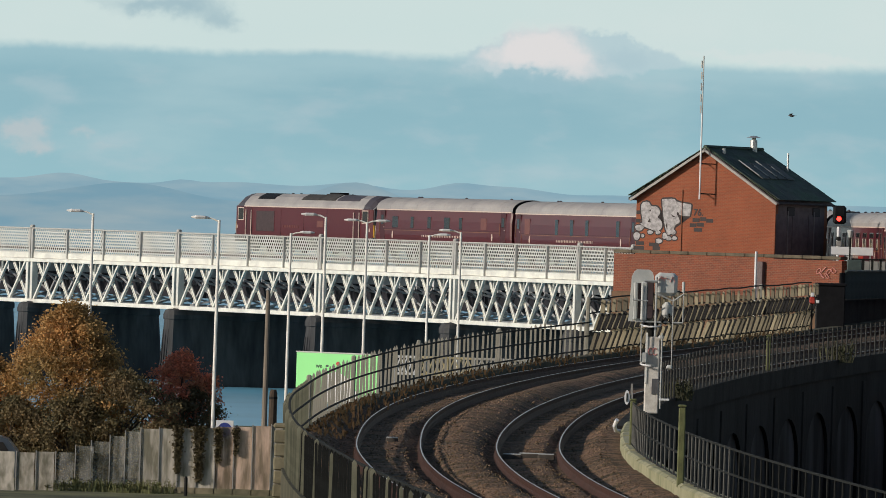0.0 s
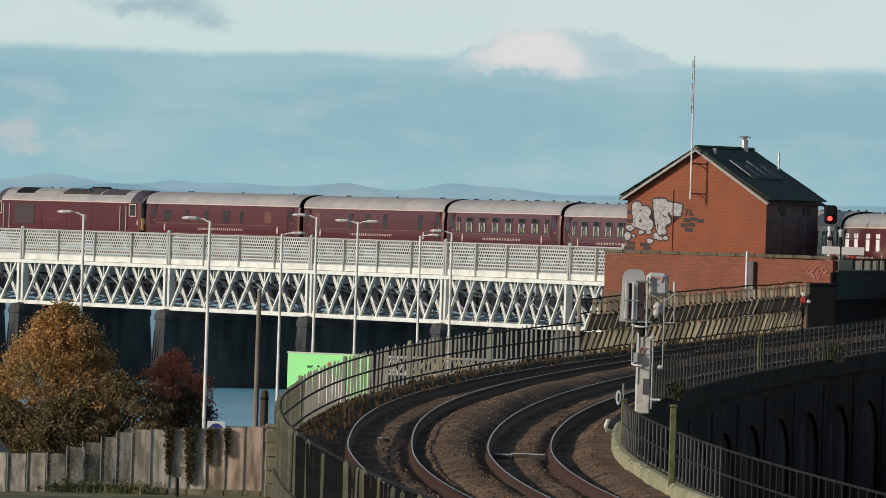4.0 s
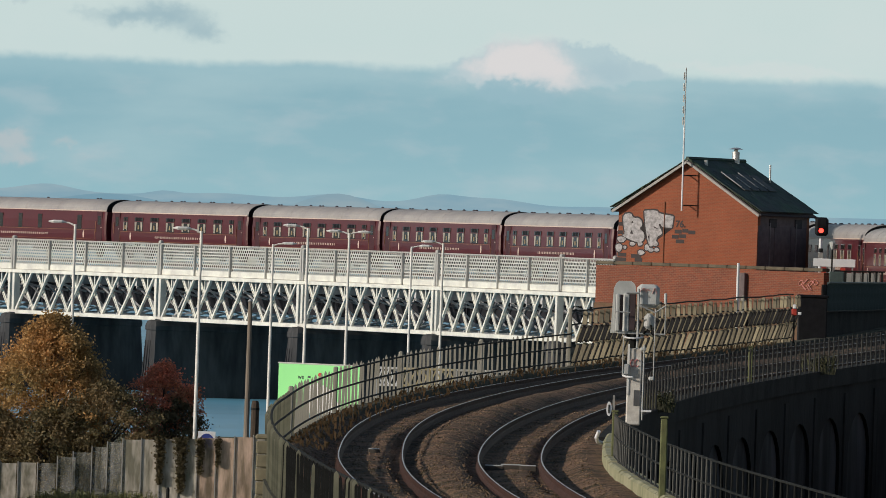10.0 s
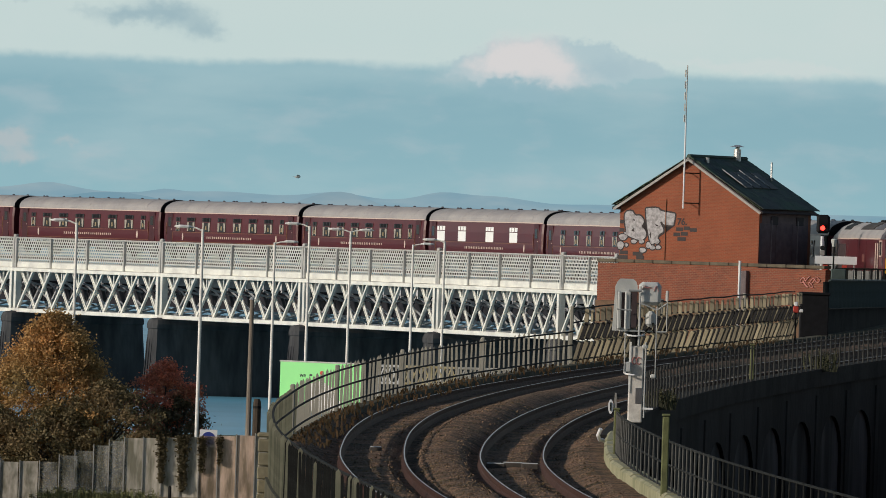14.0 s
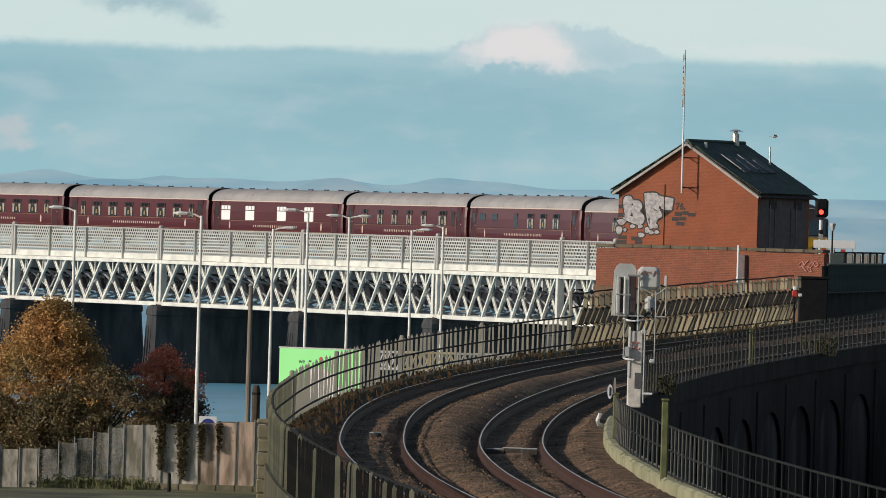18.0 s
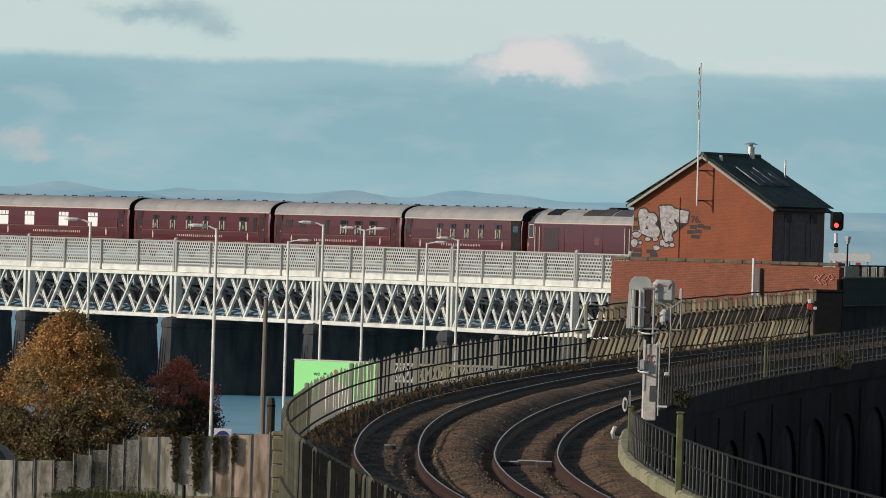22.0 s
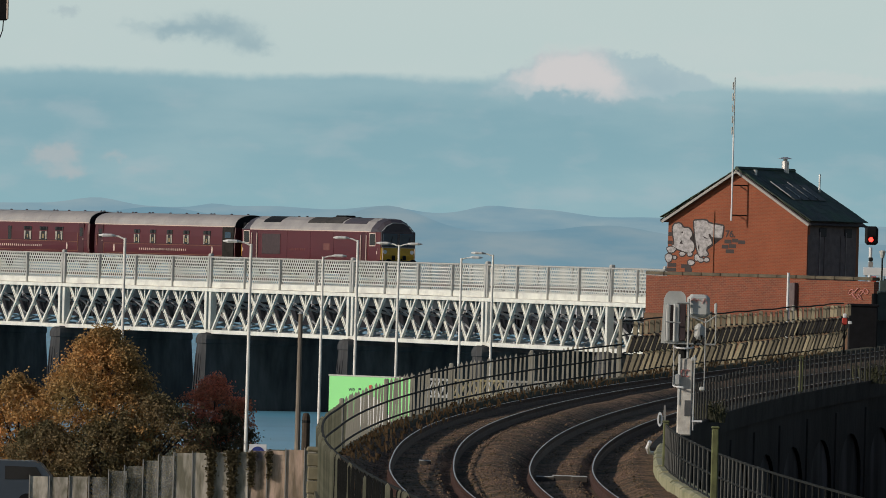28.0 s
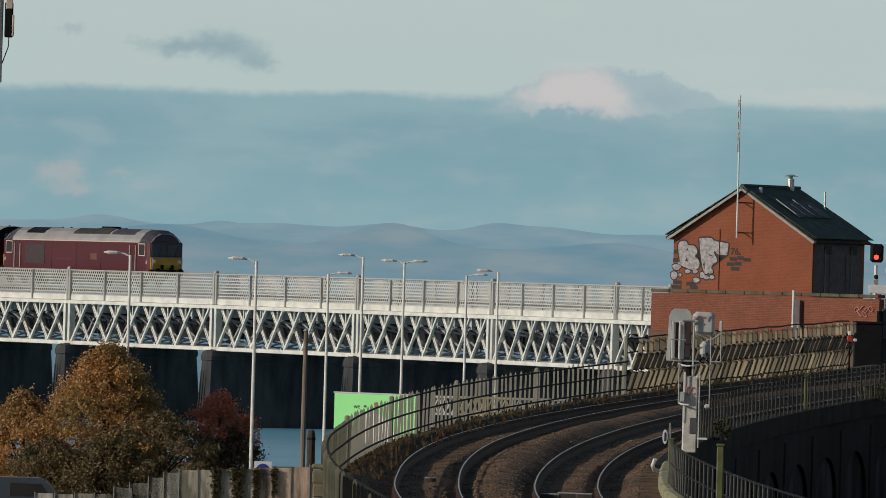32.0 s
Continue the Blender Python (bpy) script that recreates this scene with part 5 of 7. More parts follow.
def screen_fence():
    """Weathered see-through sheets between slim posts."""
    rng = random.Random(2)
    f = thing("screen_fence", "dirty translucent sheet fence with slim pale posts", "fence")
    kinds = [Shape().box(0, 0, 0.5, 0.62, 0.012, 1.0).mesh("sheet", m) for m in (SCREEN, SCREEN_GREEN, SCREEN_RUST, SCREEN_CLEAR)]
    x = -15.4
    while x < -5.6:
        top = 2.25 if x < -13.4 else 2.25 + min(1.0, (x + 13.4) / 2.8) * 0.9
        if x > -10.6:
            top = 3.12 + (x + 10.6) * 0.062
        y = 336.0 - max(0.0, (-12.5 - x)) * 1.2
        hgt = top - LAND + rng.uniform(-0.02, 0.02)
        part("sheet", kinds[2] if -7.9 < x < -6.2 else kinds[3] if -13.9 < x < -10.8 else kinds[1] if rng.random() < 0.3 else kinds[0], None, f, at=pose(x + 0.33, y, LAND) @ Matrix.Diagonal((1, 1, hgt, 1)))
        part("slim_post", Shape().box(x, y - 0.03, LAND + hgt / 2 + 0.02, 0.035, 0.05, hgt + 0.04), BARGE, f)
        x += 0.66 + rng.choice((0.0, 0.0, -0.12))
    part("base_board", Shape().beam((-12.5, 335.97, LAND + 0.1), (-5.4, 335.97, LAND + 0.1), 0.05, 0.22), VIADUCT, f)
    t = thing("round_sign", "round blue and white notice plate above the fence", "sign", at=pose(-7.55, 337.5, 0))
    part("plate", Shape().tube([(0, 0, 3.2), (0, 0.02, 3.2)], 0.02, 6).box(0, 0, 3.2, 0.62, 0.02, 0.6, bevel=0.008), VAN_WHITE, t)
    part("disc", Shape().plate([(0.25 * math.cos(a), 3.17 + 0.25 * math.sin(a)) for a in np.linspace(0, 6.28, 20)[:-1]], 0.01, pose(0, -0.022, 0)), SIGN_BLUE, t, "blue disc")
    part("arrow", Shape().beam((-0.12, -0.03, 3.05), (0.12, -0.03, 3.28), 0.008, 0.06, (0, 1, 0)), VAN_WHITE, t)
    part("post", Shape().tube([(0, 0.05, LAND), (0, 0.05, 3.4)], 0.03, 6), GALV, t)


screen_fence()
t = thing("bollard", "short black bollard before the fence", "bollard", at=pose(-8.75, 333.0, LAND))
part("shaft", Shape().tube([(0, 0, 0), (0, 0, 0.62), (0, 0, 0.68)], [0.06, 0.06, 0.03], 8), IRON, t)
# rubble, brambles and stone pier where the fence meets the viaduct
t = thing("stone_pier", "ivy-stained slender stone pier against the viaduct", "pier", at=pose(-3.13, 195, 0))
for k in range(19):
    part("block", Shape().box(0.012 * (k % 2), 0, 0.9 + 0.28 * k + 0.14, 0.42, 0.4, 0.265, bevel=0.025), VIADUCT, t)
part("cap", Shape().box(0, 0, 6.30, 0.46, 0.46, 0.1, bevel=0.03), VIADUCT, t)


def leafy(name, label, base, rad, height, low, mat, count, leaf, seed, cat, full=2.7, rag=0.26, clumps=420):
    """A trunk with limbs and a crown of leaves gathered in many small clumps."""
    rng = random.Random(seed)
    t = thing(name, label, cat, at=pose(*base))
    tr = Shape()
    tr.tube([(0, 0, 0), (0.05, 0, height * 0.3), (0, 0.05, height * 0.62), (0.05, 0, height * 0.9)], [0.16, 0.12, 0.07, 0.02], 8)
    part("trunk", tr, BARK, t)
    ph = seed * 1.37

    def reach(a, h):
        """Crown radius at an angle and a share of its height."""
        prof = (1 - h ** full) ** 0.72 * (0.72 + 0.28 * min(1.0, h * 3 + 0.2))
        lump = 1 + rag * noise.noise((math.cos(a) * 1.6 + ph, math.sin(a) * 1.6, h * 3.0)) + rag * noise.noise((math.cos(a) * 4 + ph, math.sin(a) * 4, h * 8.0))
        return rad * prof * lump

    for k in range(18):
        a, h = rng.uniform(0, 6.28), rng.uniform(0.1, 0.9)
        r = reach(a, h) * 0.85
        z = low + (height - low) * h
        part("limb", Shape().tube([(0, 0, max(0.3, z * 0.5)), (r * 0.5 * math.cos(a), r * 0.5 * math.sin(a), z * 0.75), (r * math.cos(a), r * math.sin(a), z)], [0.05, 0.03, 0.012], 5), BARK, t)
    vs, fs = [], []
    for c in range(clumps):
        a, h = rng.uniform(0, 6.28), rng.random() ** 0.9
        r = reach(a, h) * (0.25 + 0.75 * rng.random() ** 0.45)
        mid = Vector((r * math.cos(a), r * math.sin(a), low + (height - low) * h))
        size = rng.uniform(0.09, 0.20) * (rad / 2.2) ** 0.5
        sag = rng.uniform(0.5, 1.0)
        for _ in range(int(count / clumps * rng.uniform(0.5, 1.5))):
            p = mid + Vector((rng.gauss(0, size), rng.gauss(0, size), rng.gauss(0, size * sag)))
            if p.z < 0.05:
                continue
            m = Euler((rng.uniform(-1.3, 1.3), rng.uniform(-1.3, 1.3), rng.uniform(0, 6.28))).to_matrix()
            w, l = leaf * rng.uniform(0.6, 1.2), leaf * rng.uniform(0.8, 1.5)
            k = len(vs)
            vs += [tuple(p + m @ Vector(q)) for q in ((-w / 2, 0, 0), (0, -l / 2, 0.01), (w / 2, 0, 0), (0, l / 2, -0.02))]
            fs.append((k, k + 1, k + 2, k + 3))
    me = bpy.data.meshes.new("crown")
    me.from_pydata(vs, [], fs)
    me.materials.append(mat)
    tagged(part("crown", me, None, t), kind="stuff")
    return t


leafy("tree", "broad autumn tree with golden-brown leaves", (-13.75, 352, LAND), 2.75, 6.35, 0.2, LEAF_GOLD, 56000, 0.085, 4, "tree", clumps=900)
leafy("tree", "rusty autumn tree at the waterside with thin leaves", (-16.9, 354, LAND), 2.0, 4.5, 0.2, LEAF_GOLD, 24000, 0.085, 9, "tree", clumps=420)
leafy("bush", "ragged red autumn bush", (-9.6, 354, LAND), 1.62, 4.7, 1.6, LEAF_RED, 13000, 0.085, 11, "bush", 3.0, 0.55, 230)
leafy("bush", "dark olive undergrowth bush at the fence", (-9.1, 353.0, LAND), 1.7, 3.4, 0.1, LEAF_DARK, 12000, 0.085, 15, "bush", 3.0, 0.5, 240)
# two dark bushes added in place of shade on the tree's lower half
leafy("bush", "low olive bush added for shade on the tree's lower left", (-15.7, 350.0, LAND), 1.8, 2.9, 0.1, LEAF_OLIVE, 12000, 0.085, 19, "bush", 3.0, 0.5, 280)
leafy("bush", "low olive bush added for shade on the tree's lower half", (-13.6, 349.6, LAND), 2.0, 3.0, 0.1, LEAF_OLIVE, 13000, 0.085, 23, "bush", 3.0, 0.5, 300)
leafy("bush", "dark olive undergrowth bush below the tree", (-11.7, 350.5, LAND), 2.5, 3.9, 0.1, LEAF_OLIVE, 18000, 0.085, 17, "bush", 3.5, 0.45, 330)


def ivy(x, y, top, width, drop, seed):
    """Dark ivy hanging over the sheets of the fence."""
    rng = random.Random(seed)
    vs, fs = [], []
    for _ in range(int(900 * width * drop / 0.4)):
        u = rng.random() ** 1.3
        p = Vector((rng.gauss(0, width * 0.32 * (1 - 0.5 * u)), rng.uniform(-0.10, 0.0), -u * drop + rng.uniform(0, 0.12)))
        m = Euler((rng.uniform(-0.6, 1.6), rng.uniform(-0.8, 0.8), rng.uniform(0, 6.28))).to_matrix()
        g = rng.uniform(0.03, 0.06)
        k = len(vs)
        vs += [tuple(p + m @ Vector(q)) for q in ((-g, 0, 0), (0, -g, 0.01), (g, 0, 0), (0, g, -0.01))]
        fs.append((k, k + 1, k + 2, k + 3))
    me = bpy.data.meshes.new("ivy")
    me.from_pydata(vs, [], fs)
    me.materials.append(LEAF_DARK)
    tagged(part("ivy", me, None, at=pose(x, y, top)), "dark ivy hanging over the sheet fence", "ivy", kind="stuff")


for k, (x, w, drop) in enumerate(((-9.15, 0.28, 1.6), (-8.4, 0.36, 1.9), (-7.72, 0.26, 1.2), (-7.1, 0.2, 0.9))):
    ivy(x, 335.93, 3.18 if x > -10.6 else 2.85, w, drop, 90 + k)


def tuft(name, label, x, y, z, r, h, n, mat, seed, cat="weeds"):
    """Dry stalks and small leaves growing from a joint."""
    rng = random.Random(seed)
    s = Shape()
    for k in range(n):
        a, q = rng.uniform(0, 6.28), r * math.sqrt(rng.random())
        bx, by = q * math.cos(a), q * math.sin(a)
        hh = h * rng.uniform(0.4, 1.0)
        lx, ly = rng.uniform(-0.3, 0.3) * hh, rng.uniform(-0.3, 0.3) * hh
        w = rng.uniform(0.012, 0.03)
        s.add([(bx - w, by, 0), (bx + w, by, 0), (bx + lx * 0.6 + w * 0.7, by + ly * 0.6, hh * 0.65), (bx + lx, by + ly, hh), (bx + lx * 0.6 - w * 0.7, by + ly * 0.6, hh * 0.65)], [(0, 1, 2, 3, 4)])
        for j in range(3):
            u = rng.uniform(0.4, 1.0)
            px, py, pz = bx + lx * u + rng.uniform(-0.08, 0.08), by + ly * u, hh * u
            g = rng.uniform(0.03, 0.06)
            s.add([(px - g, py, pz), (px, py - g, pz + 0.02), (px + g, py, pz + 0.03), (px, py + g, pz)], [(0, 1, 2, 3)])
    me = bpy.data.meshes.new(name)
    me.from_pydata(s.v, [], s.f)
    me.materials.append(mat)
    ob = part(name, me, None, at=pose(x, y, z))
    return tagged(ob, label, cat, kind="stuff")


def bank_weeds():
    """Dead stalks and bracken along the foot of the outer fence."""
    rng = random.Random(77)
    s = Shape()
    for k in range(1100):
        q = 226.0 + 150.0 * rng.random() ** 1.25
        thick = 0.5 + noise.noise((q * 0.12, 3.0, 0.0))
        if rng.random() > 0.25 + thick:
            continue
        o = -1.98 + 0.95 * rng.random() ** 1.6
        p = beside(q, o, rail_level(q) + 0.10 * min(1.0, (-1.05 - o) / 0.5))
        hh = rng.uniform(0.0, 0.09) * (0.7 + 0.6 * thick)
        g = rng.uniform(0.008, 0.022)
        lx, ly = rng.uniform(-0.06, 0.06), rng.uniform(-0.06, 0.06)
        s.add([(p.x - g, p.y, p.z - 0.08), (p.x + g, p.y, p.z - 0.08), (p.x + lx + g * 1.4, p.y + ly, p.z + hh), (p.x + lx - g * 1.4, p.y + ly, p.z + hh * 0.8)], [(0, 1, 2, 3)])
    me = bpy.data.meshes.new("bank_weeds")
    me.from_pydata(s.v, [], s.f)
    me.materials.append(DEAD_STALK)
    tagged(part("bank_weeds", me, None), "dry brown bracken along the foot of the stake fence", "weeds", kind="stuff")


bank_weeds()
for k, (q, o, r, h, n) in enumerate(((331, 5.75, 0.6, 1.1, 70), (274, 5.8, 0.5, 0.9, 70))):
    p = beside(q, o, rail_level(q) - 0.1)
    tuft("weeds", "wispy grey-green weeds on the viaduct edge", p.x, p.y, p.z, r, h * 0.8, n, DRAB_GRASS, 20 + k)

for k in range(4):
    tuft("grass_tuft", "low yellow-green grass at the foot of the fence", -13.4 + k * 1.1, 334.9, LAND, 0.9, 0.42 + 0.1 * (k % 2), 120, PALE_GRASS, 40 + k, "grass")
t = thing("mooring_pile", "dark timber pile standing at the water's edge", "pile", at=pose(-6.95, 400, 0))
part("shaft", Shape().tube([(0, 0, LAND - 0.3), (0, 0, 3.45), (0, 0, 3.6)], [0.19, 0.17, 0.12], 9), BARK, t)
part("band", Shape().tube([(0, 0, 3.2), (0, 0, 3.3)], 0.185, 9), IRON, t)

# ---- signals and lineside equipment ----


def track_signal():
    """Colour light signal seen from behind, on a column with a platform."""
    t = thing("rail_signal", "grey colour-light signal seen from behind on a column", "rail signal", at=pose(5.715, 254, 0.39) @ Matrix.Diagonal((0.962, 0.962, 0.962, 1)))
    z0 = 5.60
    part("column", Shape().box(-0.02, 0, z0 + 1.02, 0.40, 0.4, 2.14, bevel=0.03), SIGNAL_POST, t, "stained concrete-grey column")
    part("column_plate", Shape().box(0.07, -0.21, z0 + 0.71, 0.19, 0.03, 0.44, bevel=0.01), SIGNAL_DARK, t)
    # white strip stands in for the column's sunlit left edge
    part("lit_edge", Shape().box(-0.2, -0.21, z0 + 1.5, 0.06, 0.03, 1.4), LAMP_PAINT, t)
    tag = Shape()
    for x in (-0.08, 0.04):
        tag.tube([(x + 0.06 * math.cos(a), -0.215, z0 + 1.68 + 0.1 * math.sin(a)) for a in np.linspace(0.6, 5.6, 9)], 0.014, 5)
    part("tag", tag, PINK_SPRAY, t, "faint pink scrawl")
    part("neck", Shape().tube([(-0.06, 0, z0 + 2.05), (-0.08, 0, z0 + 2.48)], [0.10, 0.2], 10), IRON, t, "dark neck bracket")
    part("platform", Shape().box(-0.05, 0.1, z0 + 2.50, 0.95, 0.6, 0.04, bevel=0.01), GALV, t)
    for z, r, a0, a1 in ((2.42, 0.27, 0.2, 6.1), (1.34, 0.26, 1.5, 5.0)):
        part("guard_hoop", Shape().tube([(-0.09 + r * math.cos(a), -0.18 - r * math.sin(a), z0 + z - 0.05 * math.sin(a)) for a in np.linspace(a0, a1, 15)], 0.026, 6), VAN_WHITE, t, "white guard hoop")
    back = [(-0.72, 2.5), (-0.05, 2.5), (-0.05, 3.76), (-0.09, 3.88), (-0.18, 3.95), (-0.52, 3.95), (-0.60, 3.88), (-0.66, 3.74)]
    hd = part("signal_head", Shape().plate([(x, z0 + z) for x, z in back], 0.3, pose(0, 0, 0)), GREY_CAB, t, "rounded grey backboard")
    part("head_case", Shape().box(-0.31, -0.10, z0 + 3.07, 0.17, 0.22, 1.08, bevel=0.03), GREY_CAB, hd, "grey lamp case")
    part("case_edge", Shape().box(-0.55, -0.06, z0 + 3.06, 0.13, 0.14, 1.06, bevel=0.04), GREY_CAB, hd)
    part("slot", Shape().box(-0.435, -0.01, z0 + 3.08, 0.10, 0.04, 0.98), GRILLE_DULL, hd, "dark vertical slot")
    # the head's shaded right half, painted as a dark case
    part("head_shade", Shape().box(-0.135, -0.09, z0 + 3.1, 0.18, 0.2, 1.04, bevel=0.02), GRILLE_DULL, t, "dark case for the head's shaded right half")
    ri = part("route_indicator", Shape().box(0.295, -0.1, z0 + 3.555, 0.63, 0.3, 0.65, bevel=0.10), GREY_CAB, t, "grey box with a red scrawl")
    sc = Shape()
    for a, c in (((0.06, 3.66), (0.16, 3.78)), ((0.16, 3.78), (0.24, 3.66)), ((0.24, 3.72), (0.36, 3.7)), ((0.40, 3.62), (0.46, 3.78)), ((0.46, 3.78), (0.54, 3.62)), ((0.06, 3.7), (0.3, 3.74))):
        sc.beam((a[0], -0.26, z0 + a[1]), (c[0], -0.26, z0 + c[1]), 0.01, 0.035, (0, 1, 0))
    part("scrawl", sc, PINK_SPRAY, ri, "thin red scrawl")
    part("lamp_unit", Shape().box(0.34, 0.0, z0 + 2.84, 0.3, 0.3, 0.46, bevel=0.10), GREY_CAB, t)
    part("cable_loop", Shape().tube([(0.2, -0.2, z0 + 2.5), (0.3, -0.25, z0 + 2.62), (0.42, -0.2, z0 + 2.5), (0.4, -0.2, z0 + 2.75)], 0.035, 5), IRON, t)
    part("ladder_rail", Shape().tube([(0.02, -0.34, z0 + 2.1), (0.02, -0.34, z0 + 3.75)], 0.035, 5), GALV, t)
    part("ladder_rail", Shape().tube([(0.22, -0.34, z0 + 0.1), (0.22, -0.34, z0 + 2.2)], 0.025, 5), GALV, t)
    for x, lo, hi in ((-0.36, 1.34, 2.42), (0.50, 1.3, 2.4), (0.50, 2.4, 3.2), (-0.62, 2.5, 3.62), (0.78, 2.5, 3.65)):
        part("handrail", Shape().tube([(x, -0.36, z0 + lo), (x, -0.36, z0 + hi)], 0.018, 5), GALV, t)
    for a, c, r in (((-0.3, 3.63), (0.06, 3.63), 0.035), ((-0.62, 3.10), (-0.2, 3.08), 0.02), ((0.02, 3.3), (0.5, 3.1), 0.02), ((0.5, 3.1), (0.78, 3.3), 0.02), ((0.5, 2.5), (0.78, 2.5), 0.025)):
        part("cross_bar", Shape().tube([(a[0], -0.36, z0 + a[1]), (c[0], -0.36, z0 + c[1])], r, 5), GALV, t)
    part("end_box", Shape().box(0.77, -0.3, z0 + 3.5, 0.08, 0.12, 0.3, bevel=0.02), GREY_CAB, t)
    for x, z in ((0.2, 2.08), (0.45, 1.26), (-0.25, 1.5)):
        part("junction_box", Shape().box(x, -0.3, z0 + z, 0.16, 0.12, 0.12 if x > 0 else 0.3, bevel=0.03), GREY_CAB, t)
    part("step", Shape().box(0.33, -0.4, z0 + 0.36, 0.28, 0.3, 0.05), VAN_WHITE, t)


track_signal()


def red_signal():
    t = thing("rail_signal", "colour-light rail signal showing red on a white post", "rail signal", at=pose(20.71, 498, -0.05))
    part("post", Shape().tube([(0, 0, 8.4), (0, 0, 11.5)], 0.09, 8), VAN_WHITE, t, "white post")
    part("head", Shape().box(0.03, 0.05, 12.13, 0.70, 0.3, 0.98, bevel=0.12), BLACK, t, "black signal head")
    part("aspect", Shape().tube([(0, -0.14, 11.92), (0, -0.10, 11.92)], 0.125, 16), RED_LIGHT, t, "lit red lamp")
    part("hood", Shape().box(0, -0.22, 12.1, 0.36, 0.24, 0.03), BLACK, t)
    part("plate", Shape().box(0.02, -0.1, 10.62, 0.24, 0.03, 0.26, bevel=0.01), BARGE, t)
    part("box", Shape().box(0.02, -0.05, 10.88, 0.22, 0.2, 0.22, bevel=0.04), IRON, t)


red_signal()
t = thing("marker_post", "white-painted metal marker post by the parapet", "post", at=pose(14.52, 440, 0))
part("shaft", Shape().tube([(0, 0, 6.4), (0, 0, 10.05)], 0.062, 8), VAN_WHITE, t)
t = thing("tail_lamp", "small red and white lineside lamp", "lamp", at=pose(14.84, 380, 1.092) @ Matrix.Diagonal((0.894, 0.894, 0.894, 1)))
part("case", Shape().box(0, 0, 7.95, 0.24, 0.2, 0.3, bevel=0.03), RED_PLASTIC, t)
part("lens", Shape().box(0, -0.1, 8.2, 0.16, 0.1, 0.2, bevel=0.03), VAN_WHITE, t)
part("reflector", Shape().box(0.24, -0.05, 7.9, 0.16, 0.1, 0.14, bevel=0.02), VAN_WHITE, t)
part("stake", Shape().box(0, 0.02, 7.05, 0.08, 0.08, 1.6), IRON, t)
t = thing("marker_disc", "white oval marker plate on a short stake", "marker", at=pose(4.87, 245, -0.07))
part("slot", Shape().box(0.0, -0.01, 6.36, 0.035, 0.02, 0.22, bevel=0.005), IRON, t, "dark slot")
part("disc", Shape().plate([(0.068 * math.cos(a), 6.36 + 0.19 * math.sin(a)) for a in np.linspace(0, 6.28, 16)[:-1]], 0.03), VAN_WHITE, t)
part("stake", Shape().box(0.12, 0.05, 5.95, 0.06, 0.05, 1.3).box(0.12, 0.0, 6.62, 0.05, 0.03, 0.2), BARGE, t)
t = thing("cable_duct", "short curved white pipe by the kerb", "pipe", at=pose(4.5, 238, 5.42))
part("pipe", Shape().tube([(0.0, 0, 0.42), (-0.06, 0.1, 0.26), (-0.02, 0.3, 0.14), (0.16, 0.5, 0.10), (0.4, 0.7, 0.12)], 0.05, 8), VAN_WHITE, t)
for q, o, w, l in ((233, -0.05, 0.30, 0.45), (222.5, 2.95, 0.45, 0.3), (222, 3.75, 0.4, 0.3), (222.5, 3.35, 0.5, 0.25)):
    p = beside(q, o, rail_level(q) + bed_height(o, q) - 0.03)
    t = thing("track_box", "small grey lineside box between the rails", "box", "track boxes", at=Matrix.Translation(p))
    part("case", Shape().box(0, 0, 0.06, w, l, 0.14, bevel=0.02), SLEEPER, t)
    part("lid", Shape().box(0, 0, 0.14, w * 0.9, l * 0.9, 0.02), GREY_CAB, t)
t = thing("floodlight_mast", "slim blue-grey mast with floodlight boxes", "mast", at=pose(-10.28, 200, 0))
part("pole", Shape().tube([(0, 0, 0.9), (0, 0, 14.5)], [0.09, 0.04], 8), SIGN_BLUE, t, "blue lower pole")
part("upper_pole", Shape().tube([(0, 0, 14.1), (0, 0, 17.5)], 0.07, 8), GREY_CAB, t)
for k in range(3):
    part("lamp_box", Shape().box(0.19, 0, 15.42 + 0.9 * k, 0.17, 0.22, 0.74, bevel=0.02), BLACK, t, "dark floodlight box")
    part("lamp_edge", Shape().box(0.285, -0.06, 15.30 + 0.9 * k, 0.04, 0.12, 0.45, bevel=0.01).box(0.20, -0.12, 15.75 + 0.9 * k, 0.14, 0.03, 0.2, bevel=0.01), CREAM, t)
part("cable", Shape().tube([(0.2, 0, 15.06), (0.19, 0, 14.85), (0.07, 0, 14.5)], 0.012, 5), BLACK, t)

# hoarding between the wall and the line
t = thing("hoarding", "low white and red hoarding behind the parapet wall", "hoarding", at=pose(20.35, 496.5, 0))
part("board", Shape().box(1.05, 0, 10.2, 2.2, 0.05, 0.42, bevel=0.01), VAN_WHITE, t, "white top board")
for x in (0.5, 0.85, 1.5):
    part("panel", Shape().box(x, -0.03, 9.8, 0.26, 0.03, 0.3), RED_PLASTIC if x != 0.85 else GREY_CAB, t)
for x in (0.1, 1.05, 2.0):
    part("post", Shape().box(x, 0.06, 9.2, 0.07, 0.07, 1.6), GALV, t)
t = thing("lantern_post", "thin dark post with a small tapered lantern", "lamp", at=pose(20.95, 489, 0))
part("shaft", Shape().tube([(0, 0, 8.4), (0, 0, 10.9)], 0.045, 7), IRON, t)
part("lantern", Shape().tube([(0, 0, 10.9), (0, 0, 11.25), (0, 0, 11.3)], [0.08, 0.17, 0.1], 8), GREY_CAB, t)
t = thing("parked_van", "dark blue parked van beside the fence", "van", at=pose(-17.0, 338, LAND))
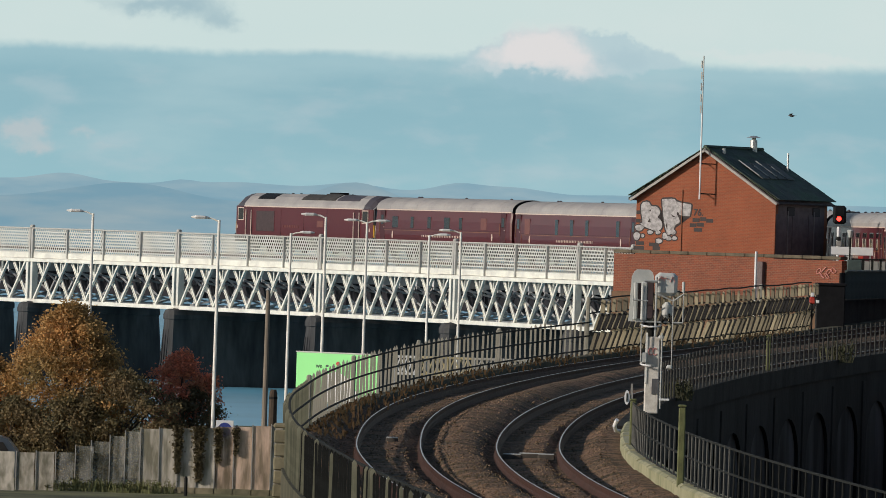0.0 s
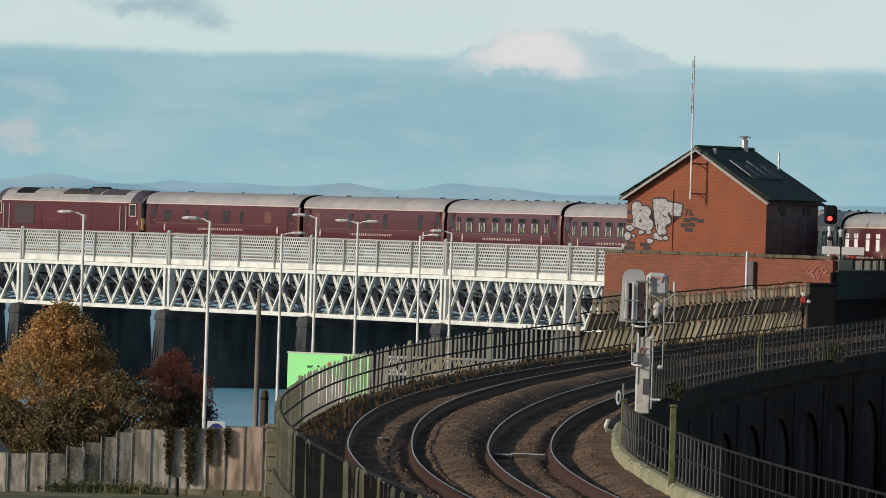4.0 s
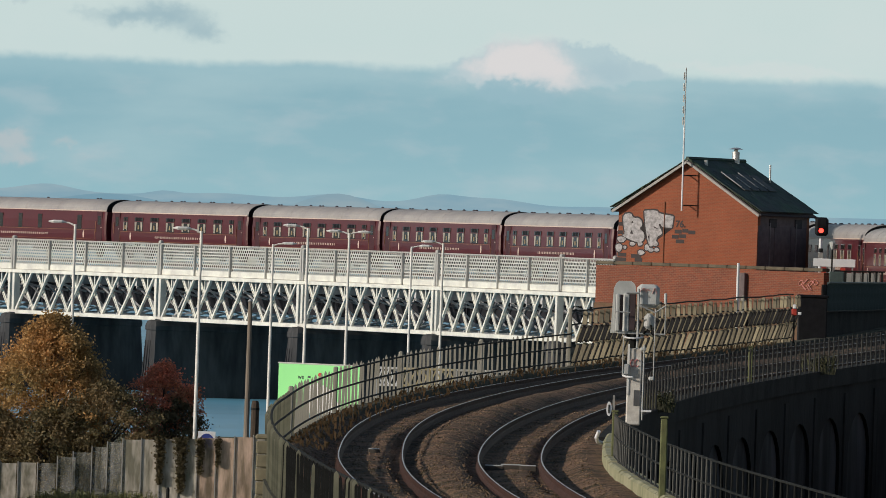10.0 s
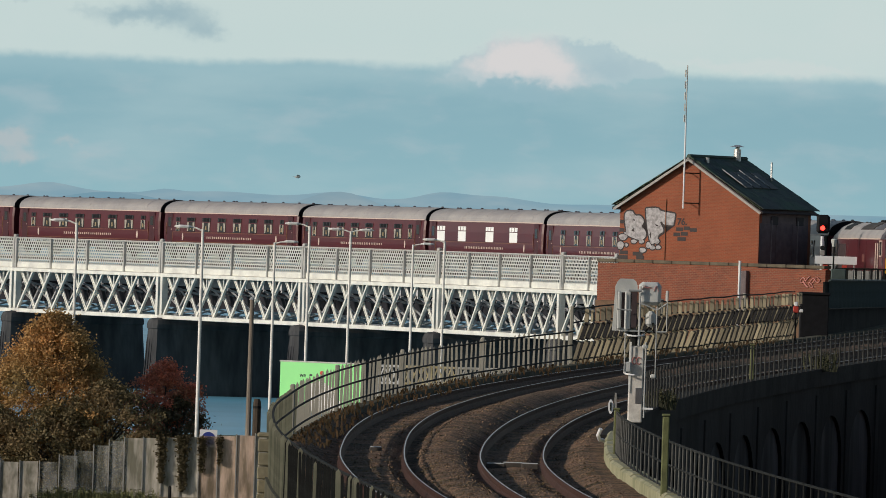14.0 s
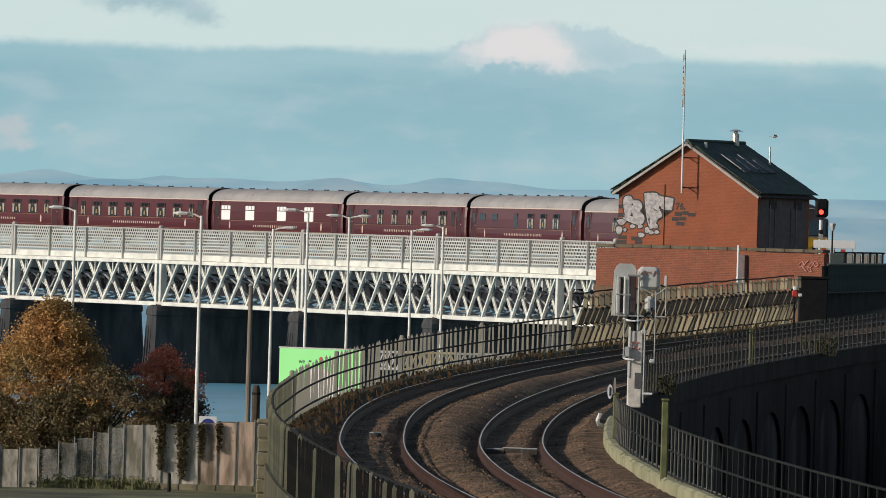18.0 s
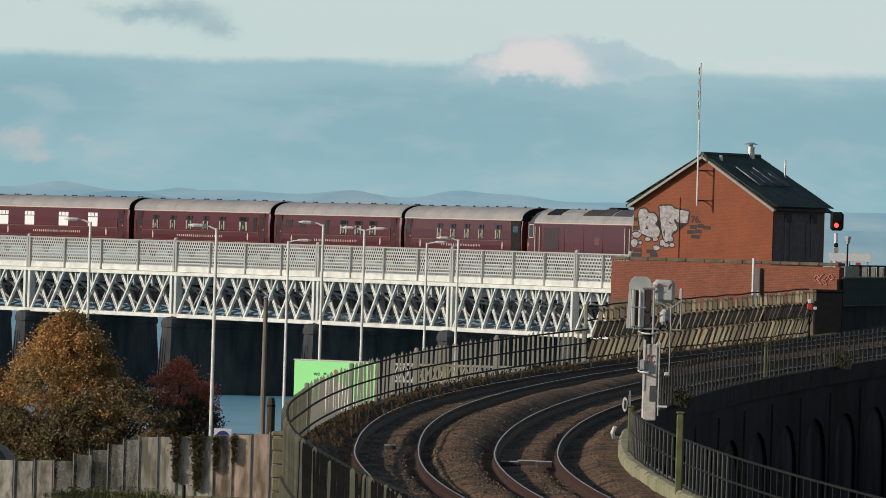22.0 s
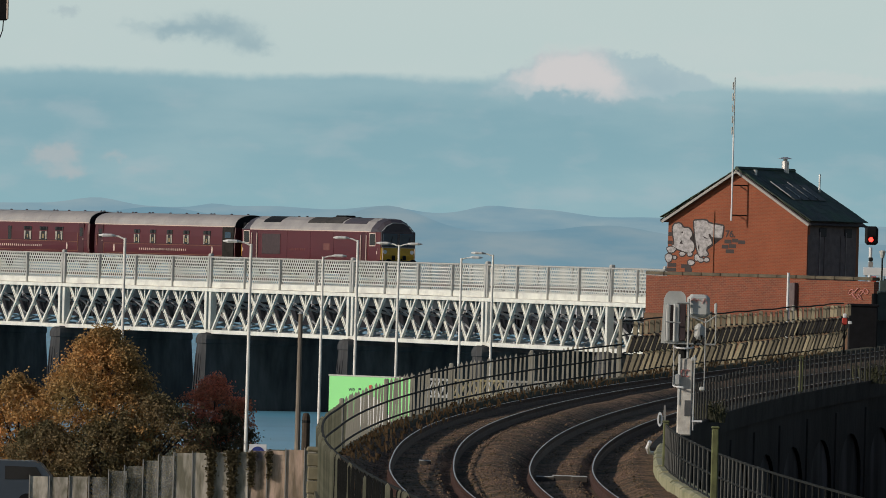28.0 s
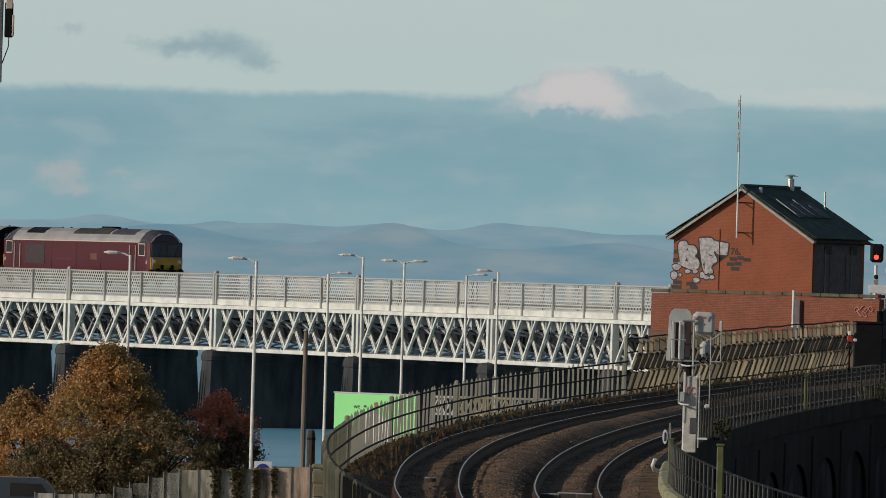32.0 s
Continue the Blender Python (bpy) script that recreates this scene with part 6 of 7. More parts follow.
part("body", Shape().plate([(-2.0, 0.3), (2.2, 0.3), (2.3, 0.9), (2.2, 1.15), (1.75, 1.7), (1.5, 1.78), (-1.9, 1.8), (-2.05, 1.6)], 1.7, pose(0, -0.85, 0)), CAR_BLUE, t)
part("side_window", Shape().plate([(0.5, 1.12), (1.9, 1.15), (1.6, 1.58), (0.5, 1.6)], 0.02, pose(0, -0.87, 0)), GLASS_DARK, t)
for x in (-1.3, 1.3):
    for y in (-0.78, 0.78):
        part("wheel", Shape().tube([(x, y - 0.1, 0.32), (x, y + 0.1, 0.32)], 0.32, 14), BLACK, t)


# ---- the train ----
def wheelset(parent, x, z=0.46, r=0.46):
    for sd in (-0.78, 0.78):
        part("wheel", Shape().tube([(x, sd - 0.06, z), (x, sd + 0.06, z)], r, 14), UNDER, parent)


def bogie(parent, x, axles):
    b = part("bogie", Shape().box(x, 1.05, 0.62, axles[-1] - axles[0] + 1.2, 0.16, 0.36, bevel=0.05).box(x, -1.05, 0.62, axles[-1] - axles[0] + 1.2, 0.16, 0.36, bevel=0.05).box(x, 0, 0.7, 0.5, 2.0, 0.3), UNDER, parent)
    for a in axles:
        wheelset(b, x + a)


def section(w, z0, z1, crown, n=9):
    """Half-round topped outline, y across."""
    pts = [(-w, z0), (-w, z1)]
    for k in range(1, n):
        a = math.pi * k / n
        pts.append((-w * math.cos(a), z1 + crown * math.sin(a) ** 0.9))
    pts += [(w, z1), (w, z0)]
    return pts


def bars(parent, x, z, width, side, mat, n=9, h=0.13):
    rng = random.Random(7)
    s = Shape()
    u = -width / 2
    words = (0.16, 0.3, 0.54)
    for wd in words:
        q = u
        while q < u + width * wd - 0.08:
            g = rng.uniform(0.08, 0.14)
            s.box(x + q + g / 2, side * 1.418, z, g, 0.012, h)
            q += g + 0.17
        u += width * wd
    tagged(part("gilt_lettering", s, mat, parent, "gilt lettering"), kind="stuff")


def coach_window(t, sd, x, w, wz, wh, kind):
    """One window: 'lounge' with curtains and lamp, 'slit' plain, 'frost' pale, or painted white for bright sky."""
    p = part("window", Shape().box(x, sd * 1.392, wz, w, 0.05, wh, bevel=0.02), {"blind": SKY_PANE, "frost": FADED_CREST}.get(kind, GLASS_DARK), t, {"blind": "window painted white for bright sky", "frost": "frosted window"}.get(kind, "dark coach window"))
    if kind in ("slit", "frost"):
        return
    part("top_light_bar", Shape().box(x, sd * 1.412, wz + wh * 0.20, w, 0.03, 0.05), MAROON, p)
    for u in ((-0.18, 0.18) if w > 1.0 else (0.0,)):
        part("vent_pane", Shape().box(x + u * w, sd * 1.414, wz + wh * 0.36, 0.06 if kind == "blind" else w * 0.28, 0.03, wh * 0.24), MAROON if kind == "blind" else BLACK, p)
    if kind == "lounge":
        for u in (-1, 1):
            part("curtain", Shape().plate([(x + u * w * 0.30, wz - wh * 0.44), (x + u * w * 0.44, wz - wh * 0.44), (x + u * w * 0.46, wz + wh * 0.16), (x + u * w * 0.22, wz + wh * 0.16)], 0.012, pose(0, sd * 1.424 - 0.006, 0)), CURTAIN, p, "pale tied curtain")
        part("table_lamp", Shape().plate([(x - 0.10, wz - wh * 0.34), (x + 0.12, wz - wh * 0.34), (x + 0.08, wz - wh * 0.06), (x - 0.06, wz - wh * 0.06)], 0.012, pose(0, sd * 1.422 - 0.006, 0)), LAMPSHADE, p, "warm lampshade")


def coach(L, wins, door_x, label, kind="lounge", wh=0.92, wz=2.28, vents=9):
    """A coach with windows (centre, width[, kind, height, level]) on both sides."""
    t = thing("railway_coach", label, "railway coach", "train coaches")
    h = L / 2 - 0.35
    part("body", Shape().sweep([[(x, y * k, z) for y, z in [(-1.36, 1.0), (-1.40, 1.5), (-1.40, 2.4), (-1.34, 3.02), (1.34, 3.02), (1.40, 2.4), (1.40, 1.5), (1.36, 1.0)]] for x, k in ((-h, 0.94), (-h + 0.12, 1), (h - 0.12, 1), (h, 0.94))]), MAROON, t, "glossy maroon side")
    part("roof", Shape().sweep([[(x, y * k, z) for y, z in section(1.355, 3.02, 3.1, 0.74, 16)] for x, k in ((-h - 0.02, 0.98), (h + 0.02, 0.98))]), ROOF_GREY, t, "dusty grey curved roof")
    for k in range(5):
        x = -h + 2 * h * (k + 0.5) / 5
        part("roof_seam", Shape().sweep([[(x + dx, y * 1.004, z + 0.006) for y, z in section(1.33, 3.02, 3.1, 0.74, 16)] for dx in (-0.025, 0.025)]), ROOF_GREY, t)
    for sd in (-1, 1):
        part("cantrail", Shape().box(0, sd * 1.352, 3.05, 2 * h - 0.1, 0.03, 0.06), CREAM, t, "pale cantrail line")
        part("waist_bead", Shape().box(0, sd * 1.402, 1.86, 2 * h - 0.3, 0.02, 0.03), MAROON_DULL, t)
        for win in wins:
            x, w, knd, hh, zz = (list(win) + [kind, wh, wz][len(win) - 2:])[:5]
            coach_window(t, sd, -x, w, zz, hh, knd)
        for x in door_x:
            d = part("door", Shape().box(x, sd * 1.392, 2.02, 0.74, 0.05, 1.95, bevel=0.015), MAROON_DULL, t, "dark maroon side door")
            part("door_window", Shape().box(x, sd * 1.408, 2.42, 0.42, 0.05, 0.6, bevel=0.015), GLASS_DARK, d)
            part("grab_rail", Shape().box(x + 0.46, sd * 1.42, 2.0, 0.04, 0.04, 0.75), GOLD, d)
            part("door_handle", Shape().box(x - 0.28, sd * 1.42, 1.95, 0.10, 0.04, 0.05), CREAM, d)
        lo, hi = -h + 1.4, h - 1.4
        ln = Shape()
        for z in (1.16, 1.78):
            ln.box(0, sd * 1.405, z, hi - lo, 0.014, 0.022)
        for x in (lo, hi):
            ln.box(x, sd * 1.405, 1.47, 0.026, 0.014, 0.6)
        part("gilt_lining", ln, GOLD, t, "thin gilt lining")
        bars(t, 0, 1.46, 6.4, sd, CREAM, h=0.14)
        for x in (lo + 1.5, hi - 1.5):
            part("crest", Shape().plate([(x - 0.07, 1.27), (x + 0.07, 1.27), (x + 0.11, 1.5), (x + 0.05, 1.72), (x - 0.05, 1.72), (x - 0.11, 1.5)], 0.012, pose(0, sd * 1.414 - 0.006, 0)), CREAM, t, "small gilt crest")
    for sd in (-1, 1):
        part("gangway", Shape().box(sd * (h + 0.18), 0, 2.2, 0.4, 1.5, 2.3, bevel=0.06), BLACK, t, "black corridor bellows")
        part("end_rim", Shape().sweep([[(sd * (h + q), y, z) for y, z in section(1.33, 3.0, 3.08, 0.74, 12)] for q in (0.0, 0.05)]), BLACK, t)
        part("end_lamp", Shape().tube([(sd * (h + 0.06), -0.95, 2.75), (sd * (h + 0.14), -0.95, 2.75)], 0.07, 8), VAN_WHITE, t)
        for y in (-0.85, 0.85):
            part("buffer", Shape().tube([(sd * h, y, 1.05), (sd * (h + 0.35), y, 1.05)], [0.1, 0.22], 8), BLACK, t)
        bogie(t, sd * (L / 2 - 3.4), (-1.3, 1.3))
    rng = random.Random(int(L * 10) + len(wins))
    for k in range(vents):
        x = -h + 2 * h * (k + 0.5) / vents + rng.uniform(-0.35, 0.35)
        for dx in ((0.0, 0.42) if rng.random() < 0.35 else (0.0,)):
            part("roof_vent", Shape().box(x + dx, -0.2, 3.86, 0.16, 0.18, 0.10, bevel=0.045), CAB_DARK, t, "small dark roof vent")
    part("underframe", Shape().box(0, 0, 0.8, L - 9.5, 2.2, 0.5, bevel=0.05).box(-2, 0, 0.6, 2.5, 2.4, 0.6, bevel=0.05), UNDER, t)
    return t


def locomotive():
    L = LOCO_L
    t = thing("diesel_locomotive", "maroon diesel freight locomotive with yellow cab ends", "locomotive", "train locomotives")
    h = L / 2 - 0.55
    sec = lambda k, top: [(-1.30 * k, 1.05), (-1.32 * k, 2.0), (-1.32 * k, 2.95), (1.32 * k, 2.95), (1.32 * k, 2.0), (1.30 * k, 1.05)]
    part("body", Shape().sweep([[(x, y, z) for y, z in sec(k, 0)] for x, k in ((-h, 0.93), (-h + 0.3, 1), (h - 0.3, 1), (h, 0.93))]), MAROON, t, "maroon body side")
    rs = lambda k, dz: [(-1.30 * k, 2.96), (-1.22 * k, 3.2 - dz), (-0.85 * k, 3.62 - dz), (-0.4 * k, 3.84 - dz), (0.4 * k, 3.84 - dz), (0.85 * k, 3.62 - dz), (1.22 * k, 3.2 - dz), (1.30 * k, 2.96)]
    part("roof", Shape().sweep([[(x, y, z) for y, z in rs(k, dz)] for x, k, dz in ((-h + 1.3, 1, 0), (h - 1.3, 1, 0))]), ROOF_GREY, t, "grey roof")
    for sd in (-1, 1):
        part("cab_roof", Shape().sweep([[(sd * x, y, z if z > 2.97 or x < h - 0.3 else z) for y, z in rs(k, dz)] for x, k, dz in ((h - 1.3, 1, 0), (h - 0.5, 1.0, 0.06), (h - 0.05, 0.93, 0.32))]), CAB_DARK, t, "dark cab roof dome")
        part("cab_front", Shape().add([(sd * (h + 0.02), -1.2, 1.05), (sd * (h + 0.02), 1.2, 1.05), (sd * (h + 0.10), 1.2, 1.5), (sd * (h + 0.10), 1.2, 1.98), (sd * (h + 0.10), -1.2, 1.98), (sd * (h + 0.10), -1.2, 1.5),
                                       (sd * (h - 0.05), -1.2, 1.05), (sd * (h - 0.05), 1.2, 1.05), (sd * (h - 0.05), 1.2, 1.98), (sd * (h - 0.05), -1.2, 1.98)],
                                      [(0, 1, 2, 5), (5, 2, 3, 4), (6, 9, 8, 7), (0, 5, 4, 9, 6), (1, 7, 8, 3, 2), (4, 3, 8, 9), (0, 6, 7, 1)]), YELLOW, t, "yellow warning panel")
        part("cab_mask", Shape().box(sd * (h + 0.02), 0, 2.5, 0.08, 2.40, 1.02, bevel=0.03), CAB_DARK, t, "dark cab window surround")
        for y in (-0.58, 0.58):
            part("windscreen", Shape().box(sd * (h + 0.06), y, 2.48, 0.05, 1.0, 0.80, bevel=0.02), CAB_GLASS, t, "windscreen pane with sky reflection painted blue")
        # pale tube added for the bright highlight along the cab roof
        part("edge_highlight", Shape().tube([(sd * (h - 0.03), y, z) for y, z in ((-1.22, 2.98), (-1.14, 3.0), (-0.8, 3.36), (-0.38, 3.56), (0.38, 3.56), (0.8, 3.36), (1.14, 3.0), (1.22, 2.98))], 0.03, 6), GALV, t)
        part("panel_edge", Shape().box(sd * (h + 0.10), 0, 2.0, 0.04, 2.3, 0.05), BARGE, t)
        part("coupling", Shape().box(sd * (h + 0.25), 0, 1.02, 0.3, 0.24, 0.34, bevel=0.05).tube([(sd * (h + 0.15), 0.2, 1.3), (sd * (h + 0.24), 0.24, 1.1), (sd * (h + 0.2), 0.3, 0.8)], 0.045, 6), BLACK, t, "black coupling and hose")
        for y in (-0.35, 0.42):
            part("jumper_box", Shape().box(sd * (h + 0.12), y, 1.36, 0.1, 0.22, 0.3, bevel=0.03), BLACK, t)
        for y in (-1.12, 1.12):
            part("front_rail", Shape().tube([(sd * (h + 0.13), y, 1.15), (sd * (h + 0.16), y, 1.95)], 0.028, 6), CREAM, t, "cream front grab rail")
        for y in (-0.62, 0.62):
            part("wiper", Shape().beam((sd * (h + 0.085), y, 2.05), (sd * (h + 0.085), y + 0.2, 2.7), 0.02, 0.03), BLACK, t)
        for y in (-0.95, 0.95):
            part("headlight", Shape().tube([(sd * (h + 0.08), y, 1.72), (sd * (h + 0.14), y, 1.72)], 0.13, 10), VAN_WHITE, t, "round headlight")
        for y in (-0.86, 0.86):
            part("buffer", Shape().tube([(sd * h, y, 1.05), (sd * (h + 0.5), y, 1.05)], [0.12, 0.24], 10), BLACK, t)
        part("buffer_beam", Shape().box(sd * (h - 0.05), 0, 0.95, 0.25, 2.5, 0.5, bevel=0.04), BLACK, t)
        bogie(t, sd * 5.9, (-2.0, 0.0, 2.0))
        for y in (-1, 1):
            d = part("cab_window", Shape().box(sd * (h - 0.95), y * 1.318, 2.48, 0.78, 0.05, 0.72, bevel=0.015), GLASS_DARK, t, "cab side window")
            part("window_frame", Shape().box(sd * (h - 0.95), y * 1.325, 2.87, 0.9, 0.05, 0.06).box(sd * (h - 0.95), y * 1.325, 2.09, 0.9, 0.05, 0.06).box(sd * (h - 0.52), y * 1.325, 2.48, 0.06, 0.05, 0.8).box(sd * (h - 1.38), y * 1.325, 2.48, 0.06, 0.05, 0.8), CREAM, d)
            for x in (1.75, 2.55):
                part("grab_rail", Shape().tube([(sd * (h - x), y * 1.37, 1.1), (sd * (h - x), y * 1.37, 2.75)], 0.035, 6), CREAM, t, "cream grab rail")
            part("cab_door", Shape().box(sd * (h - 2.15), y * 1.315, 2.0, 0.68, 0.04, 1.8, bevel=0.01), MAROON_DULL, t)
            part("side_lamp", Shape().box(sd * (h - 0.35), y * 1.29, 1.75, 0.14, 0.05, 0.4), CREAM, t)
    for y in (-1, 1):
        part("grille", Shape().box(-h + 4.6, y * 1.315, 2.05, 2.7, 0.05, 1.3, bevel=0.01), GRILLE_DULL, t, "dull dark radiator grille")
        part("cantrail", Shape().box(0, y * 1.315, 2.98, 2 * h - 2.8, 0.03, 0.06), CREAM, t)
        part("crest", Shape().box(2.6, y * 1.322, 1.95, 0.9, 0.012, 0.42, bevel=0.005), FADED_CREST, t, "faded crest")
        bars(t, -1.6, 1.75, 2.6, y * 1.322 / 1.418, FADED_CREST, h=0.16)
        for k in range(3):
            part("body_seam", Shape().box(-3.2 + 3.4 * k, y * 1.321, 2.0, 0.03, 0.012, 1.8), MAROON_DULL, t)
    def roof_patch(name, a, b, mat, label, lift=0.02):
        top = [(-1.0, 3.47), (-0.85, 3.62), (-0.4, 3.84), (0.4, 3.84), (0.85, 3.62), (1.0, 3.47)]
        ring = [(y, z + lift) for y, z in top] + [(y * 0.98, z - 0.03) for y, z in reversed(top)]
        part(name, Shape().sweep([[(x, y, z) for y, z in ring] for x in (a, b)]), mat, t, label)

    roof_patch("cooling_grille", -7.4, -4.9, BLACK, "black cooling fan grille")
    roof_patch("soot_stain", -0.9, 1.6, SOOT, "sooty roof panel", 0.012)
    roof_patch("exhaust_hatch", 1.7, 4.1, SOOT, "sooty exhaust hatch", 0.05)
    roof_patch("roof_panel", 4.4, 7.6, CAB_DARK, "dark roof panel over the cab end", 0.012)
    part("silencer", Shape().box(2.6, 0, 3.93, 1.5, 0.7, 0.12, bevel=0.04), BLACK, t)
    for x in (-2.4, -3.6, 5.2):
        part("roof_lug", Shape().box(x, -0.3, 3.87, 0.16, 0.12, 0.06, bevel=0.02), UNDER, t)
    part("fuel_tank", Shape().box(0, 0, 0.62, 5.6, 2.4, 0.75, bevel=0.12), UNDER, t)
    part("solebar", Shape().box(0, 0, 0.98, 2 * h - 0.4, 2.55, 0.14), UNDER, t)
    return t


def spread(n, a, b, w):
    return [(a + (b - a) * k / (n - 1), w) for k in range(n)]


LONG, SHORT, LOCO_L = 22.7, 20.0, 21.4
STATE = coach(SHORT, [(-7.5, 0.6)] + spread(6, -5.6, 5.6, 1.2) + [(7.5, 0.6)], (-8.7, 8.7), "maroon passenger coach with large curtained windows and grey roof")
KITCHEN = coach(SHORT, [(-7.2, 0.95, "slit", 0.42, 2.48), (-5.1, 0.95, "slit", 0.42, 2.48), (-1.35, 0.5, "slit"), (1.2, 1.1), (3.4, 1.1), (5.6, 1.1)], (-8.7, 8.7), "maroon kitchen coach with few windows and grey roof")
SKY_COACH = coach(SHORT, [(-7.4, 1.3), (-3.8, 1.3), (0.9, 1.3), (4.9, 1.3)], (-8.7, 8.7), "maroon passenger coach with four windows painted white for bright sky", kind="blind")
LOUNGE = coach(SHORT, [(-6.4, 0.85), (-3.9, 0.85), (-1.6, 0.85), (0.8, 0.85), (3.1, 0.85), (6.1, 1.25), (7.7, 0.5, "slit")], (-8.7, 8.7), "maroon lounge coach with a row of curtained windows")
SERVICE = coach(SHORT, [(-3.6, 0.8), (-1.4, 0.8), (0.9, 0.8), (3.2, 0.8), (6.0, 0.95)], (8.7,), "maroon service coach with five windows and a dark end panel")
for sd in (-1, 1):
    e = part("end_panel", Shape().box(-8.85, sd * 1.39, 2.02, 1.5, 0.06, 2.0, bevel=0.02), UNDER, SERVICE, "dark grey end panel")
    part("end_window", Shape().box(-8.85, sd * 1.42, 2.5, 0.8, 0.04, 0.4, bevel=0.02), CAB_GLASS, e)
VANS = coach(LONG, [(-7.7, 0.95, "slit"), (-4.9, 0.5, "slit"), (-2.1, 0.55, "slit"), (0.8, 0.9, "slit"), (3.0, 0.5, "slit"), (6.7, 0.9, "frost")], (-9.8, 9.8), "maroon service coach with small windows", wh=0.72, vents=3)
SLEEPER_CAR = coach(LONG, [(-8.6, 0.9, "frost"), (-3.3, 0.55, "slit"), (-0.6, 0.55, "slit"), (2.1, 0.55, "slit"), (7.5, 0.6, "slit")], (-10.2, 10.2), "long maroon sleeping coach with narrow slit windows", wh=0.95, vents=3)
LOCO = locomotive()
FAR_OFF = pose(0, 0, 0)
TRAIN = [(LOCO, LOCO_L), (VANS, LONG), (SLEEPER_CAR, LONG), (STATE, SHORT), (copy_thing(STATE, FAR_OFF), SHORT), (copy_thing(STATE, FAR_OFF), SHORT), (copy_thing(STATE, FAR_OFF), SHORT),
         (SKY_COACH, SHORT), (LOUNGE, SHORT), (KITCHEN, SHORT), (SERVICE, SHORT), (copy_thing(LOCO, FAR_OFF), LOCO_L)]
# where the train's head is, in metres along the line past a mark abreast of the cabin
HEAD = [(0, 223.6), (2, 239.8), (6, 272.5), (9, 296.9), (13, 329.7), (16, 354.4), (19, 379.2), (22, 404.1), (24, 420.8), (28, 454.2), (32, 488.0)]


def van():
    """Small white van with a grey load bed on the riverside road."""
    t = thing("small_van", "small white van with grey load bed driving along the riverside road", "van")
    side = [(-0.95, 0.35), (1.15, 0.35), (1.28, 0.6), (1.26, 1.2), (0.95, 1.45), (0.62, 2.2), (0.5, 2.34), (-0.95, 2.4), (-1.0, 2.3)]
    part("body", Shape().plate(side, 1.6, pose(0, -0.8, 0)), VAN_WHITE, t)
    for y in (-0.82, 0.80):
        part("side_window", Shape().plate([(-0.2, 1.35), (0.85, 1.4), (0.55, 1.95), (-0.2, 1.98)], 0.02, pose(0, y, 0)), GLASS_DARK, t)
    part("windscreen", Shape().add([(0.98, -0.7, 1.47), (0.98, 0.7, 1.47), (0.65, 0.66, 2.16), (0.65, -0.66, 2.16), (0.95, -0.7, 1.45), (0.95, 0.7, 1.45), (0.62, 0.66, 2.14), (0.62, -0.66, 2.14)],
                                   [(0, 1, 2, 3), (7, 6, 5, 4), (0, 4, 5, 1), (2, 6, 7, 3), (1, 5, 6, 2), (0, 3, 7, 4)]), GLASS_DARK, t)
    part("load_bed", Shape().box(-1.62, 0, 1.05, 1.2, 1.55, 1.2, bevel=0.04), GREY_CAB, t, "grey load bed")
    for x in (-1.5, 0.75):
        for y in (-0.72, 0.72):
            w = part("wheel", Shape().tube([(x, y - 0.09, 0.3), (x, y + 0.09, 0.3)], 0.3, 16), BLACK, t)
            part("hub", Shape().tube([(x, y - 0.10, 0.3), (x, y + 0.10, 0.3)], 0.16, 10), GALV, w)
    part("bumper", Shape().box(1.26, 0, 0.5, 0.1, 1.5, 0.22, bevel=0.03), BLACK, t)
    for y in (-0.6, 0.6):
        part("headlight", Shape().box(1.25, y, 0.85, 0.08, 0.26, 0.18, bevel=0.03), VAN_WHITE, t)
    return t


def red_car():
    t = thing("hatchback_car", "bright red hatchback car driving along the riverside road", "car")
    part("body", Shape().plate([(-1.85, 0.3), (1.8, 0.3), (1.9, 0.62), (1.8, 0.86), (0.95, 0.98), (-1.8, 1.0), (-1.92, 0.7)], 1.64, pose(0, -0.82, 0)), CAR_RED, t)
    part("cabin", Shape().sweep([[(x, y * k, z) for x, z in ((-1.72, 0.98), (1.0, 0.98), (0.35, 1.45), (-1.25, 1.48))] for y, k in ((-0.76, 1), (0.76, 1))]), CAR_RED, t)
    for y in (-0.77, 0.755):
        part("side_window", Shape().plate([(-1.35, 1.02), (0.78, 1.02), (0.3, 1.38), (-1.12, 1.4)], 0.015, pose(0, y, 0)), GLASS_DARK, t)
    part("windscreen", Shape().beam((0.99, 0, 1.02), (0.42, 0, 1.42), 1.3, 0.03), GLASS_DARK, t)
    for x in (-1.2, 1.2):
        for y in (-0.72, 0.72):
            w = part("wheel", Shape().tube([(x, y - 0.1, 0.3), (x, y + 0.1, 0.3)], 0.3, 16), BLACK, t)
            part("hub", Shape().tube([(x, y - 0.11, 0.3), (x, y + 0.11, 0.3)], 0.17, 10), GALV, w)
    for y in (-0.6, 0.6):
        part("headlight", Shape().box(1.84, y, 0.7, 0.1, 0.3, 0.14, bevel=0.03), VAN_WHITE, t)
        part("tail_light", Shape().box(-1.88, y, 0.78, 0.08, 0.22, 0.2, bevel=0.02), RED_PLASTIC, t)
    return t


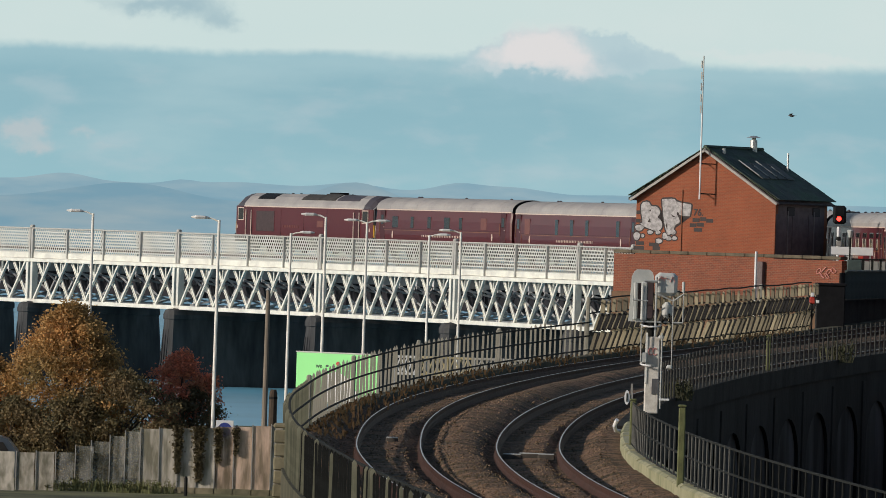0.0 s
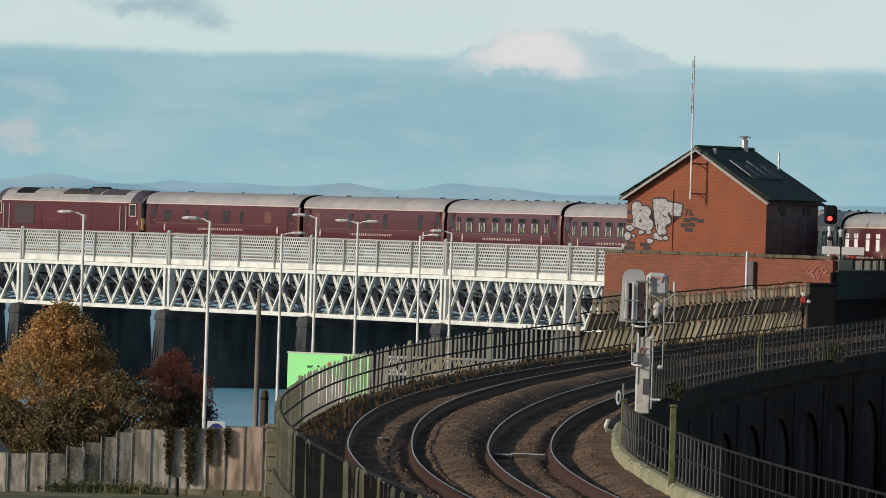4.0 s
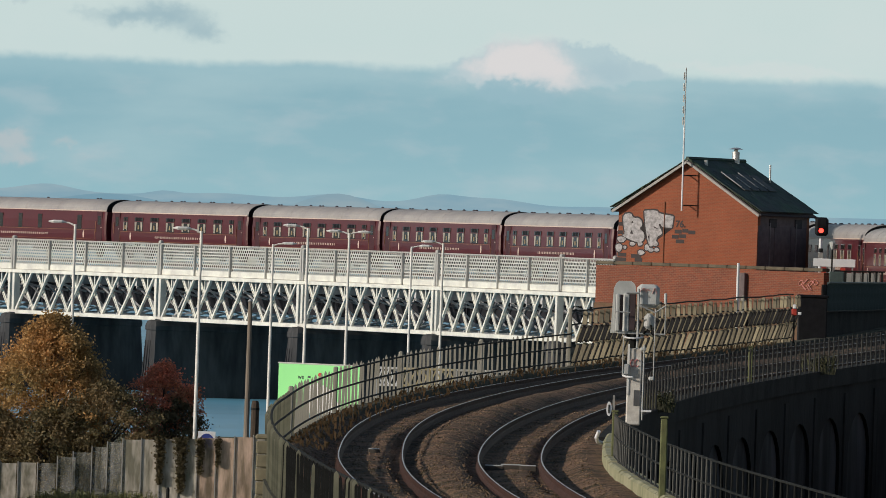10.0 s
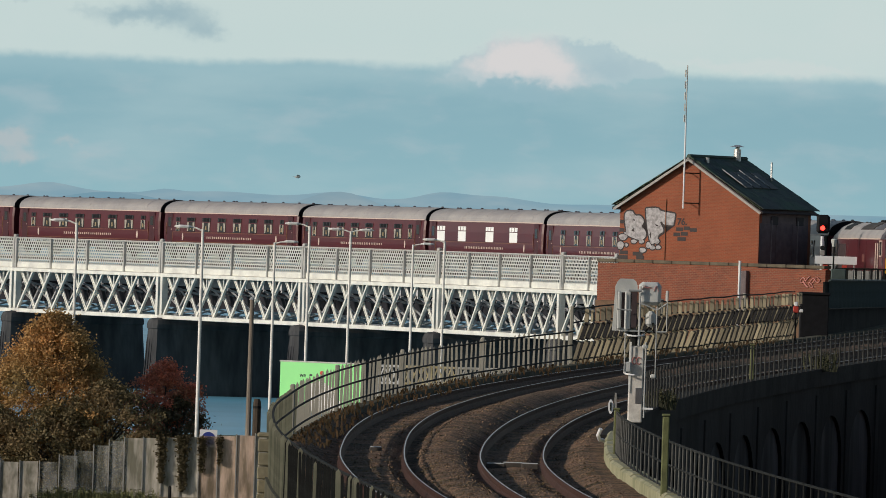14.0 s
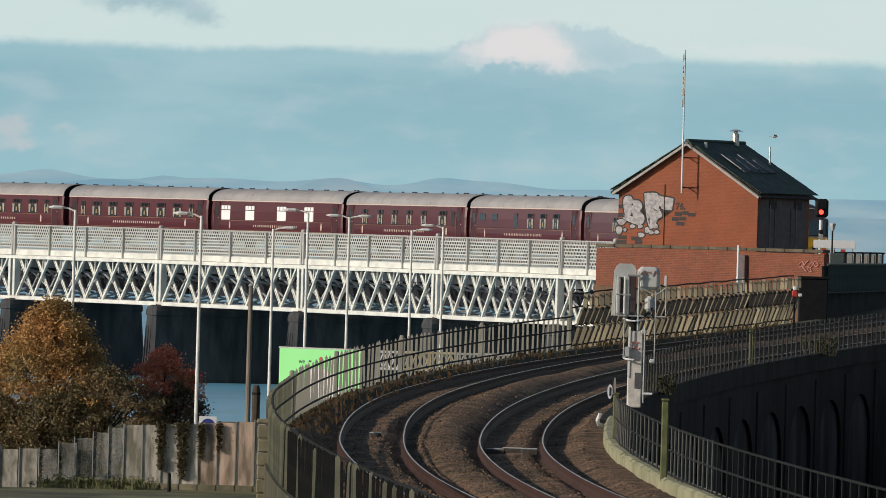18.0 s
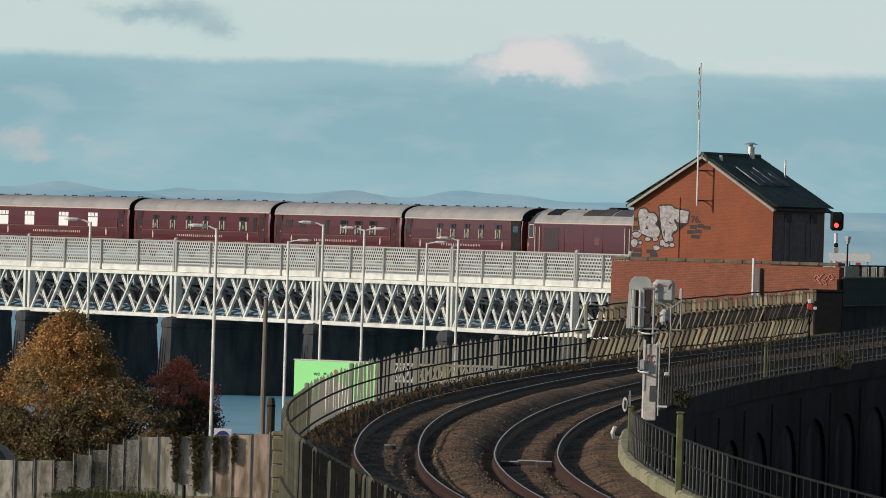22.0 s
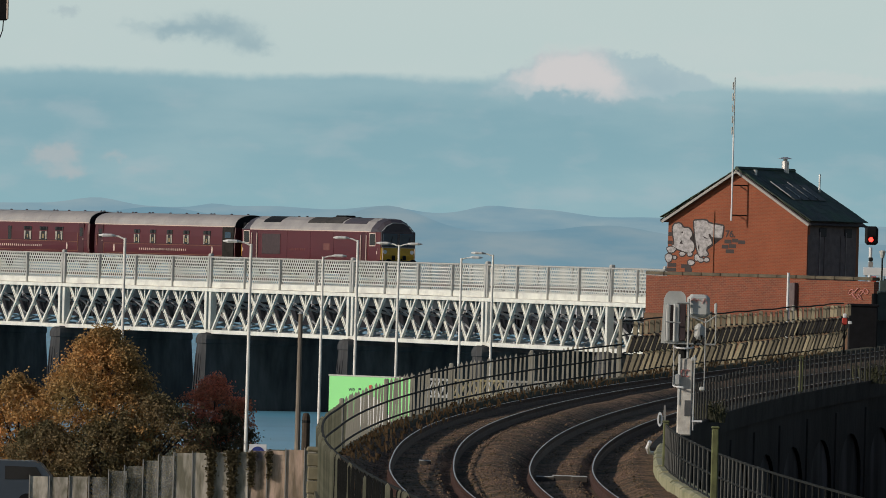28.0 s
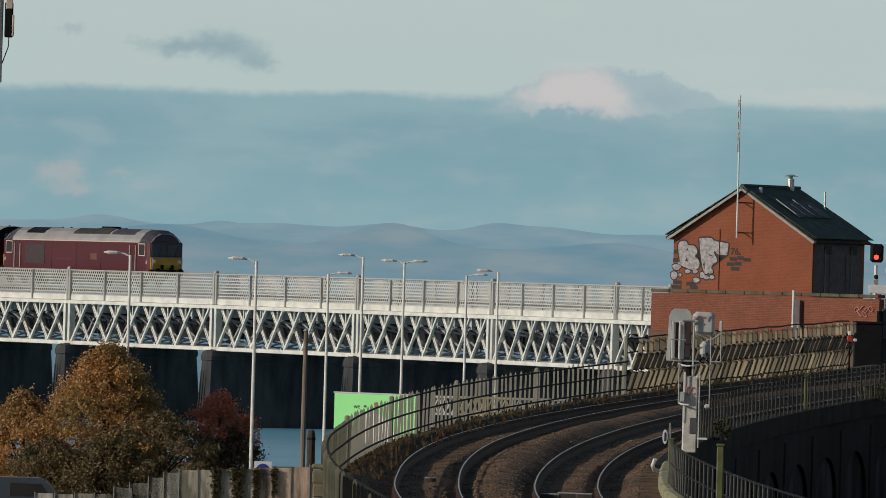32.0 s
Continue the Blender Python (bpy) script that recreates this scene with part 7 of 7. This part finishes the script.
def bird(label, mat):
    """A small bird on spread wings, its beak along x."""
    t = thing("bird", label, "bird", "passing birds")
    part("body", Shape().tube([(-0.16, 0, 0), (-0.08, 0, -0.01), (0.04, 0, -0.015), (0.12, 0, 0.01), (0.17, 0, 0.0)], [0.015, 0.045, 0.055, 0.035, 0.008], 8), mat, t, smooth=True)
    part("tail", Shape().add([(-0.14, -0.02, 0), (-0.27, -0.05, 0), (-0.27, 0.05, 0), (-0.14, 0.02, 0), (-0.14, -0.02, 0.012), (-0.27, -0.05, 0.008), (-0.27, 0.05, 0.008), (-0.14, 0.02, 0.012)],
                             [(3, 2, 1, 0), (4, 5, 6, 7), (0, 1, 5, 4), (1, 2, 6, 5), (2, 3, 7, 6), (3, 0, 4, 7)]), mat, t)
    for sd in (-1, 1):
        rings = [[(x + dx, sd * y, z + dz) for dx, dz in ((0.07 * w, 0.0), (0.0, 0.012), (-0.07 * w, 0.0), (0.0, -0.006))] for x, y, z, w in ((0.03, 0.03, 0.01, 1.0), (0.05, 0.16, 0.09, 0.95), (-0.02, 0.34, 0.10, 0.5), (-0.07, 0.42, 0.08, 0.15))]
        part("wing", Shape().sweep(rings), mat, t)
    return t


BIRDS = [bird("small dark bird gliding down past the building", SIGNAL_DARK), bird("small grey bird flying over the bridge", GREY_CAB)]
RED_CAR = red_car()
VAN = van()
# the line by which the train nears the bridge joins the curve out beyond the cabin
LEAD = [27.6 - 2.1 * max(0.0, (y - 380.0) / 100.0) ** 2.2 for y in np.arange(200.0, 481.0, 20.0)]


def lead_x(y):
    if y >= 500.0:
        return course(y)[0]
    if y > 480.0:
        return LEAD[-1] + (course(500.0)[0] - LEAD[-1]) * (y - 480.0) / 20.0
    return float(np.interp(y, np.arange(200.0, 481.0, 20.0), LEAD))


TY = np.arange(201.0, 899.0, 1.0)
# on the bridge the track keeps to its own slightly different curve
TX = np.array([lead_x(float(y)) for y in TY]) + np.interp(TY, (520, 545, 565, 585, 605, 625, 645, 665, 690, 900), (0, -0.16, -0.16, 0.29, 0.81, 0.73, -0.2, -0.69, -0.71, -0.59))
TX[320:] = np.convolve(np.pad(TX, 7, mode="edge"), np.ones(15) / 15, "valid")[320:]
for k in range(6):
    TX[250:320] = (TX[249:319] + TX[250:320] * 2 + TX[251:321]) / 4
TS = np.concatenate([[0.0], np.cumsum(np.hypot(np.diff(TY), np.diff(TX)))])
MARK = float(np.interp(563.5, TY, TS)) - 165.5


def on_line(s):
    y = float(np.interp(s, TS, TY))
    return Vector((float(np.interp(y, TY, TX)), y, rail_level(y) + float(np.interp(y, (505, 548, 560, 600, 650, 720), (0.28, 0.02, 0, 0.08, 0.22, 0.26)))))


def lead_line():
    """Plain embankment and rails of the joining line."""
    ys = np.arange(205.0, 500.0, 5.0)
    pt = lambda y, o, z: (float(np.interp(y, TY, TX)) + o, float(y), z + 0.28)
    s = Shape().sweep([[pt(y, o, z) for o, z in ((-3.4, LAND - 0.2), (-1.9, rail_level(y) - 0.15), (1.9, rail_level(y) - 0.15), (6.5, LAND - 0.2))] for y in ys])
    tagged(part("ground_embankment", s, BALLAST), "gravel embankment of the joining line", "embankment", kind="structure")
    for o in (-0.75, 0.75):
        t = thing("rail", "curved steel running rail with a worn bright head", "rail", "running rails")
        part("foot", Shape().sweep([[pt(y, o + a, rail_level(y) + h) for a, h in ((-0.07, -0.16), (-0.02, -0.13), (-0.02, -0.05), (0.02, -0.05), (0.02, -0.13), (0.07, -0.16))] for y in ys]), RAIL_SIDE, t)
        part("head", Shape().sweep([[pt(y, o + a, rail_level(y) + h) for a, h in ((-0.036, -0.045), (-0.036, 0), (0.036, 0), (0.036, -0.045))] for y in ys]), RAIL_HEAD, t)


lead_line()


BIRD_DOWN = ((0, 17.4, 16.95), (0.6, 12.05, 15.58), (1.0, 8.55, 14.69), (1.4, 4.98, 13.59), (2.0, 0.3, 12.51), (3.0, -8.1, 11.9), (4.5, -22.2, 12.2), (32, -260.0, 16.0))
BIRD_OVER = ((0, -100.0, 9.0), (11, -23.2, 11.2), (13, -10.4, 12.84), (15.6, 0.28, 14.08), (16.2, 4.6, 14.1), (17.2, 11.6, 14.5), (19, 25.3, 17.4), (32, 130.0, 30.0))


def motions():
    ts = [k * 1.0 for k in range(33)]
    tt, ss = zip(*HEAD)
    back = 0.0
    for k, (car, L) in enumerate(TRAIN):
        rows = []
        for t in ts:
            s = MARK + float(np.interp(t, tt, ss)) - back - L / 2
            a, b = on_line(s - L * 0.33), on_line(s + L * 0.33)
            d = (b - a).normalized()
            p = (a + b) / 2
            yaw = math.degrees(math.atan2(d.y, d.x))
            if k in (0, len(TRAIN) - 1):
                yaw += 180
            rows.append((t, pose(p.x, p.y, p.z, 0, 0, yaw)))
        walk(car, rows)
        back += L
    # seconds, across, height: 480 m ahead
    for ob, yaw, rows in ((BIRDS[0], 180, BIRD_DOWN), (BIRDS[1], 0, BIRD_OVER)):
        walk(ob, [(t, pose(x, 480, z, 0, 0, yaw)) for t, x, z in rows])
    road = LAND + 0.03
    for car, y, rows in ((VAN, 369.0, ((0, 6.0), (16.3, 6.0), (17, 2.5), (18, -2.7), (18.6, -5.9), (19, -7.9), (19.4, -10.0), (20, -12.5), (20.4, -13.8), (20.8, -15.0), (21.2, -16.3), (22, -19.0), (24, -27.0), (32, -60.0))),
                         (RED_CAR, 369.4, ((0, 10.0), (18.6, 10.0), (19.6, 1.5), (20.2, -6.5), (20.8, -9.9), (21.2, -11.3), (21.6, -12.8), (22, -14.4), (22.4, -15.9), (24, -22.5), (32, -54.0)))):
        walk(car, [(t, pose(x, y, road, 0, 0, 180)) for t, x in rows])


motions()
